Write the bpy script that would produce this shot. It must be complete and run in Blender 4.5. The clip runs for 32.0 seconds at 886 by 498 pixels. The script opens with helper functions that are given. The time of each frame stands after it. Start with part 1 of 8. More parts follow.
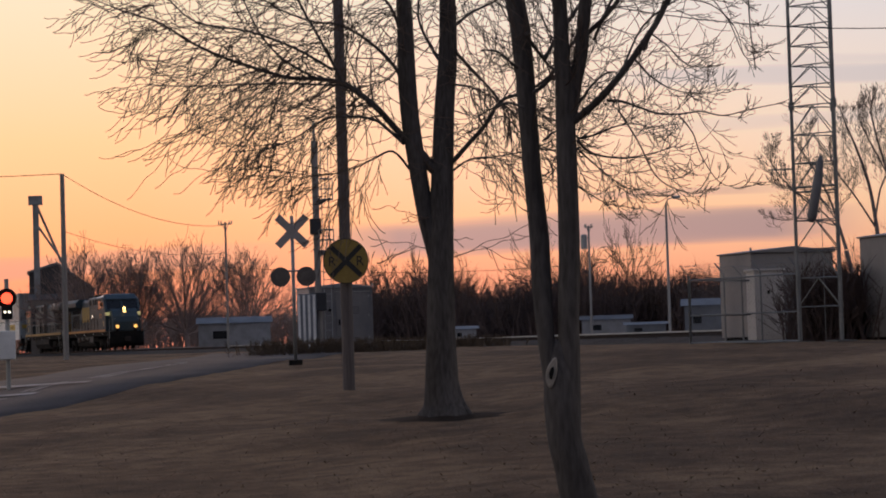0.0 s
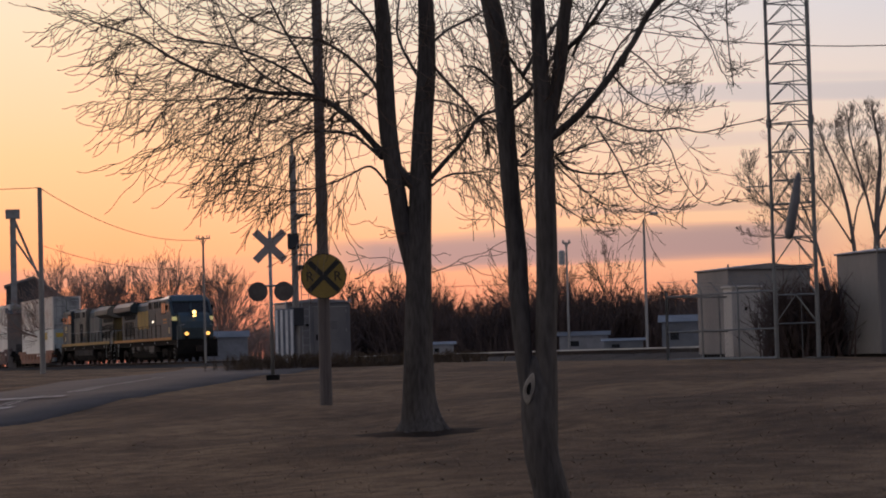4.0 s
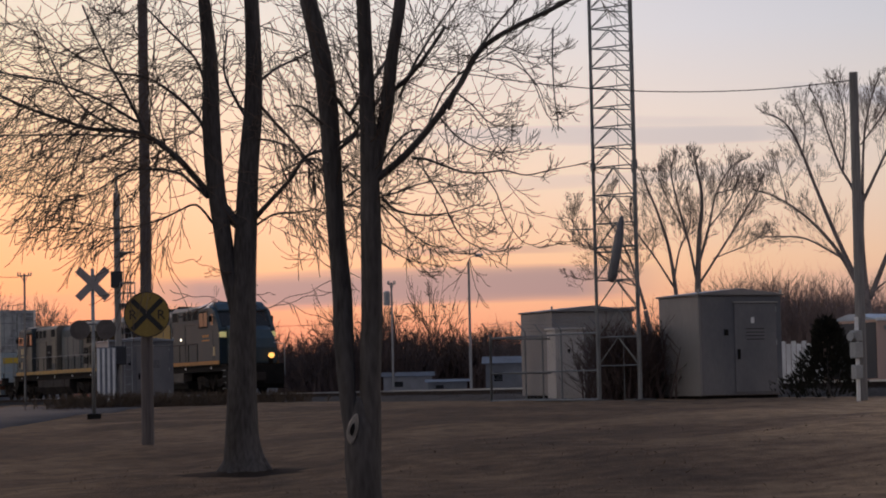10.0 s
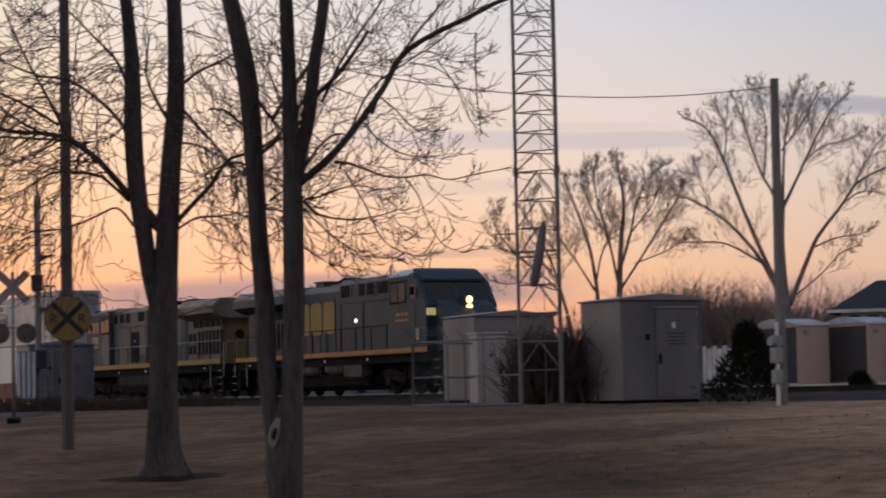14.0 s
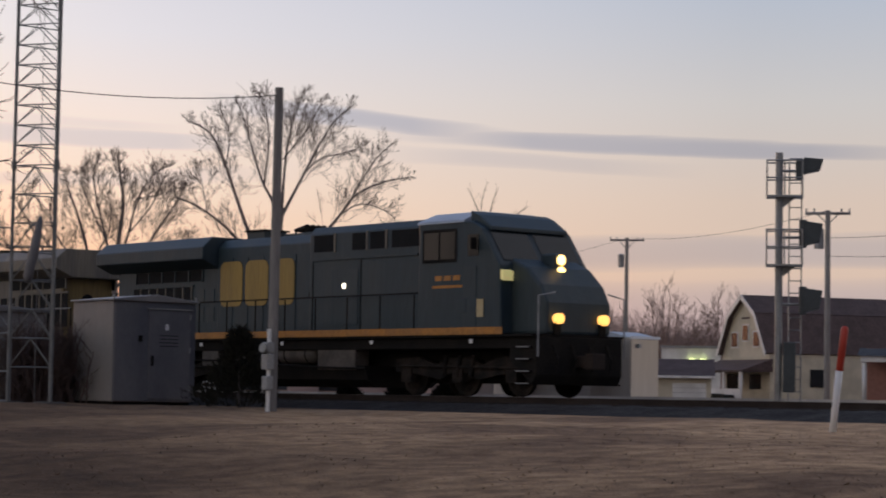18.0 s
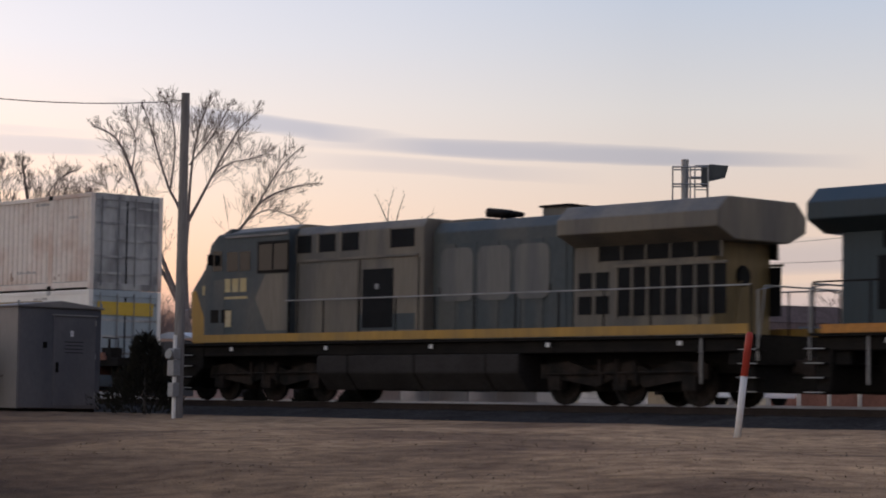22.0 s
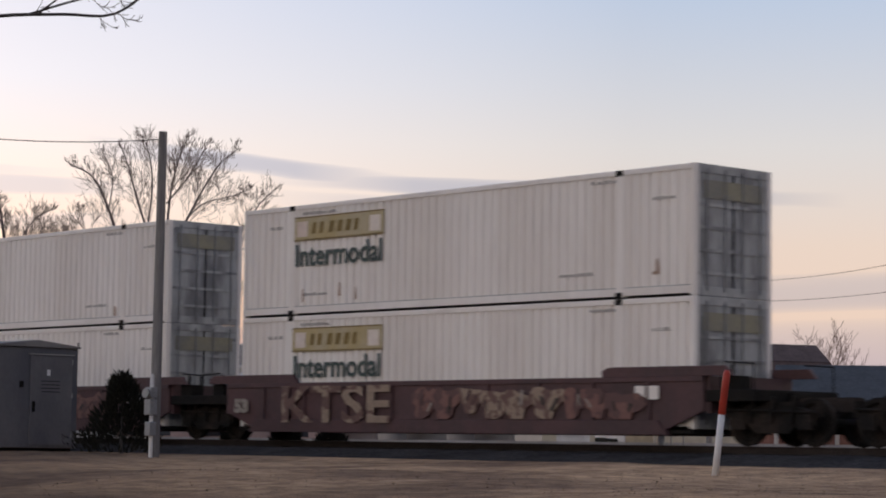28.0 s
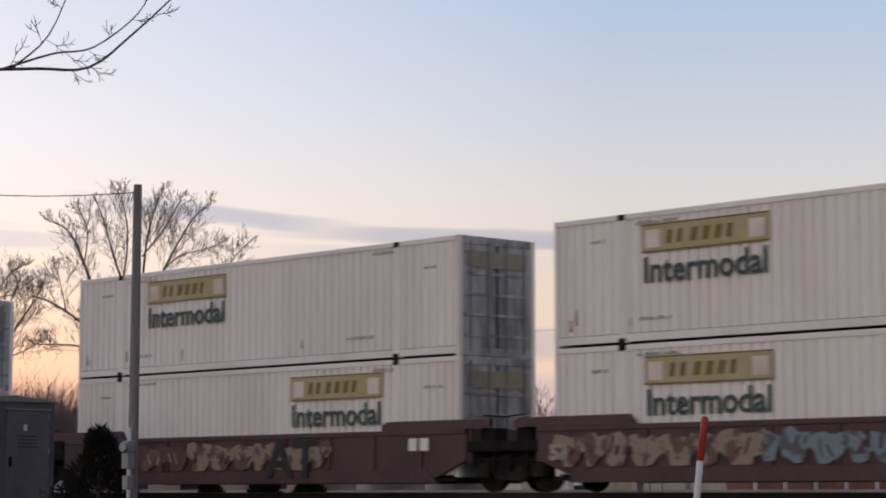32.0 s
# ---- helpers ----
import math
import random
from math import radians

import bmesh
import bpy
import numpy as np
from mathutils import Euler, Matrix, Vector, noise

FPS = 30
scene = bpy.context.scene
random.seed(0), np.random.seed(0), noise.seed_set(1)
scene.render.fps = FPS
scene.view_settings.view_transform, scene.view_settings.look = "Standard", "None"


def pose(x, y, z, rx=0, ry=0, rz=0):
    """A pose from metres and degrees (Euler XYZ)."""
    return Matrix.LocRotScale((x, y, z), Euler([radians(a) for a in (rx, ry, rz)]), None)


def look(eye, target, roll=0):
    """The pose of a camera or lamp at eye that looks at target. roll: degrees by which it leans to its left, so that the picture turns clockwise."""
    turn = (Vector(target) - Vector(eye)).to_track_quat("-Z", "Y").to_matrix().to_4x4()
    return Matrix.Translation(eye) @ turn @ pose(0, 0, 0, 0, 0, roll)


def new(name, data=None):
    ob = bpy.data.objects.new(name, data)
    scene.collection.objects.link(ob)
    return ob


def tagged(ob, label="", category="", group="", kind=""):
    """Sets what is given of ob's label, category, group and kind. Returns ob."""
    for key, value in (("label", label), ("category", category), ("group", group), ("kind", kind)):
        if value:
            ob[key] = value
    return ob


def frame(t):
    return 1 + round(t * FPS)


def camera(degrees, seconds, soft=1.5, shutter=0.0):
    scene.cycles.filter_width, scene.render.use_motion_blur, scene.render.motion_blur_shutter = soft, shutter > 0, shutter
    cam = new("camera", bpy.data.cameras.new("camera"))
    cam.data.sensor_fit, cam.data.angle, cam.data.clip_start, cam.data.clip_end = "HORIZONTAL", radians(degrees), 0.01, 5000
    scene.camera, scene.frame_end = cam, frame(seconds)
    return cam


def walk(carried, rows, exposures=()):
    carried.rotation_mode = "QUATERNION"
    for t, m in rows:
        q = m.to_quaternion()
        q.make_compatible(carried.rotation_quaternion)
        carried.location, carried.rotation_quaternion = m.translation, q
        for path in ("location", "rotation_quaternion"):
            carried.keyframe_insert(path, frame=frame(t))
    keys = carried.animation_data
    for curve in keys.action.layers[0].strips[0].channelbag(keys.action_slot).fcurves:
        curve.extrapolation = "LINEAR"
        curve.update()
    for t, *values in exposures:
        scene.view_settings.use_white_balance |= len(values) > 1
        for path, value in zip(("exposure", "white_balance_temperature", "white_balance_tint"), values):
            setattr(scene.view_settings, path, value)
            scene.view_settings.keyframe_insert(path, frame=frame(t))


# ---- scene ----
cam = camera(22.18, 32.0, soft=1.9, shutter=0.5)

# ---------------------------------------------------------------- the walk
# seconds, yaw, pitch, roll in degrees; the eye stands still
EYE = (0.0, 0.0, 1.5)
TURNS = [
    (0.0, 70.37, 2.30, -1.78), (0.5, 70.35, 2.19, -1.78), (1.0, 70.30, 2.21, -1.77), (1.5, 70.21, 2.30, -1.77),
    (2.0, 70.10, 2.38, -1.77), (2.5, 70.06, 2.45, -1.73), (3.0, 70.04, 2.48, -1.64), (3.5, 69.93, 2.59, -1.60),
    (5.5, 69.11, 3.07, -1.76), (6.0, 68.56, 3.30, -2.12), (6.5, 67.81, 3.58, -2.30), (7.0, 66.77, 3.59, -2.06),
    (7.5, 66.00, 3.75, -1.69), (8.0, 65.74, 3.79, -1.36), (8.5, 65.60, 3.66, -1.25), (9.0, 65.45, 3.55, -1.22),
    (9.5, 65.36, 3.47, -1.24), (10.0, 65.34, 3.59, -1.22), (10.5, 65.34, 3.71, -1.25), (11.0, 65.31, 3.70, -1.25),
    (11.5, 65.27, 3.72, -1.25), (12.0, 65.24, 3.77, -1.28), (12.5, 65.16, 3.76, -1.25), (13.0, 65.09, 3.75, -1.28),
    (13.5, 64.62, 3.48, -1.46), (14.0, 63.37, 3.66, -1.18), (14.5, 61.37, 3.59, -0.44), (15.0, 59.14, 3.09, 0.10),
    (15.5, 57.01, 3.21, 0.33), (17.5, 51.91, 3.84, 0.86), (18.0, 50.66, 3.72, 0.95), (18.5, 49.49, 3.70, 0.94),
    (19.0, 49.11, 3.72, 1.06), (19.5, 48.96, 3.85, 1.07), (20.0, 49.06, 4.13, 1.01), (20.5, 49.18, 4.10, 1.02),
    (21.0, 49.03, 3.88, 0.89), (21.5, 48.73, 3.84, 0.87), (22.0, 48.30, 3.91, 0.84), (22.5, 47.83, 4.01, 0.83),
    (23.0, 47.41, 3.99, 0.89), (23.5, 47.19, 3.93, 0.93), (24.0, 47.04, 4.00, 0.87), (24.5, 46.99, 4.23, 0.92),
    (25.0, 47.23, 4.51, 0.92), (25.5, 47.53, 4.77, 0.75), (26.0, 47.65, 4.92, 0.74), (26.5, 47.77, 4.83, 0.80),
    (28.5, 47.70, 4.98, 0.69), (29.0, 47.63, 5.18, 0.57), (29.5, 47.52, 5.41, 0.42), (30.0, 47.41, 5.50, 0.30),
    (30.5, 47.35, 5.68, 0.25), (31.0, 47.31, 5.88, 0.17), (31.5, 47.23, 6.12, 0.08), (32.0, 47.14, 6.15, -0.02)]
PATH = [(t, Matrix.Translation(EYE) @ pose(0, 0, 0, 0, 0, yaw) @ pose(0, 0, 0, 90 + pitch, 0, 0) @ pose(0, 0, 0, 0, 0, roll))
        for t, yaw, pitch, roll in TURNS]
walk(cam, PATH, exposures=[(0.0, -0.38), (13.0, -0.4), (15.5, -0.36), (17.5, -0.28), (18.5, -0.18), (20.0, -0.05), (22.0, 0.0), (25.0, 0.06), (32.0, 0.04)])

# ---------------------------------------------------------------- the sky after sunset
SUNSET = radians(173.0)


def srgb(r, g, b):
    return tuple((c / 255 / 12.92 if c <= 10 else ((c / 255 + 0.055) / 1.055) ** 2.4) for c in (r, g, b)) + (1.0,)


def make_sky():
    world = bpy.data.worlds.new("dusk")
    scene.world = world
    world.use_nodes = True
    nt = world.node_tree
    N, L = nt.nodes, nt.links
    N.clear()
    out, bg = N.new("ShaderNodeOutputWorld"), N.new("ShaderNodeBackground")
    L.new(bg.outputs[0], out.inputs[0])
    co = N.new("ShaderNodeTexCoord").outputs["Generated"]

    def math_(op, a, b=None, c=None):
        n = N.new("ShaderNodeMath")
        n.operation = op
        for i, v in enumerate((a, b, c)):
            if v is None:
                continue
            if isinstance(v, (int, float)):
                n.inputs[i].default_value = v
            else:
                L.new(v, n.inputs[i])
        return n.outputs[0]

    def ramp(fac, stops):
        n = N.new("ShaderNodeValToRGB")
        els = n.color_ramp.elements
        while len(els) < len(stops):
            els.new(0.5)
        for e, (p, c) in zip(els, stops):
            e.position, e.color = p, c
        L.new(fac, n.inputs[0])
        return n.outputs[0]

    def mix(f, a, b):
        n = N.new("ShaderNodeMix")
        n.data_type = "RGBA"
        L.new(f, n.inputs[0])
        for s, v in ((6, a), (7, b)):
            if isinstance(v, tuple):
                n.inputs[s].default_value = v
            else:
                L.new(v, n.inputs[s])
        return n.outputs[2]

    sep = N.new("ShaderNodeSeparateXYZ")
    L.new(co, sep.inputs[0])
    X, Y, Z = sep.outputs
    elev = math_("MULTIPLY", math_("ARCSINE", Z), 180 / math.pi)
    azim = math_("MULTIPLY", math_("ARCTAN2", Y, X), 180 / math.pi)
    flat = math_("SQRT", math_("MAXIMUM", math_("ADD", math_("MULTIPLY", X, X), math_("MULTIPLY", Y, Y)), 1e-6))
    dot = math_("DIVIDE", math_("ADD", math_("MULTIPLY", X, math.cos(SUNSET)), math_("MULTIPLY", Y, math.sin(SUNSET))), flat)
    away = math_("MULTIPLY", math_("ARCCOSINE", math_("MINIMUM", math_("MAXIMUM", dot, -1.0), 1.0)), 180 / math.pi)
    h = math_("POWER", math_("MAXIMUM", math_("DIVIDE", elev, 90.0), 0.0), 0.5)
    # heights in the ramps: square root of the elevation in right angles

    def at(deg):
        return math.sqrt(deg / 90)
    west = ramp(h, [(0, srgb(218, 130, 112)), (at(1.6), srgb(236, 147, 118)), (at(3.0), srgb(248, 174, 127)), (at(5.2), srgb(249, 195, 148)),
                    (at(8.6), srgb(238, 214, 184)), (at(14), srgb(206, 208, 214)), (at(30), srgb(136, 160, 200)), (1, srgb(84, 112, 164))])
    mid = ramp(h, [(0, srgb(214, 140, 124)), (at(1.5), srgb(238, 163, 130)), (at(3.2), srgb(244, 196, 161)), (at(5.0), srgb(238, 211, 192)),
                   (at(7.0), srgb(231, 215, 208)), (at(9), srgb(217, 213, 219)), (at(30), srgb(120, 148, 196)), (1, srgb(84, 112, 164))])
    north = ramp(h, [(0, srgb(194, 172, 180)), (at(1.6), srgb(204, 182, 188)), (at(3.2), srgb(234, 208, 192)), (at(5.0), srgb(232, 211, 198)),
                     (at(7.5), srgb(219, 215, 215)), (at(12.5), srgb(177, 197, 226)), (at(30), srgb(128, 152, 192)), (1, srgb(84, 112, 164))])
    south = ramp(h, [(0, (0.75, 0.64, 0.58, 1)), (at(5), (1.22, 1.0, 0.84, 1)), (at(14), (1.32, 1.16, 1.0, 1)), (at(30), (0.82, 0.78, 0.78, 1)), (1, srgb(84, 112, 164))])
    east = ramp(h, [(0, srgb(100, 102, 116)), (at(6), srgb(122, 122, 138)), (at(16), srgb(142, 142, 158)), (at(35), srgb(118, 132, 164)), (1, srgb(84, 112, 164))])
    f1 = math_("SMOOTH_MIN", math_("MAXIMUM", math_("DIVIDE", math_("SUBTRACT", away, 5.0), 19.0), 0.0), 1.0, 0.1)
    f2 = math_("SMOOTH_MIN", math_("MAXIMUM", math_("DIVIDE", math_("SUBTRACT", away, 24.0), 17.0), 0.0), 1.0, 0.1)
    f3 = math_("MINIMUM", math_("MAXIMUM", math_("DIVIDE", math_("SUBTRACT", away, 48.0), 40.0), 0.0), 1.0)
    f4 = math_("MINIMUM", math_("MAXIMUM", math_("DIVIDE", math_("SUBTRACT", away, 112.0), 40.0), 0.0), 1.0)
    col = mix(f4, mix(f3, mix(f2, mix(f1, west, mid), north), south), east)
    # long thin streaks of cloud
    vec = N.new("ShaderNodeCombineXYZ")
    L.new(math_("MULTIPLY", azim, 0.11), vec.inputs[0])
    L.new(math_("MULTIPLY", elev, 1.15), vec.inputs[1])
    noi = N.new("ShaderNodeTexNoise")
    noi.inputs["Scale"].default_value, noi.inputs["Detail"].default_value = 1.0, 5.0
    L.new(vec.outputs[0], noi.inputs["Vector"])
    wob = math_("MULTIPLY", math_("SUBTRACT", noi.outputs["Fac"], 0.5), 0.55)

    def band(a0, a1, e0, e1, half, strength, soft):
        # a streak from azimuth a0 to a1 whose height runs from e0 to e1
        line = math_("ADD", math_("MULTIPLY", math_("SUBTRACT", azim, a0), (e1 - e0) / (a1 - a0)), e0)
        d = math_("DIVIDE", math_("ABSOLUTE", math_("SUBTRACT", math_("ADD", elev, wob), line)), half)
        d2 = math_("MULTIPLY", d, d)
        v = math_("MAXIMUM", math_("SUBTRACT", 1.0, math_("MULTIPLY", d2, d2)), 0.0)
        lo, hi = min(a0, a1), max(a0, a1)
        e = math_("MINIMUM", math_("DIVIDE", math_("SUBTRACT", azim, lo), soft), math_("DIVIDE", math_("SUBTRACT", hi, azim), soft))
        return math_("MULTIPLY", math_("MULTIPLY", v, math_("MINIMUM", math_("MAXIMUM", e, 0.0), 1.0)), strength)

    grey = None
    for b in ((164, 149.5, 2.6, 2.66, 0.46, 1.0, 2.5), (176, 164, 1.95, 2.3, 0.35, 0.45, 3.0), (147.0, 138.5, 7.35, 6.55, 0.26, 0.85, 3.0), (142.5, 127.5, 6.62, 6.15, 0.26, 0.85, 4.0),
              (157, 145, 6.45, 6.25, 0.24, 0.5, 2.5), (153, 147, 6.75, 6.6, 0.15, 0.25, 2.0), (156, 144, 5.1, 5.6, 0.25, 0.3, 3.0), (143, 134, 6.1, 5.7, 0.25, 0.35, 3.0),
              (150, 120, 1.9, 2.4, 0.9, 0.35, 6.0), (141, 122, 3.6, 4.0, 0.5, 0.5, 3.0), (158, 151, 3.5, 3.6, 0.16, 0.45, 2.0)):
        v = band(*b)
        grey = v if grey is None else math_("MAXIMUM", grey, v)
    high = math_("MINIMUM", math_("MAXIMUM", math_("DIVIDE", math_("SUBTRACT", elev, 3.6), 1.8), 0.0), 1.0)
    shade = mix(high, mix(f2, srgb(150, 131, 140), srgb(160, 163, 182)), srgb(168, 170, 186))
    col = mix(math_("MULTIPLY", grey, 0.85), col, shade)
    lift = N.new("ShaderNodeMix")
    lift.data_type, lift.blend_type = "RGBA", "MULTIPLY"
    lift.inputs[0].default_value = 1.0
    gain = math_("SUBTRACT", 1.48, math_("MULTIPLY", math_("MINIMUM", math_("MAXIMUM", math_("DIVIDE", math_("SUBTRACT", away, 14.0), 26.0), 0.0), 1.0), 0.53))
    L.new(col, lift.inputs[6])
    L.new(gain, lift.inputs[7])
    col = lift.outputs[2]
    # the last daylight of the physical sky, faint
    sky = N.new("ShaderNodeTexSky")
    sky.sky_type, sky.sun_disc = "NISHITA", False
    sky.sun_elevation, sky.sun_rotation = radians(0.5), radians(90) - SUNSET
    add = N.new("ShaderNodeMix")
    add.data_type, add.blend_type = "RGBA", "ADD"
    add.inputs[0].default_value = 0.02
    L.new(col, add.inputs[6])
    L.new(sky.outputs[0], add.inputs[7])
    L.new(add.outputs[2], bg.inputs[0])
    bg.inputs[1].default_value = 1.0


make_sky()
sun = new("sun", bpy.data.lights.new("sun", "SUN"))
sun.data.energy, sun.data.angle, sun.data.color = 0.75, radians(24), (1.0, 0.62, 0.4)
sun.matrix_world = look((math.cos(SUNSET) * 50, math.sin(SUNSET) * 50, 6), (0, 0, 0))


# ---------------------------------------------------------------- materials
def material(name, colour, rough=0.7, metal=0.0, vary=0.18, scale=3.0, fine=30.0, bump=0.15, other=None, amount=0.5, streak=None, patch=0.5, emit=0.0, sharp=False, spec=0.35):
    """A worn surface: base colour, a second colour in patches, grain at two scales and relief. streak squeezes the patches along x and y so that they run down."""
    m = bpy.data.materials.new(name)
    m.use_nodes = True
    N, L = m.node_tree.nodes, m.node_tree.links
    b = N["Principled BSDF"]
    b.inputs["Roughness"].default_value, b.inputs["Metallic"].default_value = rough, metal
    b.inputs["Specular IOR Level"].default_value = spec
    co = N.new("ShaderNodeTexCoord")
    mp = N.new("ShaderNodeMapping")
    L.new(co.outputs["Object"], mp.inputs[0])
    if streak:
        mp.inputs["Scale"].default_value = streak
    info = N.new("ShaderNodeObjectInfo")
    off = N.new("ShaderNodeVectorMath")
    off.operation = "MULTIPLY_ADD"
    L.new(info.outputs["Random"], off.inputs[0])
    off.inputs[1].default_value = (37, 11, 53)
    L.new(mp.outputs[0], off.inputs[2])
    big, small = N.new("ShaderNodeTexNoise"), N.new("ShaderNodeTexNoise")
    big.inputs["Scale"].default_value, small.inputs["Scale"].default_value = scale, fine
    big.inputs["Detail"].default_value, small.inputs["Detail"].default_value = 4, 3
    L.new(off.outputs[0], big.inputs["Vector"])
    L.new(off.outputs[0], small.inputs["Vector"])
    r = N.new("ShaderNodeMapRange")
    r.inputs[1].default_value, r.inputs[2].default_value = (patch - 0.012, patch + 0.012) if sharp else (patch - 0.09, patch + 0.12)
    r.inputs[4].default_value = amount
    L.new(big.outputs["Fac"], r.inputs[0])
    mx = N.new("ShaderNodeMix")
    mx.data_type = "RGBA"
    mx.inputs[6].default_value = (*colour, 1)
    mx.inputs[7].default_value = (*(other or [c * 0.6 for c in colour]), 1)
    L.new(r.outputs[0], mx.inputs[0])
    hs = N.new("ShaderNodeHueSaturation")
    v = N.new("ShaderNodeMapRange")
    v.inputs[1].default_value, v.inputs[2].default_value, v.inputs[3].default_value, v.inputs[4].default_value = 0.25, 0.75, 1 - vary, 1 + vary
    L.new(small.outputs["Fac"], v.inputs[0])
    L.new(v.outputs[0], hs.inputs["Value"])
    L.new(mx.outputs[2], hs.inputs["Color"])
    L.new(hs.outputs[0], b.inputs["Base Color"])
    if bump:
        bp = N.new("ShaderNodeBump")
        bp.inputs["Strength"].default_value, bp.inputs["Distance"].default_value = bump, 0.02
        L.new(small.outputs["Fac"], bp.inputs["Height"])
        L.new(bp.outputs[0], b.inputs["Normal"])
    if emit:
        b.inputs["Emission Color"].default_value = (*colour, 1)
        b.inputs["Emission Strength"].default_value = emit
    return m


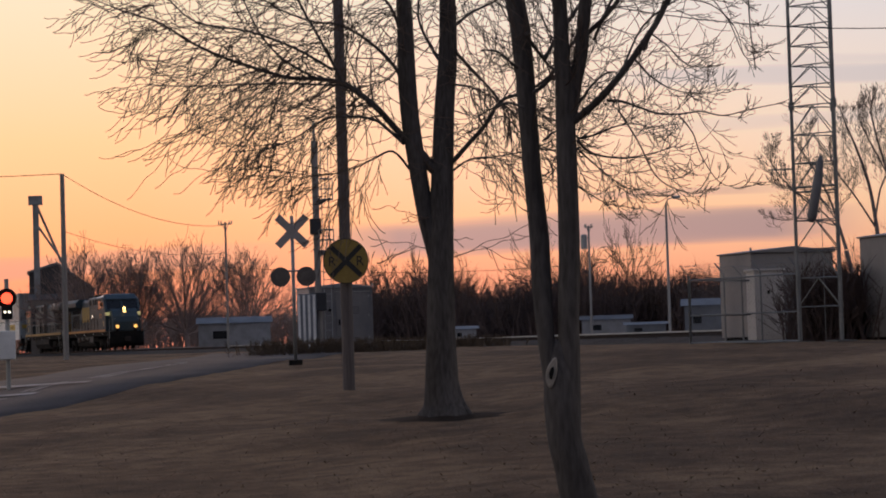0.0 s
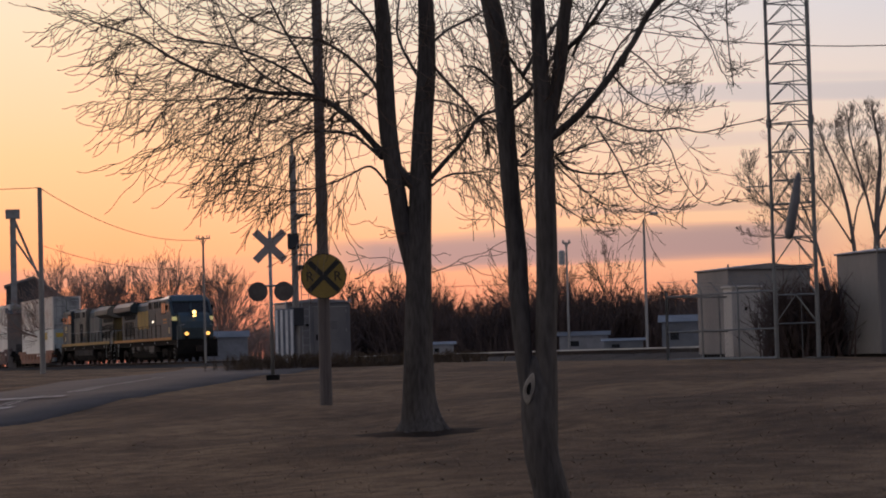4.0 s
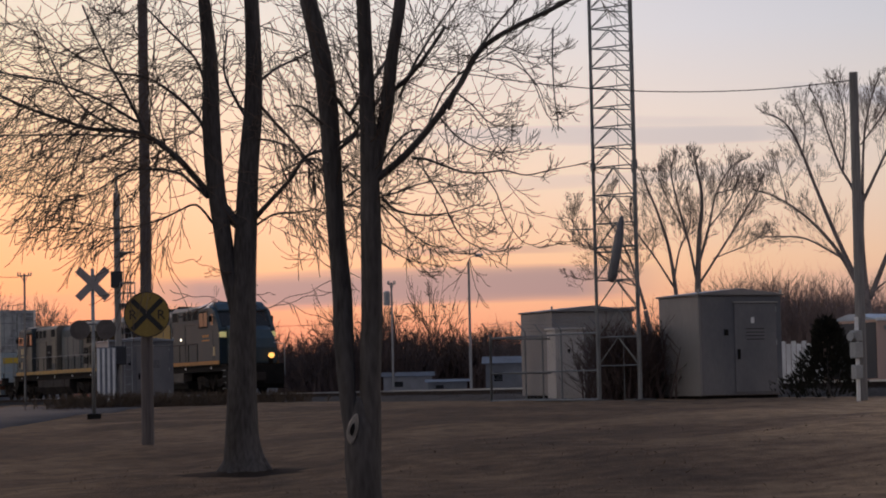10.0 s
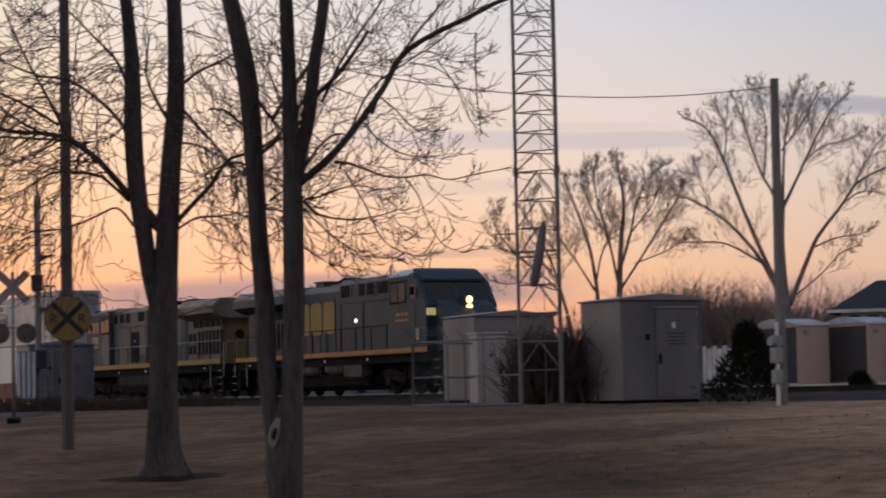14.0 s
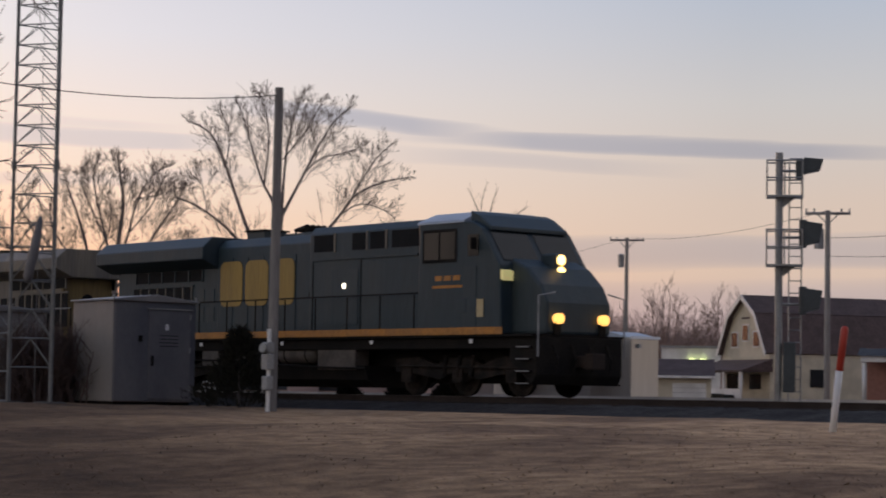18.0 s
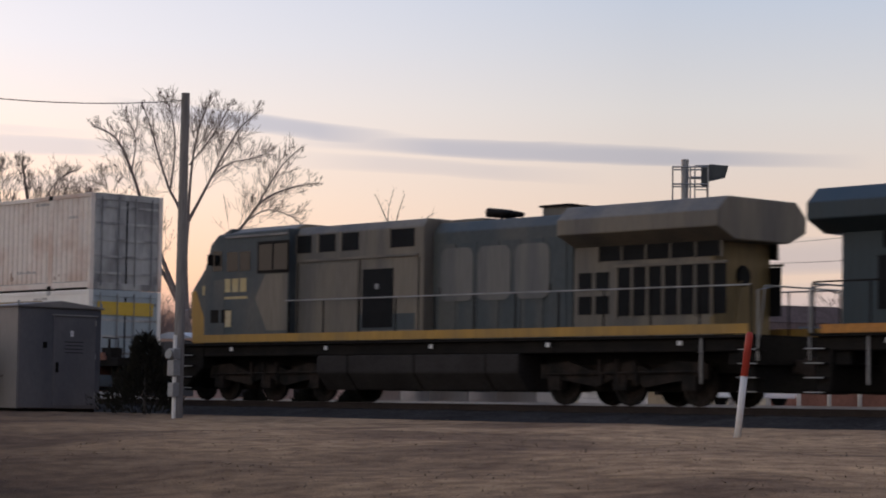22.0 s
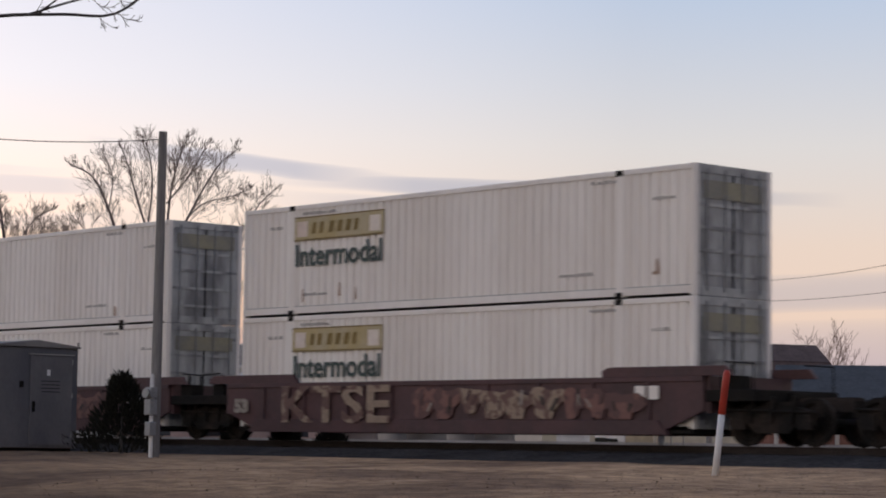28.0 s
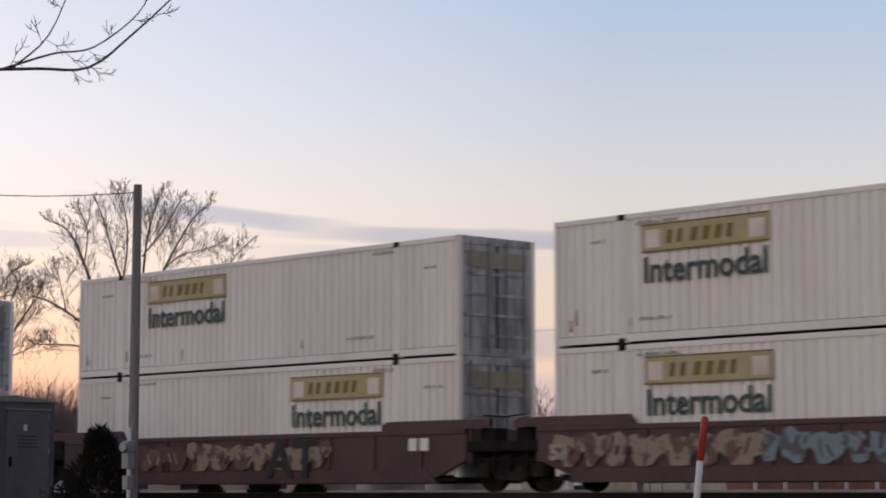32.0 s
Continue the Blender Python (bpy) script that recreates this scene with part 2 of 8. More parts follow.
DOWN = (1.0, 1.0, 0.12)
M = dict(
    bark=material("bark", (0.085, 0.077, 0.075), 0.9, 0, 0.35, 2.5, 26, 0.8, (0.052, 0.046, 0.044), 0.8, (1, 1, 0.2), spec=0.12),
    # paler copies of twig and bark, distance haze mixed into the colour
    fartwig=material("far_twig_hazed", (0.25, 0.195, 0.17), 0.9, 0, 0.2, 0.5, 8, 0.0),
    farbark=material("far_bark_hazed", (0.19, 0.16, 0.15), 0.9, 0, 0.25, 1, 8, 0.1),
    twig=material("twig", (0.12, 0.09, 0.075), 0.85, 0, 0.2, 1, 20, 0.1, spec=0.15),
    scrub=material("scrub", (0.11, 0.078, 0.07), 0.9, 0, 0.25, 0.2, 6, 0.0, (0.05, 0.036, 0.034), 0.7),
    pole=material("pole_wood", (0.27, 0.26, 0.255), 0.85, 0, 0.25, 1.5, 25, 0.4, (0.18, 0.17, 0.165), 0.7, (1, 1, 0.08)),
    galv=material("galvanised_steel", (0.32, 0.33, 0.34), 0.55, 0.6, 0.12, 1.5, 18, 0.08, (0.2, 0.2, 0.2), 0.5),
    tower=material("weathered_galvanised", (0.2, 0.205, 0.21), 0.6, 0.4, 0.15, 1.5, 18, 0.08),
    antenna=material("antenna_grey", (0.16, 0.16, 0.175), 0.5, 0, 0.08, 2, 14, 0.03),
    signpole=material("creosoted_pole_wood", (0.115, 0.098, 0.098), 0.88, 0, 0.25, 1.5, 25, 0.4, (0.075, 0.065, 0.065), 0.7, (1, 1, 0.08)),
    greydisc=material("weathered_grey_paint", (0.12, 0.105, 0.1), 0.7, 0, 0.15, 2, 16, 0.05),
    signalgrey=material("weathered_signal_paint", (0.07, 0.082, 0.09), 0.55, 0.1, 0.12, 1.5, 14, 0.05),
    rust=material("rusty_steel", (0.045, 0.036, 0.033), 0.85, 0.0, 0.25, 2, 25, 0.2, spec=0.1),
    black=material("black_steel", (0.013, 0.0125, 0.0125), 0.75, 0.0, 0.3, 1.5, 20, 0.1, (0.022, 0.019, 0.017), 0.6, spec=0.08),
    truck=material("truck_grime", (0.015, 0.014, 0.0135), 0.85, 0.0, 0.3, 2, 18, 0.25, (0.042, 0.032, 0.027), 0.7, spec=0.1),
    tankgrime=material("fuel_tank_grime", (0.04, 0.037, 0.037), 0.75, 0.0, 0.2, 1, 14, 0.1, (0.022, 0.02, 0.02), 0.6, spec=0.12),
    tread=material("wheel_tread", (0.25, 0.24, 0.23), 0.35, 0.9, 0.1, 3, 25, 0.05),
    blue=material("dark_blue_paint", (0.024, 0.042, 0.054), 0.5, 0, 0.15, 0.9, 14, 0.05, (0.042, 0.055, 0.06), 0.6, DOWN),
    faded=material("faded_blue_grey_paint", (0.178, 0.158, 0.128), 0.6, 0, 0.16, 0.7, 14, 0.06, (0.088, 0.088, 0.088), 0.8, DOWN),
    deepblue=material("blue_paint", (0.03, 0.042, 0.06), 0.5, 0, 0.1, 0.9, 14, 0.05, None, 0.4, DOWN),
    yellow=material("loco_yellow_paint", (0.38, 0.225, 0.05), 0.55, 0, 0.15, 1.2, 16, 0.06, (0.24, 0.16, 0.06), 0.6, DOWN),
    orange=material("sill_orange_paint", (0.45, 0.2, 0.04), 0.55, 0, 0.2, 1.5, 10, 0.05, (0.26, 0.13, 0.05), 0.6),
    roofpale=material("pale_roof_paint", (0.42, 0.46, 0.52), 0.4, 0, 0.06, 1, 14, 0.03),
    window=material("dark_window", (0.012, 0.014, 0.016), 0.12, 0, 0.05, 2, 10, 0.0),
    mesh_=material("dark_louvre", (0.012, 0.013, 0.015), 0.7, 0, 0.2, 2, 30, 0.3, spec=0.1),
    white=material("container_white_paint", (0.86, 0.82, 0.785), 0.5, 0, 0.05, 0.45, 8, 0.04, (0.72, 0.665, 0.62), 0.6, DOWN),
    cleanwhite=material("container_clean_white", (0.86, 0.835, 0.80), 0.5, 0, 0.05, 0.4, 8, 0.02, (0.7, 0.68, 0.65), 0.5, DOWN),
    stained=material("container_rust_stained_white", (0.76, 0.69, 0.63), 0.55, 0, 0.07, 0.9, 9, 0.05, (0.50, 0.32, 0.24), 0.62, (0.55, 1, 0.8), 0.56),
    endgrey=material("container_end_grey", (0.42, 0.43, 0.43), 0.5, 0, 0.12, 1.6, 10, 0.05, (0.13, 0.13, 0.14), 0.75, (1, 1, 0.3), 0.5),
    endblue=material("container_end_pale_blue", (0.36, 0.43, 0.48), 0.5, 0, 0.08, 0.8, 10, 0.04, None, 0.3, DOWN),
    placard=material("placard_yellow", (0.62, 0.42, 0.05), 0.5, 0, 0.06, 0.9, 9, 0.02, (0.45, 0.34, 0.1), 0.5),
    placardold=material("placard_faded_tan", (0.46, 0.37, 0.19), 0.55, 0, 0.1, 0.9, 9, 0.02, (0.46, 0.41, 0.30), 0.6),
    letter=material("letter_green", (0.055, 0.085, 0.08), 0.5, 0, 0.05, 1, 10, 0.0),
    letterfaded=material("faded_letter_green", (0.13, 0.145, 0.135), 0.55, 0, 0.15, 2, 12, 0.0, (0.32, 0.3, 0.27), 0.7, None, 0.54),
    letterbrown=material("letter_brown", (0.22, 0.15, 0.04), 0.5, 0, 0.05, 1, 10, 0.0),
    wellorange=material("well_orange_brown", (0.27, 0.115, 0.072), 0.65, 0, 0.15, 0.8, 12, 0.08, (0.16, 0.078, 0.055), 0.8, (1, 1, 0.5)),
    wellred=material("well_oxide_red", (0.098, 0.052, 0.054), 0.65, 0, 0.15, 0.8, 12, 0.08, (0.062, 0.04, 0.042), 0.7, (1, 1, 0.6)),
    graffiti=material("spray_paint_beige", (0.30, 0.225, 0.17), 0.6, 0, 0.15, 2.5, 12, 0.0, (0.13, 0.07, 0.062), 0.9, None, 0.52, sharp=True),
    graffitired=material("spray_paint_faded_red", (0.20, 0.10, 0.085), 0.6, 0, 0.15, 2.5, 12, 0.0, (0.11, 0.06, 0.058), 0.9, None, 0.5, sharp=True),
    spraypale=material("spray_paint_pale", (0.36, 0.32, 0.28), 0.6, 0, 0.12, 2, 12, 0.0),
    noseblue=material("weathered_nose_blue", (0.052, 0.067, 0.076), 0.6, 0, 0.15, 0.7, 14, 0.05, (0.105, 0.105, 0.098), 0.7, (1, 1, 0.45), 0.53),
    undergrey=material("grimy_grey_paint", (0.11, 0.095, 0.085), 0.7, 0, 0.2, 1.2, 14, 0.08, (0.035, 0.032, 0.03), 0.6),
    graffitiblue=material("spray_paint_blue", (0.19, 0.25, 0.28), 0.6, 0, 0.15, 2.5, 12, 0.0, (0.10, 0.085, 0.09), 0.85, None, 0.53, sharp=True),
    spraydark=material("spray_paint_dark", (0.03, 0.03, 0.03), 0.6, 0, 0.1, 2, 12, 0.0),
    shelter=material("shelter_beige_steel", (0.235, 0.22, 0.215), 0.45, 0.1, 0.06, 0.55, 12, 0.05, (0.135, 0.135, 0.15), 0.7, (1, 1, 0.35), 0.52),
    # darker copy of the shelter steel: shade of the door end, plus grime
    endsteel=material("grimy_shaded_steel", (0.175, 0.17, 0.178), 0.5, 0.1, 0.08, 0.45, 12, 0.05, (0.085, 0.092, 0.11), 0.75, (1, 1, 0.6), 0.5),
    shelter2=material("shelter_grey_steel", (0.36, 0.355, 0.345), 0.5, 0.2, 0.06, 0.8, 12, 0.05, (0.2, 0.2, 0.2), 0.6, DOWN),
    silver=material("shelter_silver_steel", (0.25, 0.265, 0.3), 0.45, 0.3, 0.06, 0.8, 12, 0.04, None, 0.4, DOWN),
    shedtan=material("shed_tan_panel", (0.56, 0.38, 0.31), 0.65, 0, 0.06, 0.8, 12, 0.06, (0.46, 0.32, 0.26), 0.6, DOWN),
    sheddark=material("shed_dark_door", (0.04, 0.042, 0.05), 0.45, 0.1, 0.1, 0.9, 12, 0.06),
    whitetrim=material("white_trim", (0.74, 0.74, 0.74), 0.5, 0, 0.04, 1, 14, 0.03),
    brick=material("pink_brick_wall", (0.33, 0.17, 0.14), 0.85, 0, 0.15, 1, 9, 0.2),
    siding=material("pale_blue_siding", (0.30, 0.35, 0.40), 0.7, 0, 0.05, 1, 20, 0.1),
    creamsiding=material("cream_siding", (0.58, 0.53, 0.42), 0.7, 0, 0.05, 1, 20, 0.1),
    shingle=material("dark_shingles", (0.055, 0.06, 0.068), 0.9, 0, 0.25, 1.5, 8, 0.4),
    brownroof=material("brown_shingles", (0.10, 0.072, 0.07), 0.9, 0, 0.25, 1.5, 8, 0.4),
    asphalt=material("asphalt", (0.078, 0.068, 0.068), 0.9, 0, 0.2, 0.4, 14, 0.3, (0.05, 0.048, 0.047), 0.6, spec=0.15),
    ballast=material("ballast_stone", (0.042, 0.039, 0.038), 0.95, 0, 0.5, 0.8, 9, 0.9, (0.022, 0.02, 0.02), 0.7, spec=0.08),
    concrete=material("pale_concrete", (0.55, 0.53, 0.51), 0.85, 0, 0.1, 0.7, 14, 0.2),
    wornpaint=material("worn_road_paint", (0.3, 0.3, 0.3), 0.8, 0, 0.1, 0.5, 9, 0.05, (0.09, 0.09, 0.09), 0.9, None, 0.47),
    mulch=material("dark_mulch", (0.03, 0.021, 0.016), 0.95, 0, 0.4, 1.5, 12, 0.6, spec=0.05),
    millgrey=material("dark_mill_wall", (0.085, 0.08, 0.082), 0.8, 0, 0.1, 0.3, 4, 0.1),
    millpale=material("pale_mill_wall", (0.24, 0.215, 0.205), 0.8, 0, 0.12, 0.3, 4, 0.1),
    pad=material("dirty_concrete", (0.13, 0.125, 0.12), 0.9, 0, 0.2, 1, 14, 0.2),
    endtan=material("placard_end_tan", (0.3, 0.28, 0.2), 0.55, 0, 0.1, 1.2, 9, 0.02, (0.2, 0.2, 0.19), 0.7),
    # wood colour lightened to stand for haze over the far trees
    hazewood=material("far_wood_hazed", (0.29, 0.215, 0.19), 0.95, 0, 0.2, 0.1, 4, 0.0),
    tie=material("creosoted_tie", (0.04, 0.034, 0.03), 0.9, 0, 0.3, 2, 20, 0.3, spec=0.1),
    signyellow=material("sign_yellow", (0.27, 0.19, 0.05), 0.5, 0, 0.1, 2.2, 16, 0.03, (0.2, 0.14, 0.05), 0.6),
    signback=material("sign_grey_back", (0.32, 0.29, 0.29), 0.55, 0.1, 0.08, 2, 16, 0.03),
    redpaint=material("red_paint", (0.42, 0.05, 0.035), 0.5, 0, 0.08, 2, 16, 0.03),
    ownermark=material("dull_yellow_mark", (0.36, 0.235, 0.06), 0.6, 0, 0.15, 1.2, 16, 0.03, (0.22, 0.155, 0.06), 0.6, DOWN),
    oldmark=material("faded_mark", (0.15, 0.148, 0.14), 0.6, 0, 0.12, 1.6, 14, 0.03, (0.088, 0.096, 0.105), 0.8, DOWN),
    tailband=material("dull_tail_yellow", (0.2, 0.145, 0.06), 0.6, 0, 0.15, 1.2, 16, 0.03, (0.1, 0.08, 0.05), 0.6, DOWN),
    cabinet=material("cream_cabinet_steel", (0.50, 0.47, 0.45), 0.55, 0.0, 0.05, 0.8, 12, 0.03, (0.4, 0.37, 0.35), 0.5, DOWN),
    shedmetal=material("bare_metal_panel", (0.42, 0.40, 0.38), 0.28, 0.85, 0.06, 0.5, 6, 0.05, (0.3, 0.28, 0.27), 0.5, DOWN),
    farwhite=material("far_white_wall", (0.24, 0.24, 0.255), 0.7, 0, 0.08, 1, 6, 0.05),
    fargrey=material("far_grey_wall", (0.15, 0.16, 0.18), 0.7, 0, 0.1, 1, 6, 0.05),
    stencil=material("faded_stencil", (0.42, 0.40, 0.385), 0.6, 0, 0.15, 3, 20, 0.0),
    rustmark=material("rust_scrape", (0.34, 0.22, 0.16), 0.8, 0, 0.2, 4, 20, 0.0, (0.5, 0.42, 0.36), 0.7),
    conifer=material("juniper_needles", (0.026, 0.026, 0.021), 0.9, 0, 0.35, 1, 12, 0.0, spec=0.1),
    stem=material("dry_stem", (0.10, 0.072, 0.05), 0.95, 0, 0.3, 1, 12, 0.0),
    blade=material("dry_grass_blade", (0.17, 0.12, 0.08), 0.95, 0, 0.3, 0.15, 3, 0.0, (0.12, 0.085, 0.06), 0.7),
    scar=material("bare_wood_scar", (0.28, 0.25, 0.22), 0.8, 0, 0.15, 6, 40, 0.2),
    headlight=material("lit_headlight", (1.0, 0.62, 0.2), 0.3, vary=0.02, bump=0.0, other=(1.0, 0.62, 0.2), emit=5.0),
    ditch=material("lit_ditch_light", (1.0, 0.5, 0.12), 0.3, vary=0.02, bump=0.0, other=(1.0, 0.5, 0.12), emit=2.1),
    numlit=material("lit_number_board", (0.8, 0.7, 0.3), 0.4, emit=0.4),
    redlit=material("lit_red_lamp", (1.0, 0.07, 0.03), 0.3, emit=4.0),
    whitelit=material("lit_white_lamp", (1.0, 0.9, 0.7), 0.3, emit=4.0),
    greenlit=material("lit_yard_lamp", (0.8, 0.9, 0.35), 0.3, emit=4.0),
)


# ---------------------------------------------------------------- building tools
class Geo:
    """Vertices and faces of one part."""

    def __init__(self):
        self.v, self.f = [], []

    def box(self, x0, x1, y0, y1, z0, z1):
        n = len(self.v)
        self.v += [(x, y, z) for z in (z0, z1) for x, y in ((x0, y0), (x1, y0), (x1, y1), (x0, y1))]
        self.f += [tuple(n + i for i in q) for q in ((3, 2, 1, 0), (4, 5, 6, 7), (0, 1, 5, 4), (1, 2, 6, 5), (2, 3, 7, 6), (3, 0, 4, 7))]
        return self

    def prism(self, poly, axis, a, b):
        """A polygon pushed along an axis from a to b; the polygon is in the two other axes, in their order."""
        n, k = len(self.v), len(poly)
        for c in (a, b):
            for p, q in poly:
                self.v.append((c, p, q) if axis == "x" else (p, c, q) if axis == "y" else (p, q, c))
        self.f += [tuple(n + i for i in range(k)), tuple(n + k + i for i in reversed(range(k)))]
        self.f += [(n + i, n + (i + 1) % k, n + k + (i + 1) % k, n + k + i) for i in range(k)]
        return self

    def tube(self, pts, radii, sides=8, caps=True):
        n0 = len(self.v)
        pts = [Vector(p) for p in pts]
        if not hasattr(radii, "__len__"):
            radii = [radii] * len(pts)
        side = None
        for i, p in enumerate(pts):
            d = (pts[min(i + 1, len(pts) - 1)] - pts[max(i - 1, 0)]).normalized()
            if side is None:
                side = d.cross((0.31, 0.87, 0.11) if abs(d.z) > 0.6 else (0, 0, 1)).normalized()
            side = (side - d * side.dot(d)).normalized()
            up = d.cross(side)
            for k in range(sides):
                a = 2 * math.pi * k / sides
                self.v.append(tuple(p + (side * math.cos(a) + up * math.sin(a)) * radii[i]))
        for i in range(len(pts) - 1):
            for k in range(sides):
                a, b = n0 + i * sides + k, n0 + i * sides + (k + 1) % sides
                self.f.append((a, b, b + sides, a + sides))
        if caps:
            self.f.append(tuple(n0 + k for k in reversed(range(sides))))
            self.f.append(tuple(len(self.v) - sides + k for k in range(sides)))
        return self

    def bar(self, a, b, r=0.02, sides=6):
        return self.tube([a, b], r, sides)

    def quad(self, *p):
        n = len(self.v)
        self.v += list(p)
        self.f.append(tuple(range(n, n + len(p))))
        return self

    def mesh(self, name, mat, smooth=False):
        me = bpy.data.meshes.new(name)
        me.from_pydata(self.v, [], self.f)
        me.materials.append(mat)
        bm = bmesh.new()
        bm.from_mesh(me)
        bmesh.ops.recalc_face_normals(bm, faces=bm.faces)
        bm.to_mesh(me)
        bm.free()
        if smooth:
            me.polygons.foreach_set("use_smooth", [True] * len(me.polygons))
        return me


def part(name, geo, mat, parent, label="", smooth=False, bevel=0.0):
    ob = new(name, geo.mesh(name, mat, smooth) if isinstance(geo, Geo) else geo)
    ob.parent = parent
    if bevel:
        m = ob.modifiers.new("bevel", "BEVEL")
        m.width, m.segments, m.limit_method = bevel, 2, "ANGLE"
    if label:
        ob["label"] = label
    return ob


def thing(name, label, category, at=None, group="", kind=""):
    ob = new(name)
    if at is not None:
        ob.matrix_basis = at
    return tagged(ob, label, category, group, kind)


def solid(name, geo, mat, label, category, at=None, group="", kind="", smooth=False, bevel=0.0):
    """A thing that is one mesh."""
    ob = part(name, geo, mat, None, "", smooth, bevel)
    if at is not None:
        ob.matrix_basis = at
    return tagged(ob, label, category, group, kind)


def bearing(az, dist):
    return dist * math.cos(radians(az)), dist * math.sin(radians(az))


def height(el, dist):
    return EYE[2] + dist * math.tan(radians(el))


def words(text, size, mat, name, parent, m, label="", bold=0.0):
    """Built-in lettering as a thin mesh."""
    cu = bpy.data.curves.new(name, "FONT")
    cu.body, cu.size, cu.extrude, cu.align_x, cu.resolution_u = text, size, 0.004, "CENTER", 3
    cu.offset = bold
    tmp = bpy.data.objects.new(name, cu)
    scene.collection.objects.link(tmp)
    bpy.context.view_layer.update()
    me = bpy.data.meshes.new_from_object(tmp.evaluated_get(bpy.context.evaluated_depsgraph_get()))
    bpy.data.objects.remove(tmp)
    me.materials.clear()
    me.materials.append(mat)
    ob = part(name, me, mat, parent, label)
    ob.matrix_basis = m
    return ob

# ---------------------------------------------------------------- ground, road, track
RAIL, TRACK_Y = 1.5, 38.27


def ground_z(x, y):
    s = y + 0.18 * abs(x)
    knots = ((-400, -0.2), (6, -0.05), (10.5, 0.0), (17.6, 0.27), (21.4, 0.6), (28, 0.86), (34.7, 1.0), (40, 1.1), (46, 1.12), (9999, 1.12))
    for (a, za), (b, zb) in zip(knots, knots[1:]):
        if s <= b:
            f = (s - a) / (b - a)
            f = f * f * (3 - 2 * f) * 0.35 + f * 0.65
            z = za + (zb - za) * f
            break
    far = min(max((y - 43) / 14, 0), 1)
    z += far * 0.28
    if y < 34:
        z += 0.07 * noise.noise((x * 0.11, (y - 0.9 * x) * 0.05, (y + 0.9 * x) * 0.32)) + 0.10 * noise.noise((x * 0.09, y * 0.16, 3)) + 0.05 * noise.noise((x * 0.4, y * 0.6, 7))
    return z


def grass_material():
    m = bpy.data.materials.new("dry_winter_grass")
    m.use_nodes = True
    N, L = m.node_tree.nodes, m.node_tree.links
    b = N["Principled BSDF"]
    b.inputs["Roughness"].default_value = 0.95
    b.inputs["Specular IOR Level"].default_value = 0.15
    co = N.new("ShaderNodeTexCoord").outputs["Object"]

    def tex(scale, detail=4):
        n = N.new("ShaderNodeTexNoise")
        n.inputs["Scale"].default_value, n.inputs["Detail"].default_value = scale, detail
        L.new(co, n.inputs["Vector"])
        return n.outputs["Fac"]

    def ramp(f, *stops):
        n = N.new("ShaderNodeValToRGB")
        for e, (p, c) in zip(n.color_ramp.elements, stops):
            e.position, e.color = p, (*c, 1)
        L.new(f, n.inputs[0])
        return n.outputs[0]

    def mult(a, c, f=1.0, mode="MULTIPLY"):
        n = N.new("ShaderNodeMix")
        n.data_type, n.blend_type = "RGBA", mode
        n.inputs[0].default_value = f
        L.new(a, n.inputs[6])
        L.new(c, n.inputs[7])
        return n.outputs[2]

    base = ramp(tex(0.22, 5), (0.39, (0.088, 0.058, 0.04)), (0.6, (0.185, 0.127, 0.083)))
    mid = ramp(tex(2.2, 5), (0.35, (0.62, 0.58, 0.55)), (0.65, (1.2, 1.18, 1.1)))
    fine = ramp(tex(26, 3), (0.3, (0.7, 0.68, 0.66)), (0.7, (1.3, 1.28, 1.24)))
    sep = N.new("ShaderNodeSeparateXYZ")
    L.new(co, sep.inputs[0])
    # light that grows towards the railway, painted in as paler lawn colour
    slant, drift = N.new("ShaderNodeMath"), N.new("ShaderNodeMath")
    slant.operation = drift.operation = "MULTIPLY_ADD"
    L.new(sep.outputs[0], slant.inputs[0])
    slant.inputs[1].default_value = 0.5
    L.new(sep.outputs[1], slant.inputs[2])
    L.new(tex(0.07, 3), drift.inputs[0])
    drift.inputs[1].default_value = 6.0
    L.new(slant.outputs[0], drift.inputs[2])
    rng_ = N.new("ShaderNodeMapRange")
    rng_.inputs[1].default_value, rng_.inputs[2].default_value = 5.0, 15.5
    L.new(drift.outputs[0], rng_.inputs[0])
    light_grade = ramp(rng_.outputs[0], (0.0, (0.86, 0.83, 0.8)), (1.0, (2.75, 2.75, 2.68)))
    L.new(mult(mult(mult(base, mid), fine), light_grade), b.inputs["Base Color"])
    bp = N.new("ShaderNodeBump")
    bp.inputs["Strength"].default_value, bp.inputs["Distance"].default_value = 0.8, 0.05
    L.new(tex(30, 4), bp.inputs["Height"])
    L.new(bp.outputs[0], b.inputs["Normal"])
    return m


def graded(lo, hi, fine_lo, fine_hi, step, coarse):
    a = list(np.arange(fine_lo, fine_hi + 1e-6, step))
    left = [fine_lo - (fine_lo - lo) * (i / coarse) ** 3 for i in range(coarse, 0, -1)]
    right = [fine_hi + (hi - fine_hi) * (i / coarse) ** 3 for i in range(1, coarse + 1)]
    return left + a + right


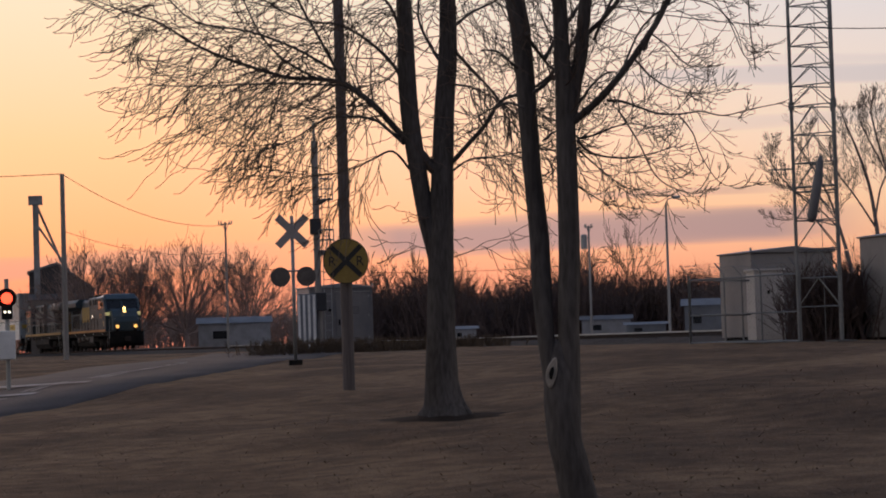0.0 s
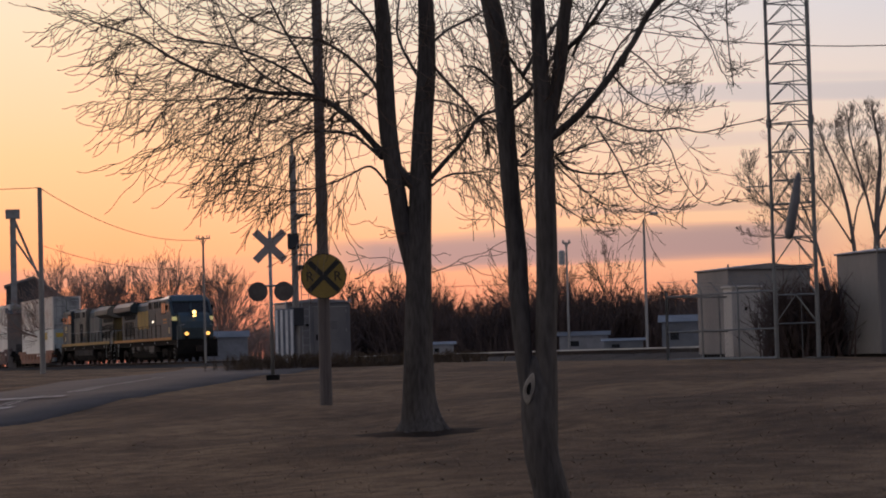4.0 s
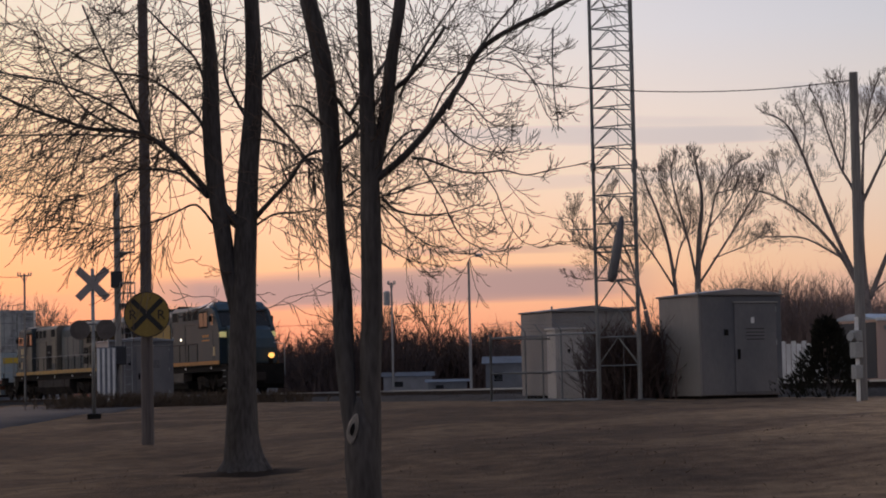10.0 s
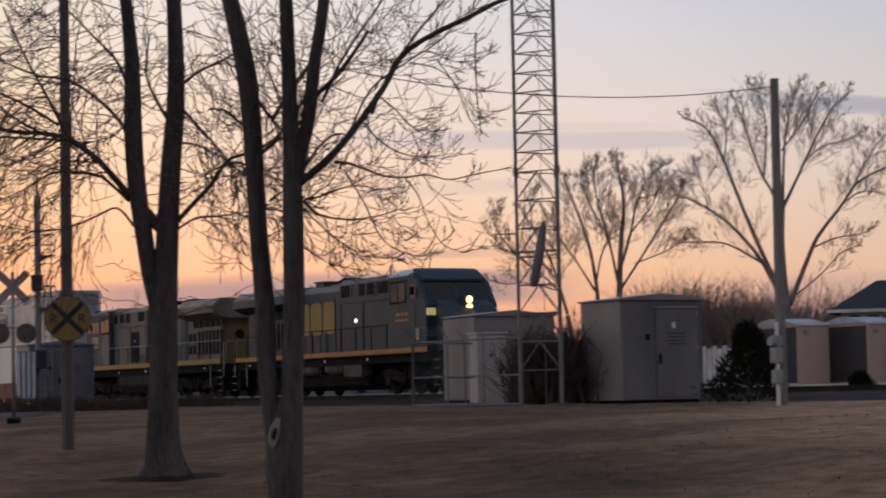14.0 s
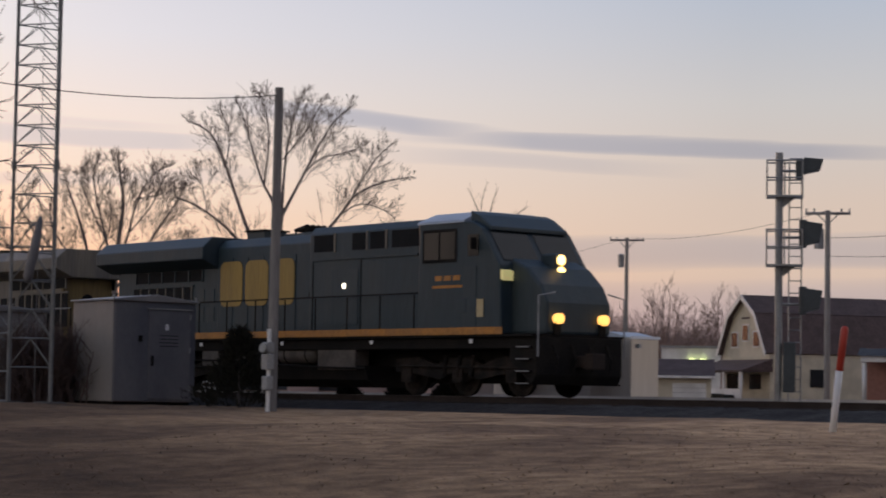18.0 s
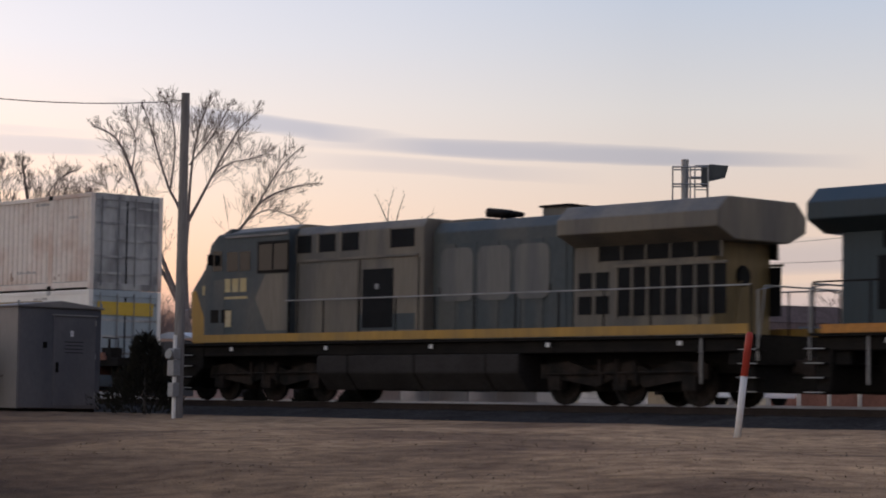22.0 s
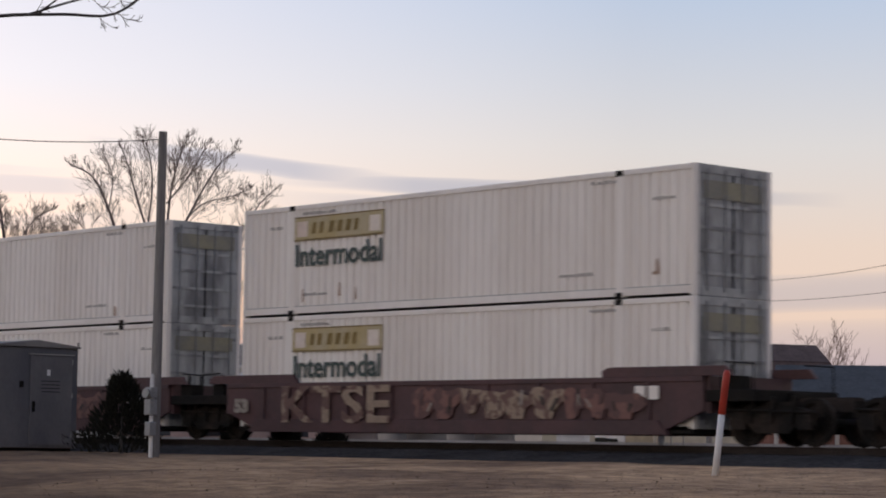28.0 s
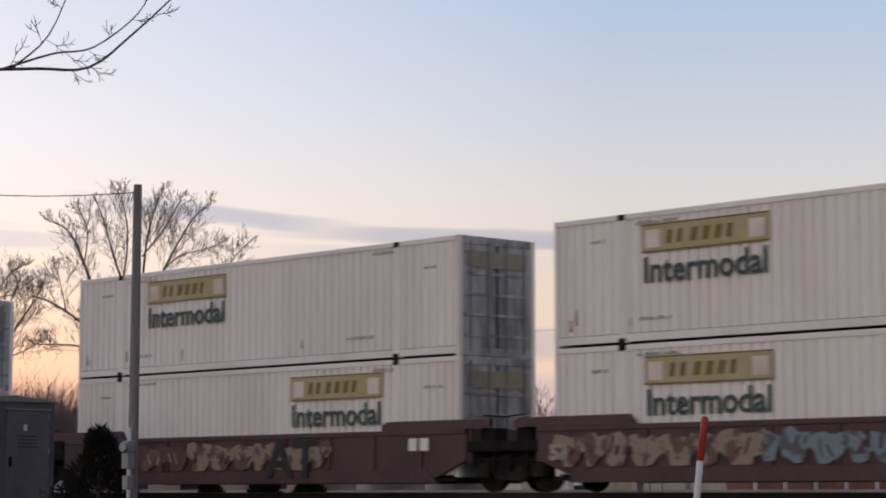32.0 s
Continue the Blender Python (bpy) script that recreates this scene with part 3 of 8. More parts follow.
def build_ground():
    xs = graded(-2500, 2500, -110, 10, 0.8, 16)
    ys = graded(-2500, 2500, -4, 60, 0.6, 16)
    g = Geo()
    g.v = [(x, y, ground_z(x, y)) for y in ys for x in xs]
    n = len(xs)
    g.f = [(j * n + i, j * n + i + 1, (j + 1) * n + i + 1, (j + 1) * n + i) for j in range(len(ys) - 1) for i in range(n - 1)]
    tagged(part("ground", g, grass_material(), None, smooth=True), "dry brown winter lawn sloping up to the railway", "ground", kind="structure")
    # tufts of dry grass and fallen leaves on the lawn
    rng = random.Random(5)
    t = Geo()
    for i in range(7000):
        d = 15 + 26 * rng.random() ** 1.4
        a = radians(rng.uniform(126, 174))
        x, y = d * math.cos(a), d * math.sin(a)
        if y > 33:
            continue
        z = ground_z(x, y)
        h, w = rng.uniform(0.01, 0.03), rng.uniform(0.01, 0.02)
        b = rng.uniform(0, 6.28)
        dx, dy = math.cos(b) * w, math.sin(b) * w
        lx, ly = rng.uniform(-0.09, 0.09), rng.uniform(-0.09, 0.09)
        t.quad((x - dx, y - dy, z - 0.01), (x + dx, y + dy, z - 0.01), (x + lx, y + ly, z + h))
    tagged(part("grass", t, M["blade"], None), "short dead grass blades over the lawn", "grass", kind="stuff")


def build_road():
    # a side road that comes past the lawn and bends towards the crossing
    c = [(-26, -7), (-38, -1.5), (-47, 3.2), (-56, 8.6), (-68, 14.5), (-84, 22), (-104, 30.5), (-124, 38.3), (-150, 49)]
    g, k = Geo(), Geo()
    pts = []
    for i in range(len(c) - 1):
        for s in range(6):
            f = s / 6
            p0, p1, p2, p3 = (Vector(c[max(i - 1, 0)]), Vector(c[i]), Vector(c[i + 1]), Vector(c[min(i + 2, len(c) - 1)]))
            pts.append(0.5 * ((2 * p1) + (p2 - p0) * f + (2 * p0 - 5 * p1 + 4 * p2 - p3) * f * f + (3 * p1 - p0 - 3 * p2 + p3) * f ** 3))
    for i, p in enumerate(pts):
        d = (pts[min(i + 1, len(pts) - 1)] - pts[max(i - 1, 0)]).normalized()
        nrm = Vector((-d.y, d.x))
        for w in (-3.4, -3.3, -1.1, 1.1, 3.3, 3.4):
            q = p + nrm * w
            z = ground_z(q.x, q.y) + (0.06 if abs(w) < 3.35 else -0.1)
            if abs(q.y - TRACK_Y) < 5:
                z = max(z, RAIL - 0.06 - 0.35 * max(abs(q.y - TRACK_Y) - 2.2, 0))
            g.v.append((q.x, q.y, z))
    for i in range(len(pts) - 1):
        for j in range(5):
            a = i * 6 + j
            g.f.append((a, a + 1, a + 7, a + 6))
    tagged(part("road", g, M["asphalt"], None, smooth=True), "grey asphalt side road with worn paint", "road", kind="structure")
    mark = Geo()
    for i in range(6, 26):
        for off in (-0.12, 0.12):
            q = []
            for j in (i, i + 1):
                d = (pts[j + 1] - pts[j]).normalized()
                nrm = Vector((-d.y, d.x))
                for w in (off - 0.05, off + 0.05):
                    r = pts[j] + nrm * w
                    q.append((r.x, r.y, ground_z(r.x, r.y) + 0.068 + 0.006))
            mark.quad(q[0], q[1], q[3], q[2])
    part("road_marking", mark, M["wornpaint"], bpy.data.objects["road"])
    # stop bar
    sb = Geo()
    sb.quad((-47.6, 0.2, ground_z(-47.6, 0.2) + 0.075), (-47.0, 0.6, ground_z(-47, 0.6) + 0.075), (-48.6, 2.9, ground_z(-48.6, 2.9) + 0.075), (-49.2, 2.5, ground_z(-49.2, 2.5) + 0.075))
    for cx, cy, half in ((-59.6, 9.7, 2.0), (-56.6, 8.2, 1.5)):
        along, across = Vector((-0.89, 0.45)) * 0.3, Vector((0.8, 0.6)) * half
        q = [Vector((cx, cy)) - along - across, Vector((cx, cy)) + along - across, Vector((cx, cy)) + along + across, Vector((cx, cy)) - along + across]
        sb.quad(*[(p.x, p.y, ground_z(p.x, p.y) + 0.1) for p in q])
    part("stop_bar", sb, M["wornpaint"], bpy.data.objects["road"])


def build_track():
    bed = Geo()
    xs = np.arange(-420, 120, 0.5)
    prof = [(-3.9, 1.0), (-3.0, 1.16), (-2.2, 1.3), (-1.5, 1.33), (0, 1.33), (1.5, 1.33), (2.4, 1.28), (4.4, 1.05)]
    for x in xs:
        for dy, z in prof:
            bed.v.append((x, TRACK_Y + dy + 0.12 * noise.noise((x * 0.9, dy * 3, 1)), z + 0.05 * noise.noise((x * 1.7, dy * 2, 5))))
    n = len(prof)
    bed.f = [(i * n + j, (i + 1) * n + j, (i + 1) * n + j + 1, i * n + j + 1) for i in range(len(xs) - 1) for j in range(n - 1)]
    tagged(part("ballast_bed", bed, M["ballast"], None), "grey crushed stone ballast under the track", "ballast", kind="structure")
    tr = thing("railway_track", "steel rails on wooden ties in grey ballast", "railway track", kind="structure")
    for s in (-1, 1):
        y = TRACK_Y + s * 0.75
        g = Geo().prism([(y - 0.075, 1.33), (y + 0.075, 1.33), (y + 0.02, 1.36), (y + 0.02, 1.46), (y + 0.037, 1.465), (y + 0.037, 1.5), (y - 0.037, 1.5), (y - 0.037, 1.465), (y - 0.02, 1.46), (y - 0.02, 1.36)], "x", -420, 120)
        part("rail", g, M["rust"], tr)
        part("rail_head", Geo().box(-420, 120, y - 0.03, y + 0.03, 1.5, 1.504), M["tread"], tr, "polished running surface")
    tie = Geo().box(-0.115, 0.115, -1.3, 1.3, 1.2, 1.345).mesh("tie", M["tie"])
    for i in range(230):
        ob = part("tie", tie, M["tie"], tr)
        ob.location = (-100 + i * 0.52, TRACK_Y, 0)
    # a second line beyond, with dull rails
    for s in (-1, 1):
        y = TRACK_Y + 4.6 + s * 0.75
        part("far_rail", Geo().box(-420, 120, y - 0.035, y + 0.035, 1.2, 1.46), M["rust"], tr)
    # pale paved lot behind the line
    lot = Geo().box(-260, 60, 46.5, 66, 1.2, 1.575)
    solid("pavement", lot, M["concrete"], "pale concrete lot beyond the railway", "pavement", kind="structure")


# ---------------------------------------------------------------- trees
def grow(geo_limb, geo_twig, p, d, length, r, level, rng, o):
    """One limb and, in turn, the smaller ones that leave it."""
    fine = level >= o["droop_from"]
    n = 6 if fine else 5 if level < 2 else 4
    pts, radii = [p.copy()], [r]
    q, v = p.copy(), d.normalized()
    for i in range(n):
        f = (i + 0.5) / n
        lift = o["curl"] * f - o["droop"] * (1 - f) if fine else o["lift"]
        v = (v + Vector((rng.gauss(0, o["bend"]), rng.gauss(0, o["bend"]), rng.gauss(0, o["bend"]) + lift))).normalized()
        q = q + v * (length / n)
        pts.append(q.copy())
        radii.append(max(r * (1 - 0.72 * (i + 1) / n), o["thin"]))
    (geo_limb if r > o["split"] else geo_twig).tube(pts, radii, 6 if r > 0.06 else 4 if r > 0.02 else 3, False)
    if level >= o["levels"]:
        return
    count = o["count"][min(level, len(o["count"]) - 1)]
    for k in range(count):
        f = rng.uniform(0.25, 1.0) if k else 1.0
        i = min(int(f * n), n - 1)
        base = pts[i].lerp(pts[i + 1], f * n - i)
        along = (pts[i + 1] - pts[i]).normalized()
        side = along.cross(Vector((rng.gauss(0, 1), rng.gauss(0, 1), rng.gauss(0, 1)))).normalized()
        ang = radians(rng.uniform(*o["angle"])) * (0.4 if k == 0 else 1)
        nd = along * math.cos(ang) + side * math.sin(ang)
        nd.z += o["rise"] * (1 if level < o["droop_from"] else -0.3)
        grow(geo_limb, geo_twig, base, nd, length * rng.uniform(*o["shrink"]), max(radii[i] * rng.uniform(0.45, 0.68), o["thin"]), level + 1, rng, o)


BROAD = dict(first=2, lift=0.05, droop=0.0, curl=0.0, droop_from=9, bend=0.10, thin=0.008, split=0.03, levels=5, count=(5, 4, 4, 4, 3), angle=(22, 55), shrink=(0.55, 0.8), rise=0.12)


def limb(into, pts, r0, r1, many, long, start, deep=0.0, lift=0.0, dist=0.0, lush=2.3, reach=1.2):
    """A limb as (side, up) points that leaves the plane of the crown little by little, to deep at its tip."""
    m = len(pts) - 1
    out = []
    for i, (u, v) in enumerate(pts):
        dz = deep * i / m
        k = 1 + dz / dist if dist else 1.0
        out.append((u * k, v * k + lift, dz))
    into.append((out, r0, r1, int(many * lush), long * reach, start))


def tree(name, label, x, y, z0, limbs, seed, opts, mats=("bark", "twig"), group=""):
    """limbs: (points in the plane square to the eye as (side, up, depth), radius at its foot and tip, twigs along it, their length, from which share)."""
    rng = random.Random(seed)
    t = thing(name, label, "tree", Matrix.Translation((x, y, z0)), group)
    dist = math.hypot(x, y)
    fwd = Vector((x / dist, y / dist, 0))
    right = Vector((fwd.y, -fwd.x, 0))
    trunk, crown = Geo(), Geo()
    for pts, r0, r1, many, long, start in limbs:
        path = []
        for i in range(len(pts) - 1):
            a, b, c, d = (Vector(pts[max(i - 1, 0)]), Vector(pts[i]), Vector(pts[i + 1]), Vector(pts[min(i + 2, len(pts) - 1)]))
            for s in range(4):
                f = s / 4
                path.append(0.5 * ((2 * b) + (c - a) * f + (2 * a - 5 * b + 4 * c - d) * f * f + (3 * b - a - 3 * c + d) * f ** 3))
        path.append(Vector(pts[-1]))
        path = [right * p.x + fwd * p.z + Vector((0, 0, p.y)) for p in path]
        m = len(path) - 1
        if isinstance(r0, (list, tuple)):
            radii = [r0[min(i // 4, len(r0) - 1)] + (r0[min(i // 4 + 1, len(r0) - 1)] - r0[min(i // 4, len(r0) - 1)]) * (i % 4) / 4 for i in range(m + 1)]
        else:
            radii = [r0 + (r1 - r0) * (i / m) ** 0.8 for i in range(m + 1)]
        trunk.tube(path, radii, 14 if radii[0] > 0.1 else 7, True)
        for k in range(many):
            f = start + (1 - start) * (k + rng.random()) / many
            i = min(int(f * m), m - 1)
            base = path[i].lerp(path[i + 1], f * m - i)
            along = (path[i + 1] - path[i]).normalized()
            side = along.cross(Vector((rng.gauss(0, 1), rng.gauss(0, 1), rng.gauss(0, 1)))).normalized()
            ang = radians(rng.uniform(28, 64))
            nd = along * math.cos(ang) + side * math.sin(ang) + Vector((0, 0, opts["rise"]))
            grow(trunk, crown, base, nd, (1.0 - opts["taper"] * f) * long * rng.uniform(0.55, 1.3), min(radii[i] * 0.45, (0.009 + 0.012 * long) * opts.get("slim", 1.0)), opts["first"], rng, opts)
    part("trunk", trunk, M[mats[0]], t, smooth=True)
    part("crown", crown, M[mats[1]], t, "fine bare twigs")
    return t


def wild_tree(name, label, az, dist, width, el1, spread, seed, levels=5, group="", thin=0.02, count=(6, 4, 4, 4, 3), foot=0.2):
    """A bare tree far off, grown and then brought to its height and width."""
    rng = random.Random(seed)
    x, y = bearing(az, dist)
    z0, top = ground_z(x, y) - 0.1, height(el1, dist)
    h = top - z0
    t = thing(name, label, "tree", Matrix.Translation((x, y, z0)), group)
    o = dict(BROAD, levels=levels, thin=thin, split=0.07, count=count, lift=0.02, rise=0.08, bend=0.15, shrink=(0.55, 0.85), angle=(20, 55))
    trunk, crown = Geo(), Geo()
    n = 4 + int(spread * 3)
    f0 = h * foot
    trunk.tube([(0, 0, 0), (0.1, 0, f0 * 0.5), (0, 0.1, f0 * 1.05)], [h * 0.03, h * 0.024, h * 0.021], 8)
    for k in range(n):
        a = 6.28 * k / n + rng.uniform(-0.3, 0.3)
        lean = rng.uniform(0.2, 1.0) * spread
        d = Vector((math.cos(a) * lean, math.sin(a) * lean, 1.0))
        grow(trunk, crown, Vector((0, 0.05, f0 * rng.uniform(0.75, 1.0))), d, h * rng.uniform(0.34, 0.46), h * 0.013, 0 + (levels > 4), rng, o)
    allv = trunk.v + crown.v
    tall = sorted(v[2] for v in allv)[int(len(allv) * 0.975)]
    wide = sorted(math.hypot(v[0], v[1]) for v in allv)[int(len(allv) * 0.95)]
    for g in (trunk, crown):
        g.v = [(a * width / 2 / wide, b * width / 2 / wide, c * h / tall) for a, b, c in g.v]
    part("trunk", trunk, M["bark"], t, smooth=True)
    part("crown", crown, M["twig"], t, "fine bare twigs")
    return t


NEAR = dict(first=3, taper=0.65, lift=0.04, droop=0.30, curl=0.34, droop_from=2, bend=0.06, thin=0.003, split=0.022, levels=5, count=(4, 3, 3, 3, 3), angle=(20, 55), shrink=(0.5, 0.9), rise=-0.02, slim=0.45)
FARWOOD = dict(first=3, taper=0.5, lift=0.05, droop=-0.02, curl=0.02, droop_from=9, bend=0.10, thin=0.008, split=0.05, levels=5, count=(4, 3, 3, 3, 2), slim=0.6, angle=(18, 45), shrink=(0.55, 0.85), rise=0.16)


def build_lawn_trees():
    x, y = bearing(157.28, 19.5)
    z0 = ground_z(x, y)
    L, up = [], 0.28 - z0
    L.append(([(0.12, -0.35, 0), (0.0, 0.3, 0), (-0.055, 0.55, 0), (-0.07, 0.85, 0), (-0.08, 1.1, 0), (-0.08, 1.4, 0)], [0.18, 0.152, 0.15, 0.158, 0.14, 0.04], 0, 0, 0, 0))
    L.append(([(-0.12, 0.7, 0), (-0.175, 1.25, 0), (-0.2, 1.62, 0), (-0.215, 2.0, 0.05), (-0.22, 2.3, 0.1), (-0.262, 2.89, 0.15), (-0.285, 3.38, 0.2), (-0.312, 3.92, 0.25), (-0.367, 4.4, 0.3), (-0.52, 5.1, 0.4), (-0.8, 6.2, 0.5)], [0.06, 0.07, 0.082, 0.09, 0.088, 0.08, 0.084, 0.088, 0.09, 0.075, 0.05], 0.05, 24, 0.8, 0.42))
    L.append(([(0.0, 0.7, 0), (0.005, 1.2, 0), (0.01, 1.6, 0), (0.035, 2.14, 0), (0.04, 2.88, -0.05), (0.04, 3.37, -0.05), (0.03, 3.86, -0.1), (0.02, 4.4, -0.1), (0.0, 5.0, -0.15), (-0.1, 6.2, -0.2)], [0.09, 0.095, 0.095, 0.095, 0.092, 0.085, 0.07, 0.065, 0.06, 0.05], 0.05, 20, 0.75, 0.45))
    # the long limb that leans out and its side limbs
    L.append(([(0.06, 3.25, -0.05), (0.33, 3.46, -0.1), (0.58, 3.73, -0.15), (0.83, 4.07, -0.2), (1.06, 4.41, -0.2), (1.62, 4.69, -0.3), (1.96, 4.84, -0.3), (2.74, 5.0, -0.35), (3.3, 5.05, -0.4), (3.75, 5.09, -0.4), (4.12, 5.4, -0.45), (4.5, 5.78, -0.45)], 0.038, 0.007, 9, 0.26, 0.15))
    L.append(([(3.0, 5.03, -0.35), (3.45, 5.2, -0.35), (3.8, 5.28, -0.35), (4.2, 5.62, -0.3), (4.35, 5.95, -0.3)], 0.012, 0.004, 6, 0.22, 0.3))
    L.append(([(3.1, 5.05, -0.4), (3.4, 5.35, -0.4), (3.62, 5.9, -0.4)], 0.010, 0.004, 5, 0.2, 0.3))
    limb(L, [(0.41, 3.24), (0.53, 3.23), (0.67, 3.18), (0.84, 3.12), (1.01, 3.11), (1.21, 3.13), (1.4, 3.09), (1.64, 3.14), (1.93, 3.19)], 0.014, 0.004, 11, 0.34, 0.12, -0.35, up, 19.5, 0.9, 1.3)
    limb(L, [(0.14, 2.9), (0.27, 2.78), (0.51, 2.73), (0.76, 2.75), (0.98, 2.81)], 0.014, 0.004, 12, 0.36, 0.1, 0.3, up, 19.5, 0.9, 1.3)
    limb(L, [(0.14, 2.92), (0.28, 2.95), (0.45, 3.02), (0.62, 3.05), (0.81, 3.01)], 0.012, 0.004, 10, 0.36, 0.1, -0.4, up, 19.5, 0.9, 1.3)
    limb(L, [(0.5, 3.15), (0.66, 2.88), (0.8, 2.58), (0.99, 2.45), (1.18, 2.42), (1.27, 2.53)], 0.009, 0.003, 9, 0.26, 0.1, -0.1, up, 19.5, 0.9, 1.3)
    limb(L, [(1.01, 3.1), (1.13, 2.94), (1.19, 2.76), (1.31, 2.55), (1.43, 2.48), (1.57, 2.53)], 0.007, 0.003, 6, 0.2, 0.2, -0.3, up, 19.5, 0.9, 1.3)
    limb(L, [(0.13, 2.84), (0.32, 2.65), (0.55, 2.47), (0.75, 2.45)], 0.009, 0.003, 9, 0.3, 0.1, 0.2, up, 19.5, 0.9, 1.3)
    limb(L, [(0.12, 2.51), (0.26, 2.41), (0.4, 2.33), (0.64, 2.28)], 0.007, 0.003, 6, 0.22, 0.1, 0.3, up, 19.5, 0.9, 1.3)
    limb(L, [(1.31, 4.13), (1.48, 3.88), (1.59, 3.6), (1.68, 3.56), (1.8, 3.61)], 0.006, 0.003, 4, 0.16, 0.2, -0.1, up, 19.5, 0.9, 1.3)
    limb(L, [(1.66, 4.36), (1.65, 4.07), (1.66, 3.77), (1.69, 3.47)], 0.008, 0.005, 4, 0.12, 0.3, -0.1, up, 19.5, 0.9, 1.3)
    limb(L, [(0.08, 3.13), (0.13, 3.4), (0.19, 3.64), (0.22, 3.89), (0.25, 4.13), (0.31, 4.47), (0.4, 5.1)], 0.07, 0.05, 7, 0.5, 0.3, -0.2, up, 19.5, 0.9, 1.3)
    limb(L, [(0.26, 3.83), (0.41, 3.97), (0.56, 4.16), (0.72, 4.4)], 0.024, 0.014, 9, 0.45, 0.15, -0.3, up, 19.5, 0.9, 1.3)
    limb(L, [(-0.22, 3.33), (-0.1, 3.42), (-0.02, 3.54), (0.11, 3.71), (0.26, 3.78)], 0.02, 0.012, 7, 0.45, 0.2, 0.5, up, 19.5, 0.9, 1.3)
    limb(L, [(-0.28, 3.85), (-0.19, 3.69), (-0.07, 3.52), (0.05, 3.39)], 0.018, 0.01, 6, 0.45, 0.1, 0.6, up, 19.5, 0.9, 1.3)
    limb(L, [(-0.12, 3.62), (-0.01, 3.79), (0.12, 3.95), (0.27, 4.17)], 0.02, 0.012, 7, 0.5, 0.2, 0.4, up, 19.5, 0.9, 1.3)
    limb(L, [(0.64, 3.61), (0.78, 3.44), (0.97, 3.31), (1.21, 3.26), (1.41, 3.29)], 0.01, 0.003, 9, 0.32, 0.1, 0.2, up, 19.5, 0.9, 1.3)
    limb(L, [(0.77, 3.83), (0.94, 3.7), (1.08, 3.55), (1.22, 3.59)], 0.009, 0.003, 8, 0.3, 0.1, -0.2, up, 19.5, 0.9, 1.3)
    limb(L, [(0.14, 3.19), (0.29, 3.38), (0.44, 3.47), (0.58, 3.42)], 0.014, 0.005, 9, 0.42, 0.1, 0.4, up, 19.5, 0.9, 1.3)
    limb(L, [(-0.16, 2.91), (-0.04, 2.98), (0.08, 2.95)], 0.012, 0.006, 6, 0.35, 0.1, 0.4, up, 19.5, 0.9, 1.3)
    limb(L, [(-0.32, 3.21), (-0.45, 3.24), (-0.59, 3.19), (-0.74, 3.1)], 0.012, 0.005, 8, 0.42, 0.1, 0.4, up, 19.5, 0.9, 1.3)
    limb(L, [(-0.36, 3.55), (-0.53, 3.71), (-0.67, 3.74)], 0.014, 0.006, 8, 0.42, 0.1, -0.4, up, 19.5, 0.9, 1.3)
    limb(L, [(0.73, 3.66), (0.92, 4.04), (1.14, 4.35), (1.39, 4.64), (1.59, 4.94)], 0.018, 0.006, 9, 0.4, 0.2, 0.2, up, 19.5, 1.2, 1.3)
    limb(L, [(0.31, 3.77), (0.47, 4.11), (0.7, 4.46), (0.95, 4.8)], 0.016, 0.006, 9, 0.42, 0.2, -0.3, up, 19.5, 1.2, 1.3)
    limb(L, [(0.53, 3.46), (0.73, 3.86), (1.03, 4.08), (1.38, 4.3), (1.54, 4.54)], 0.011, 0.004, 10, 0.35, 0.2, 0.4, up, 19.5, 1.2, 1.3)
    limb(L, [(1.08, 4.1), (1.33, 4.04), (1.52, 3.85), (1.59, 3.6)], 0.007, 0.003, 7, 0.25, 0.1, -0.2, up, 19.5, 1.2, 1.3)
    limb(L, [(1.23, 4.21), (1.48, 4.1), (1.72, 4.12)], 0.006, 0.003, 6, 0.2, 0.2, 0.1, up, 19.5, 1.2, 1.3)
    t = tree("maple_tree", "bare two-stemmed maple with a scarred trunk on the lawn", x, y, z0, L, 11, dict(NEAR, droop=0.17, curl=0.3), group="lawn trees")
    # the old wound on the trunk: a pale rim round a dark hollow, facing the road
    fx, fy = -x / 19.5, -y / 19.5
    rx, ry = -fy, fx
    c = Vector((fx * 0.135 + rx * -0.15, fy * 0.135 + ry * -0.15, 1.13))
    for name, mat, size, out, label in (("scar", "scar", 1.0, 0.0, "pale bare wood where bark is gone"), ("hollow", "black", 0.42, 0.012, "dark hollow in the wound")):
        g = Geo()
        ring = []
        for i in range(18):
            a = 6.2832 * i / 18
            ring.append((size * (0.042 * math.cos(a) * (1 + 0.35 * math.sin(2 * a + 0.5)) + 0.04 * math.sin(a) ** 3 * (1 if math.sin(a) > 0 else 0.3)), size * 0.135 * math.sin(a)))
        for d, k in ((out, 1.0), (out + 0.015, 0.88)):
            g.v += [tuple(c + Vector((rx, ry, 0)) * (u * k) + Vector((fx, fy, 0)) * d + Vector((0, 0, w * k))) for u, w in ring]
        g.f = [tuple(range(18, 36))] + [(i, (i + 1) % 18, 18 + (i + 1) % 18, 18 + i) for i in range(18)]
        part(name, g, M[mat], t, label)

    x, y = bearing(160.42, 35.0)
    z0 = ground_z(x, y)
    L, up = [], 1.0 - z0
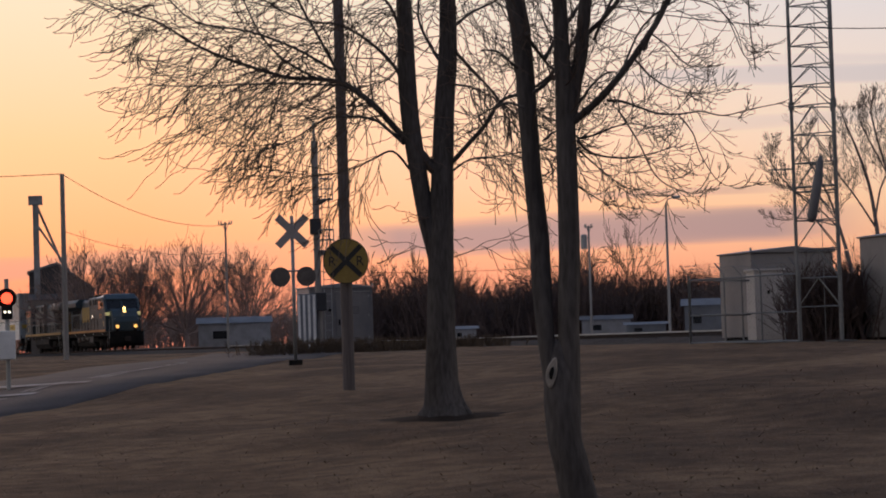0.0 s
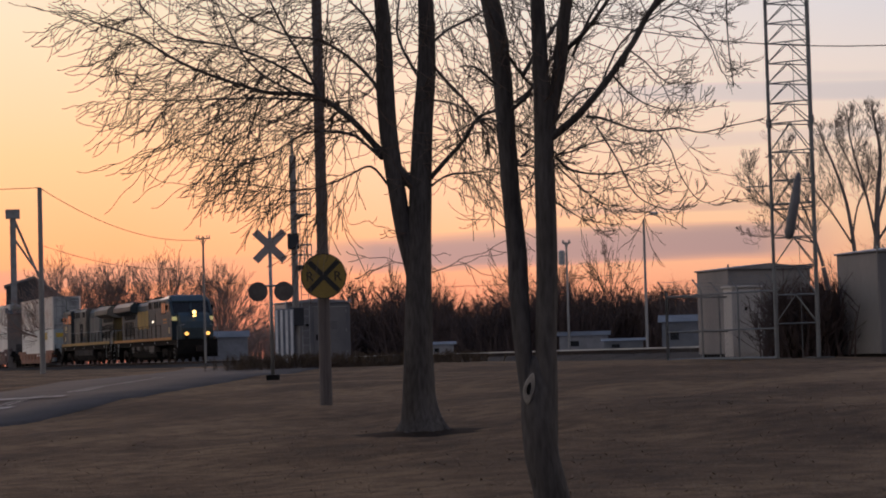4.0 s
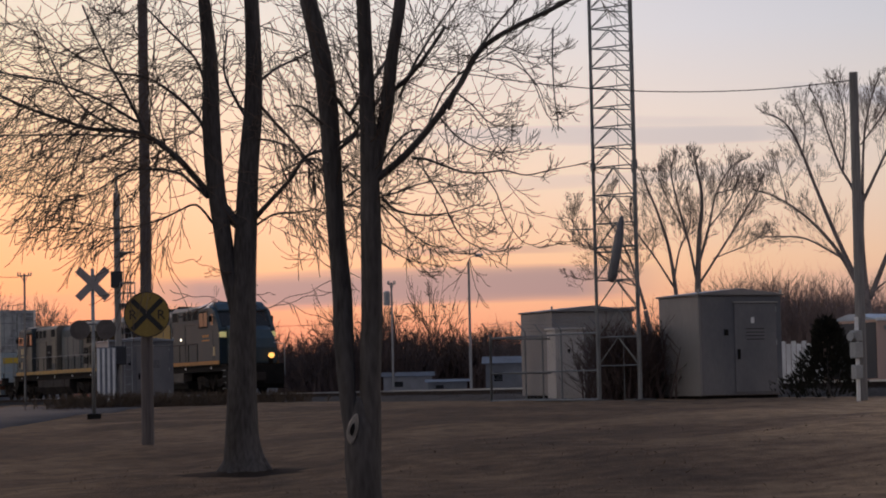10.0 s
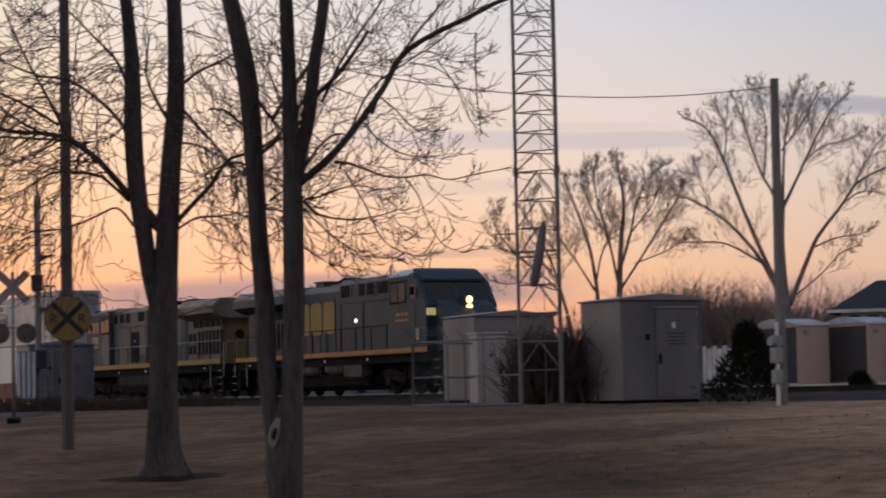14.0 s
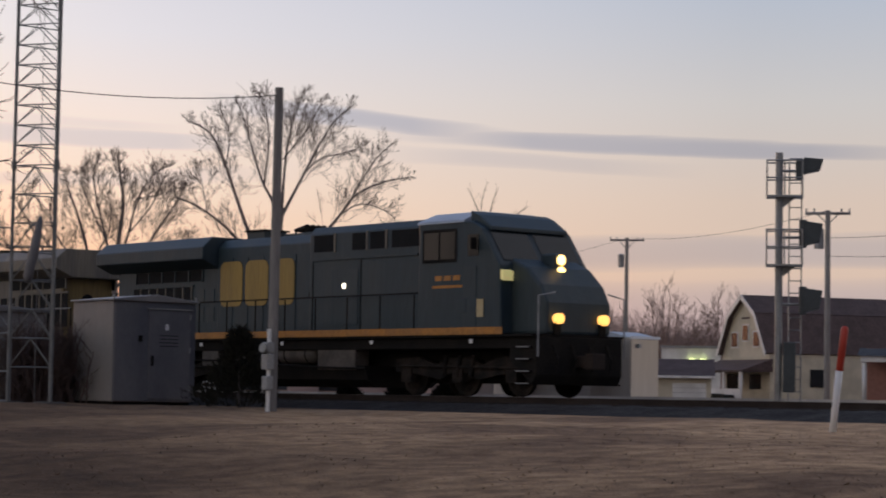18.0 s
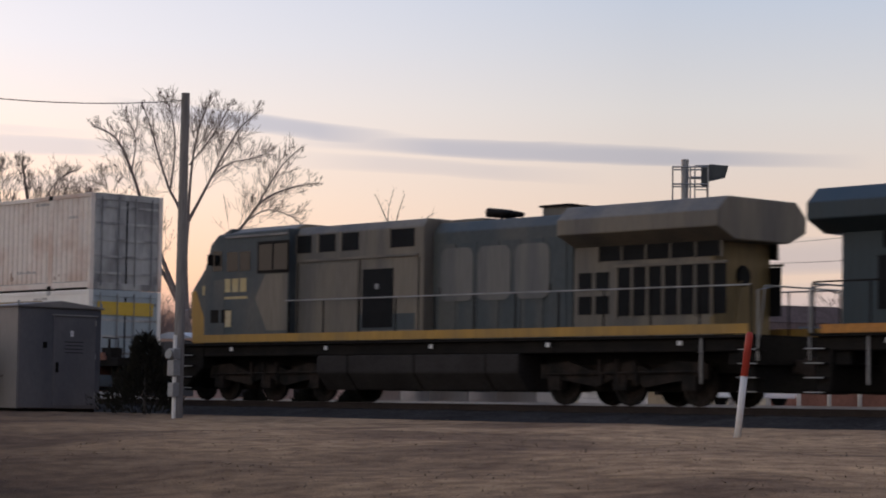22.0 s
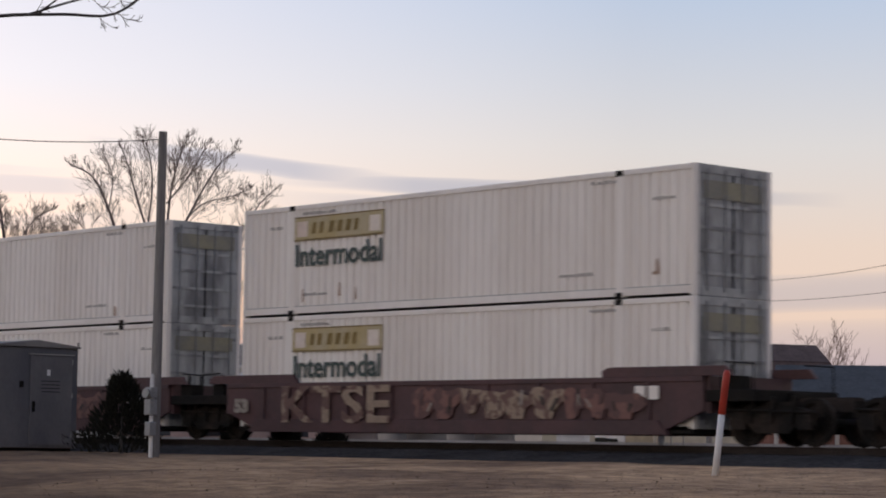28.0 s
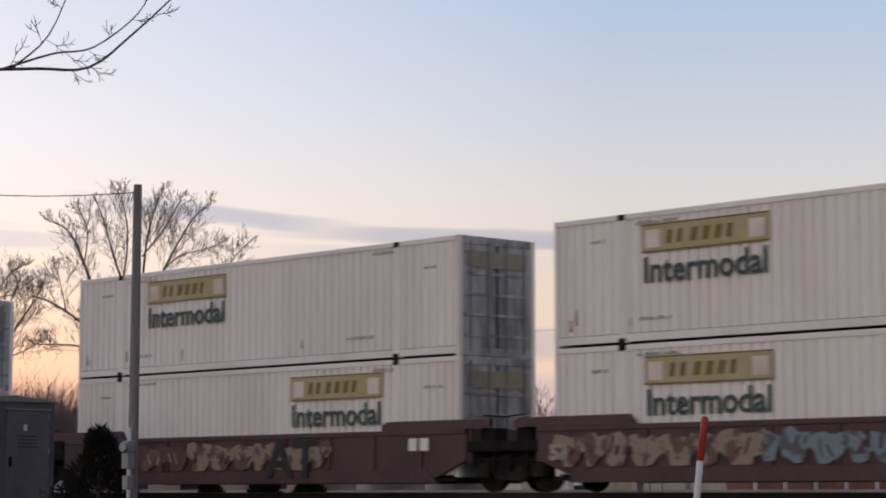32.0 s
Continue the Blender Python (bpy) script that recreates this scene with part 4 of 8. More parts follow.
    L.append(([(-0.02, -0.35, 0), (-0.02, 0.02, 0), (-0.03, 0.22, 0), (-0.05, 0.5, 0), (-0.04, 1.25, 0), (-0.02, 2.0, 0), (0.0, 2.57, 0), (0.04, 3.45, 0), (0.12, 4.8, 0.1), (0.2, 5.65, 0.1), (0.22, 6.5, 0.1), (0.2, 8.0, 0.2), (0.3, 10.0, 0.3)],
              [0.54, 0.43, 0.33, 0.272, 0.23, 0.212, 0.2, 0.185, 0.16, 0.15, 0.13, 0.11, 0.08], 0, 18, 1.1, 0.45))
    for k in range(7):
        a = 0.5 + k * 0.9
        dx, dy = math.cos(a), math.sin(a)
        L.append(([(0.62 * dx, -0.16, 0.62 * dy), (0.4 * dx, 0.0, 0.4 * dy), (0.2 * dx, 0.3, 0.2 * dy), (0.12 * dx, 0.75, 0.12 * dy)], [0.06, 0.085, 0.095, 0.07], 0, 0, 0, 0))
    L.append(([(0.0, 1.75, 0), (-0.09, 2.5, 0), (-0.21, 3.1, 0), (-0.31, 3.8, 0), (-0.41, 4.6, 0), (-0.45, 5.4, 0), (-0.46, 6.5, -0.1), (-0.6, 8.0, -0.2)], [0.1, 0.125, 0.135, 0.14, 0.145, 0.145, 0.12, 0.07], 0, 18, 1.0, 0.45))
    limb(L, [(-0.35, 3.46), (-0.65, 3.8), (-0.99, 4.19), (-1.42, 4.51), (-1.85, 4.61), (-2.29, 4.64), (-2.73, 4.78), (-3.25, 4.97), (-3.81, 5.25), (-4.25, 5.55), (-4.73, 5.72), (-5.29, 5.96)], 0.06, 0.008, 26, 1.0, 0.12, 0.4, up, 35.0, 2.1, 1.4)
    limb(L, [(-1.51, 4.5), (-2.38, 4.56), (-3.26, 4.56), (-3.96, 4.57), (-4.53, 4.62)], 0.02, 0.006, 13, 0.85, 0.1, -0.5, up, 35.0, 2.1, 1.4)
    limb(L, [(-0.5, 4.48), (-0.66, 4.8), (-1.05, 5.19), (-1.48, 5.44), (-1.92, 5.51), (-2.52, 5.78), (-3.04, 6.24)], 0.036, 0.01, 14, 0.9, 0.15, 0.9, up, 35.0, 2.1, 1.4)
    limb(L, [(-1.46, 4.51), (-1.58, 4.82), (-1.83, 5.32), (-2.0, 5.63), (-2.21, 6.08), (-2.41, 6.57)], 0.03, 0.014, 11, 0.9, 0.2, 0.3, up, 35.0, 2.1, 1.4)
    limb(L, [(-1.59, 4.74), (-2.19, 5.11), (-2.89, 5.39), (-3.67, 5.55), (-4.1, 5.92), (-4.44, 6.37)], 0.026, 0.008, 16, 0.95, 0.1, -0.8, up, 35.0, 2.1, 1.4)
    limb(L, [(-1.85, 4.61), (-2.37, 4.94), (-2.71, 5.34), (-2.96, 5.88), (-3.21, 6.42)], 0.022, 0.009, 12, 0.9, 0.15, 1.0, up, 35.0, 2.1, 1.4)
    limb(L, [(-0.52, 3.56), (-0.74, 3.77), (-0.99, 3.96), (-1.43, 4.02), (-1.78, 3.97), (-2.23, 3.7), (-2.67, 3.56), (-3.29, 3.53)], 0.032, 0.006, 17, 0.85, 0.2, -1.0, up, 35.0, 2.1, 1.4)
    limb(L, [(-0.45, 3.16), (-0.7, 3.45), (-1.01, 3.34), (-1.37, 3.19), (-1.9, 3.11), (-2.42, 3.2), (-2.95, 3.24)], 0.022, 0.005, 14, 0.7, 0.25, -0.7, up, 35.0, 2.1, 1.4)
    limb(L, [(0.21, 3.24), (0.48, 3.53), (0.76, 3.83), (0.99, 4.17), (1.3, 4.29), (1.66, 4.46), (2.02, 4.84), (2.3, 5.37)], 0.042, 0.015, 14, 0.9, 0.25, -0.3, up, 35.0, 2.1, 1.4)
    limb(L, [(0.27, 5.03), (0.52, 4.73), (0.78, 4.44), (1.03, 4.13), (1.2, 3.99)], 0.03, 0.014, 7, 0.8, 0.2, 0.4, up, 35.0, 2.1, 1.4)
    limb(L, [(0.21, 3.11), (0.48, 3.28), (0.83, 3.31), (1.18, 3.36), (1.62, 3.41), (2.14, 3.3)], 0.02, 0.006, 11, 0.65, 0.1, -0.6, up, 35.0, 2.1, 1.4)
    limb(L, [(0.28, 4.46), (0.6, 4.39), (0.94, 4.19), (1.38, 3.98)], 0.02, 0.008, 8, 0.8, 0.2, 0.8, up, 35.0, 2.1, 1.4)
    limb(L, [(-0.52, 5.28), (-0.68, 5.72), (-1.1, 6.18), (-1.53, 6.64)], 0.03, 0.012, 9, 1.0, 0.2, -0.3, up, 35.0, 2.1, 1.4)
    limb(L, [(0.19, 5.25), (0.55, 5.55), (1.0, 5.76), (1.45, 6.1)], 0.03, 0.012, 10, 0.95, 0.2, 0.6, up, 35.0, 2.1, 1.4)
    limb(L, [(-0.51, 4.88), (-0.71, 4.58), (-0.98, 4.5), (-1.33, 4.38)], 0.014, 0.006, 7, 0.6, 0.2, 0.8, up, 35.0, 2.1, 1.4)
    limb(L, [(0.08, 3.02), (-0.14, 3.22), (-0.3, 3.42), (-0.44, 3.56)], 0.1, 0.08, 0, 0, 0, 0, up, 35.0, 2.1, 1.4)
    limb(L, [(0.13, 4.73), (-0.08, 5.09), (-0.24, 5.53), (-0.18, 6.15)], 0.028, 0.015, 9, 0.9, 0.2, 0.5, up, 35.0, 2.1, 1.4)
    o = dict(NEAR, thin=0.006, count=(4, 3, 3, 3, 2), slim=0.72, droop=0.36)
    tree("maple_tree", "broad bare maple with drooping twigs on the lawn", x, y, z0, L, 23, o, group="lawn trees")

    x, y = bearing(160.42, 35.0)
    ring = Geo()
    rng = random.Random(9)
    n = 28
    radii = [1.05 * rng.uniform(0.8, 1.2) for i in range(n)]
    for k in (0.2, 0.6, 1.0):
        ring.v += [(x + r * k * math.cos(6.2832 * i / n), y + r * k * math.sin(6.2832 * i / n), ground_z(x + r * k * math.cos(6.2832 * i / n), y + r * k * math.sin(6.2832 * i / n)) + 0.10 - 0.11 * k) for i, r in enumerate(radii)]
    ring.f = [(j * n + i, j * n + (i + 1) % n, (j + 1) * n + (i + 1) % n, (j + 1) * n + i) for j in range(2) for i in range(n)]
    solid("mulch_bed", ring, M["mulch"], "low ring of dark mulch round the maple", "mulch bed", kind="structure", smooth=True)


def thicket(name, label, az0, az1, dist, el, count, seed, mat="scrub", thin=0.03, depth=25, uneven=0.35):
    """A belt of bare scrub or woods far off, in one mesh."""
    rng = random.Random(seed)
    g = Geo()
    for i in range(count):
        a = az0 + (az1 - az0) * (i + rng.random()) / count
        d = dist + rng.uniform(0, depth)
        x, y = bearing(a, d)
        z = ground_z(x, y) - 0.2
        e = el * (1 + uneven * noise.noise((a * 0.8, seed, 0)) + rng.uniform(-0.18, 0.12))
        h = max(height(e, d) - z, 0.8)
        stems = rng.randint(3, 5)
        for s in range(stems):
            lean = Vector((rng.gauss(0, 0.2), rng.gauss(0, 0.2), 1))
            p = Vector((x + rng.gauss(0, 0.4), y + rng.gauss(0, 0.4), z))
            L = h * rng.uniform(0.5, 0.72)
            mid = p + lean * (L * 0.5) + Vector((rng.gauss(0, 0.1), rng.gauss(0, 0.1), 0)) * L * 0.4
            tip = p + lean * L
            g.tube([p, mid, tip], [h * 0.012, h * 0.008, thin], 3, False)
            for k in range(9):
                f = rng.uniform(0.12, 1.0)
                b = p.lerp(mid, f * 2) if f < 0.5 else mid.lerp(tip, f * 2 - 1)
                v = (lean + Vector((rng.gauss(0, 0.75), rng.gauss(0, 0.75), rng.uniform(-0.2, 0.4)))).normalized()
                l2 = h * rng.uniform(0.16, 0.34)
                q = b + v * l2
                g.tube([b, q], [thin, thin * 0.6], 3, False)
                for j in range(5):
                    v2 = (v + Vector((rng.gauss(0, 0.55), rng.gauss(0, 0.55), rng.uniform(-0.15, 0.5)))).normalized()
                    b2 = b.lerp(q, rng.uniform(0.2, 1))
                    e2 = b2 + v2 * l2 * rng.uniform(0.35, 0.75)
                    w2 = v2.cross(Vector((rng.gauss(0, 1), rng.gauss(0, 1), rng.gauss(0, 1)))).normalized() * thin * 0.7
                    g.quad(tuple(b2 - w2), tuple(b2 + w2), tuple(e2))
    tagged(part(name, g, M[mat], None), label, "scrub", kind="stuff")


def vase_tree(name, label, az, dist, width, el1, seed, limbs=11, twigs=13, long=0.16, fork=0.2, skew=0.0, mats=("farbark", "fartwig"), group="", thin=0.011, round_=0.62):
    """A bare tree far off whose limbs spread from a low fork into a rounded crown."""
    rng = random.Random(seed)
    x, y = bearing(az, dist)
    z0 = ground_z(x, y) - 0.1
    h = (height(el1, dist) - z0) * 0.93
    f = h * fork
    out = [([(0, -0.1, 0), (0.05, f * 0.6, 0), (0, f * 1.15, 0)], h * 0.028, h * 0.02, 0, 0, 0)]
    for k in range(limbs):
        u = (k + 0.5) / limbs * 2 - 1 + rng.uniform(-0.08, 0.08)
        a = rng.uniform(-1, 1)
        top = h * (1 - (1 - round_) * abs(u) ** 1.7 - 0.12 * a * a) * rng.uniform(0.9, 1.0)
        side, deep = width / 2 * 0.86 * u + skew, width / 2 * 0.7 * a * (1 - 0.4 * abs(u))
        foot = f * rng.uniform(0.75, 1.15)
        p1 = (side * 0.28, foot + (top - foot) * 0.30, deep * 0.28)
        p2 = (side * 0.64 + rng.gauss(0, 0.02) * width, foot + (top - foot) * 0.66, deep * 0.64)
        out.append(([(0, foot, 0), p1, p2, (side, top, deep)], h * rng.uniform(0.010, 0.015), h * 0.0022, twigs, h * long, 0.22))
        b = rng.uniform(-0.5, 0.5)
        out.append(([p1, (side * 0.5 + b * width * 0.12, p2[1] - h * 0.02, deep * 0.5), (side * 0.75 + b * width * 0.3, top * rng.uniform(0.82, 0.95), deep * 0.9 - b)], h * 0.007, h * 0.002, twigs * 2 // 3, h * long, 0.3))
    return tree(name, label, x, y, z0, out, seed, dict(FARWOOD, thin=thin), mats, group)


def build_far_trees():
    twigs = dict(FARWOOD, first=2, taper=0.88, shrink=(0.5, 0.75), count=(4, 4, 3, 3, 2), angle=(22, 52), slim=0.42, thin=0.0065)
    x, y = bearing(148.95, 112)
    z0 = ground_z(x, y) - 0.1
    L, up = [], 1.4 - z0
    for foot in (0.03, -1.02, -2.55):
        L.append(([(foot * 0.7, -0.1, 0), (foot * 0.85, 2.0, 0), (foot, 3.95, 0)], 0.24 if foot > 0 else 0.16, 0.2 if foot > 0 else 0.12, 0, 0, 0))
    limb(L, [(0.03, 3.83), (0.06, 5.09), (0.18, 7.31), (0.38, 9.27), (0.15, 10.96), (0.02, 11.58)], 0.2, 0.025, 22, 1.2, 0.3, 0, up, 112, 2.3, 1.3)
    limb(L, [(0.09, 5.92), (0.67, 7.86), (1.08, 9.53), (1.8, 10.76), (2.65, 11.29)], 0.08, 0.02, 19, 1.1, 0.25, 1.4, up, 112, 2.3, 1.3)
    limb(L, [(0.12, 5.08), (1.42, 7.0), (2.29, 8.37), (3.15, 9.74), (3.51, 10.71)], 0.07, 0.02, 19, 1.1, 0.25, -1.3, up, 112, 2.3, 1.3)
    limb(L, [(-0.01, 5.37), (-0.37, 7.33), (-0.87, 9.31), (-1.11, 10.72), (-0.87, 11.49)], 0.08, 0.02, 19, 1.1, 0.3, -1.5, up, 112, 2.3, 1.3)
    limb(L, [(-1.02, 3.86), (-1.05, 4.97), (-1.35, 7.08), (-1.86, 8.77), (-2.38, 10.14), (-2.56, 10.76)], 0.13, 0.02, 19, 1.0, 0.35, 0.6, up, 112, 2.3, 1.3)
    limb(L, [(-1.13, 5.12), (-0.8, 6.78), (-0.21, 8.16), (-0.38, 9.85)], 0.06, 0.02, 15, 1.0, 0.3, 1.7, up, 112, 2.3, 1.3)
    limb(L, [(-1.13, 4.98), (-2.06, 6.54), (-3.0, 7.97), (-3.18, 9.38)], 0.06, 0.02, 16, 1.0, 0.3, -1.6, up, 112, 2.3, 1.3)
    limb(L, [(-2.55, 3.9), (-2.8, 4.88), (-3.31, 6.57), (-4.11, 8.14), (-4.86, 9.37)], 0.1, 0.018, 18, 1.0, 0.3, 0.2, up, 112, 2.3, 1.3)
    limb(L, [(-2.8, 4.88), (-3.88, 6.03), (-4.98, 6.9), (-6.23, 7.5)], 0.05, 0.015, 15, 0.9, 0.2, 1.3, up, 112, 2.3, 1.3)
    limb(L, [(-3.75, 5.75), (-5.25, 7.19), (-6.06, 8.48), (-5.7, 9.6)], 0.05, 0.015, 15, 0.9, 0.2, -1.2, up, 112, 2.3, 1.3)
    limb(L, [(0.85, 6.32), (2.52, 6.97), (3.78, 7.77)], 0.04, 0.015, 12, 0.9, 0.2, 1.2, up, 112, 2.3, 1.3)
    limb(L, [(1.08, 9.53), (2.05, 9.77), (3.31, 10.24)], 0.04, 0.015, 12, 0.9, 0.2, 0.6, up, 112, 2.3, 1.3)
    limb(L, [(-2.8, 5.02), (-4.46, 5.49), (-5.58, 5.46), (-6.6, 5.82)], 0.035, 0.012, 12, 0.8, 0.2, 0, up, 112, 1.7, 1.3)
    limb(L, [(0.67, 7.86), (1.76, 9.22), (2.3, 10.61)], 0.045, 0.018, 14, 1.0, 0.2, -0.3, up, 112, 1.7, 1.3)
    limb(L, [(-0.37, 7.33), (-1.55, 9.89), (-1.75, 10.74)], 0.04, 0.018, 13, 0.9, 0.2, 0.3, up, 112, 1.7, 1.3)
    limb(L, [(-4.11, 8.0), (-4.22, 9.41), (-3.77, 10.24)], 0.03, 0.015, 10, 0.8, 0.2, 0.5, up, 112, 1.7, 1.3)
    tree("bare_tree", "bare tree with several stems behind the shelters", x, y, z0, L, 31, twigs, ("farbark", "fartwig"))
    x, y = bearing(144.83, 105)
    z0 = ground_z(x, y) - 0.1
    L, up = [], 1.4 - z0
    L.append(([(0.2, -0.1, 0), (0.17, 1.5, 0), (0.15, 3.0, 0)], 0.36, 0.3, 0, 0, 0))
    limb(L, [(0.15, 2.92), (0.12, 3.58), (0.01, 5.15), (-0.02, 6.99), (0.11, 8.71)], 0.3, 0.12, 0, 0, 0, 0, up, 105, 1.7, 1.25)
    limb(L, [(0.12, 3.63), (-0.54, 5.15), (-1.33, 6.47), (-2.51, 7.78), (-3.83, 8.71), (-4.89, 9.1)], 0.13, 0.03, 20, 1.3, 0.3, 1.5, up, 105, 1.7, 1.25)
    limb(L, [(-0.93, 5.81), (-2.51, 6.73), (-3.83, 6.86), (-4.75, 6.86)], 0.06, 0.02, 12, 0.9, 0.3, -1.2, up, 105, 1.7, 1.25)
    limb(L, [(-0.09, 4.37), (-1.2, 6.99), (-1.99, 9.1), (-2.65, 10.95), (-3.32, 12.15), (-4.37, 12.68)], 0.12, 0.025, 20, 1.3, 0.35, -1.5, up, 105, 1.7, 1.25)
    limb(L, [(0.06, 6.99), (-0.28, 8.84), (-0.81, 9.9), (-1.34, 11.48), (-1.73, 12.81), (-2.13, 13.74)], 0.09, 0.02, 20, 1.3, 0.3, 1.6, up, 105, 1.7, 1.25)
    limb(L, [(0.11, 8.31), (0.64, 9.37), (1.16, 10.42), (1.69, 11.48), (2.47, 12.8), (3.39, 13.64)], 0.09, 0.02, 22, 1.3, 0.25, -1.4, up, 105, 1.7, 1.25)
    limb(L, [(0.28, 3.84), (1.17, 5.94), (1.69, 7.0), (2.74, 8.31), (3.52, 9.36), (4.83, 10.02), (6.19, 10.28)], 0.13, 0.02, 22, 1.2, 0.4, 0.8, up, 105, 1.7, 1.25)
    limb(L, [(3.21, 8.97), (3.78, 10.02), (4.44, 11.08), (5.22, 11.87)], 0.05, 0.02, 15, 1.1, 0.2, 1.2, up, 105, 1.7, 1.25)
    limb(L, [(2.74, 8.36), (3.78, 8.97), (5.09, 8.57), (5.66, 7.79)], 0.04, 0.012, 13, 0.8, 0.2, -1.0, up, 105, 1.7, 1.25)
    limb(L, [(1.48, 6.47), (2.47, 6.86), (3.52, 7.0), (4.43, 7.39)], 0.045, 0.012, 12, 0.8, 0.2, -1.8, up, 105, 1.7, 1.25)
    limb(L, [(1.16, 10.42), (1.95, 11.08), (3.0, 11.34), (4.05, 11.79)], 0.045, 0.015, 15, 1.1, 0.2, 1.8, up, 105, 1.7, 1.25)
    limb(L, [(0.11, 8.71), (0.24, 10.95), (0.5, 12.54), (1.03, 14.13)], 0.08, 0.02, 19, 1.3, 0.25, 0.4, up, 105, 1.7, 1.25)
    limb(L, [(-0.73, 9.84), (-0.55, 11.75), (-0.73, 13.2), (-1.08, 14.13)], 0.05, 0.018, 15, 1.2, 0.2, -0.8, up, 105, 1.7, 1.25)
    limb(L, [(0.51, 4.24), (1.69, 5.16), (2.74, 6.21), (3.65, 6.47)], 0.045, 0.015, 11, 0.8, 0.3, 2.0, up, 105, 1.7, 1.25)
    limb(L, [(-2.52, 10.64), (-2.39, 12.15), (-2.92, 13.34)], 0.04, 0.018, 12, 1.0, 0.2, 0.5, up, 105, 1.7, 1.25)
    limb(L, [(0.11, 10.95), (1.29, 12.54), (1.95, 13.86)], 0.04, 0.018, 14, 1.1, 0.2, -0.5, up, 105, 1.7, 1.25)
    limb(L, [(-3.3, 8.36), (-3.57, 9.63), (-3.84, 10.69)], 0.03, 0.012, 9, 0.9, 0.2, 0.5, up, 105, 1.7, 1.25)
    tree("bare_tree", "tall wide bare tree with low spreading limbs", x, y, z0, L, 47, twigs, ("farbark", "fartwig"))
    x, y = bearing(139.35, 131)
    dead = [([(0, -0.1, 0), (0.05, 5.5, 0), (-0.05, 8.0, 0), (-0.45, 9.3, 0)], 0.13, 0.07, 0, 0, 0), ([(-0.4, 9.1, 0), (-0.9, 10.7, 0.2), (-1.6, 12.2, 0.3)], 0.055, 0.015, 9, 0.8, 0.3),
            ([(0.0, 8.3, 0), (0.75, 9.9, -0.2), (1.2, 10.6, -0.3), (1.8, 11.1, -0.3)], 0.06, 0.015, 9, 0.8, 0.4), ([(-0.4, 9.5, 0), (-0.3, 10.8, 0), (0.1, 12.2, 0.1)], 0.045, 0.014, 8, 0.8, 0.3),
            ([(-0.8, 10.4, 0.2), (-0.8, 11.4, 0.3), (-0.5, 12.6, 0.4)], 0.03, 0.01, 7, 0.6, 0.4), ([(0.0, 7.4, 0), (0.6, 7.9, 0.2), (0.9, 8.0, 0.3)], 0.03, 0.01, 4, 0.5, 0.4)]
    tree("dead_tree", "small dead tree with few stub limbs", x, y, ground_z(x, y), dead, 63, dict(FARWOOD, levels=3, count=(2, 2, 2, 2)), ("farbark", "fartwig"))
    for az, e, w, s in ((169.3, 2.9, 11.5, 71), (166.9, 2.85, 13, 72), (165.4, 2.5, 10, 73), (168.2, 2.7, 10, 74)):
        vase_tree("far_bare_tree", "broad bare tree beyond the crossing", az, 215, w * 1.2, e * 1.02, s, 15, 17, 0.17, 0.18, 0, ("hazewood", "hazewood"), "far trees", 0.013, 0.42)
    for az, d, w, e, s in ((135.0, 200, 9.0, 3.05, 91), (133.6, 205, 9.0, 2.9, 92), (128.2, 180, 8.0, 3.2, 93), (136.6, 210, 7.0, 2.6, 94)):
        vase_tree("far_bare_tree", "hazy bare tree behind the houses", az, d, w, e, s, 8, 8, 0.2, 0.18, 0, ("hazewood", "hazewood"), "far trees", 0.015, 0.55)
    for az, e, s in ((158.0, 2.6, 81), (155.6, 2.7, 82), (157.1, 2.2, 83), (161.2, 2.2, 84), (162.0, 2.0, 85)):
        wild_tree("far_bare_tree", "thin bare tree over the scrub", az, 190, 4.5, e, 0.45, s, 4, group="far trees", thin=0.03, count=(3, 3, 3, 2))
    thicket("brush", "dark leafless brush behind the shelters", 153.6, 145.6, 150, 1.35, 230, 13, thin=0.02, depth=14)
    thicket("vines", "dark leafless brush grown up beside the tower", 151.3, 149.75, 63, 2.0, 60, 14, thin=0.011, depth=2)
    thicket("scrub_belt", "dense dark leafless scrub beyond the railway", 163.0, 153.4, 160, 1.75, 330, 3, thin=0.021, depth=18)
    thicket("undergrowth", "low dark undergrowth along the scrub", 163.2, 151.0, 178, 0.95, 420, 17, thin=0.045, depth=20, uneven=0.2)
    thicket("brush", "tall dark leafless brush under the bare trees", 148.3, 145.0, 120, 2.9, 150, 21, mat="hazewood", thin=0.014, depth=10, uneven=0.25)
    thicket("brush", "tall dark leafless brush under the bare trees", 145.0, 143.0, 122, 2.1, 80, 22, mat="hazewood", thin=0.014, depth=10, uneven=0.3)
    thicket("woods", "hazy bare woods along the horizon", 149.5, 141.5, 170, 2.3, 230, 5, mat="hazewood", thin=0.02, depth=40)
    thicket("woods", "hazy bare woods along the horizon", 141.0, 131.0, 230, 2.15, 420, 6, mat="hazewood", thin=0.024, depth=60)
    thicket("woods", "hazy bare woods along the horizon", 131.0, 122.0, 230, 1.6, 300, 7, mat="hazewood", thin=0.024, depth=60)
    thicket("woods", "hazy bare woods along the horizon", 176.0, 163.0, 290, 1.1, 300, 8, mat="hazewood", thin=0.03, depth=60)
    thicket("weeds", "tall dead weeds beside the crossing shelters", 165.2, 159.0, 88, 0.2, 130, 9, mat="stem", thin=0.010, depth=6)


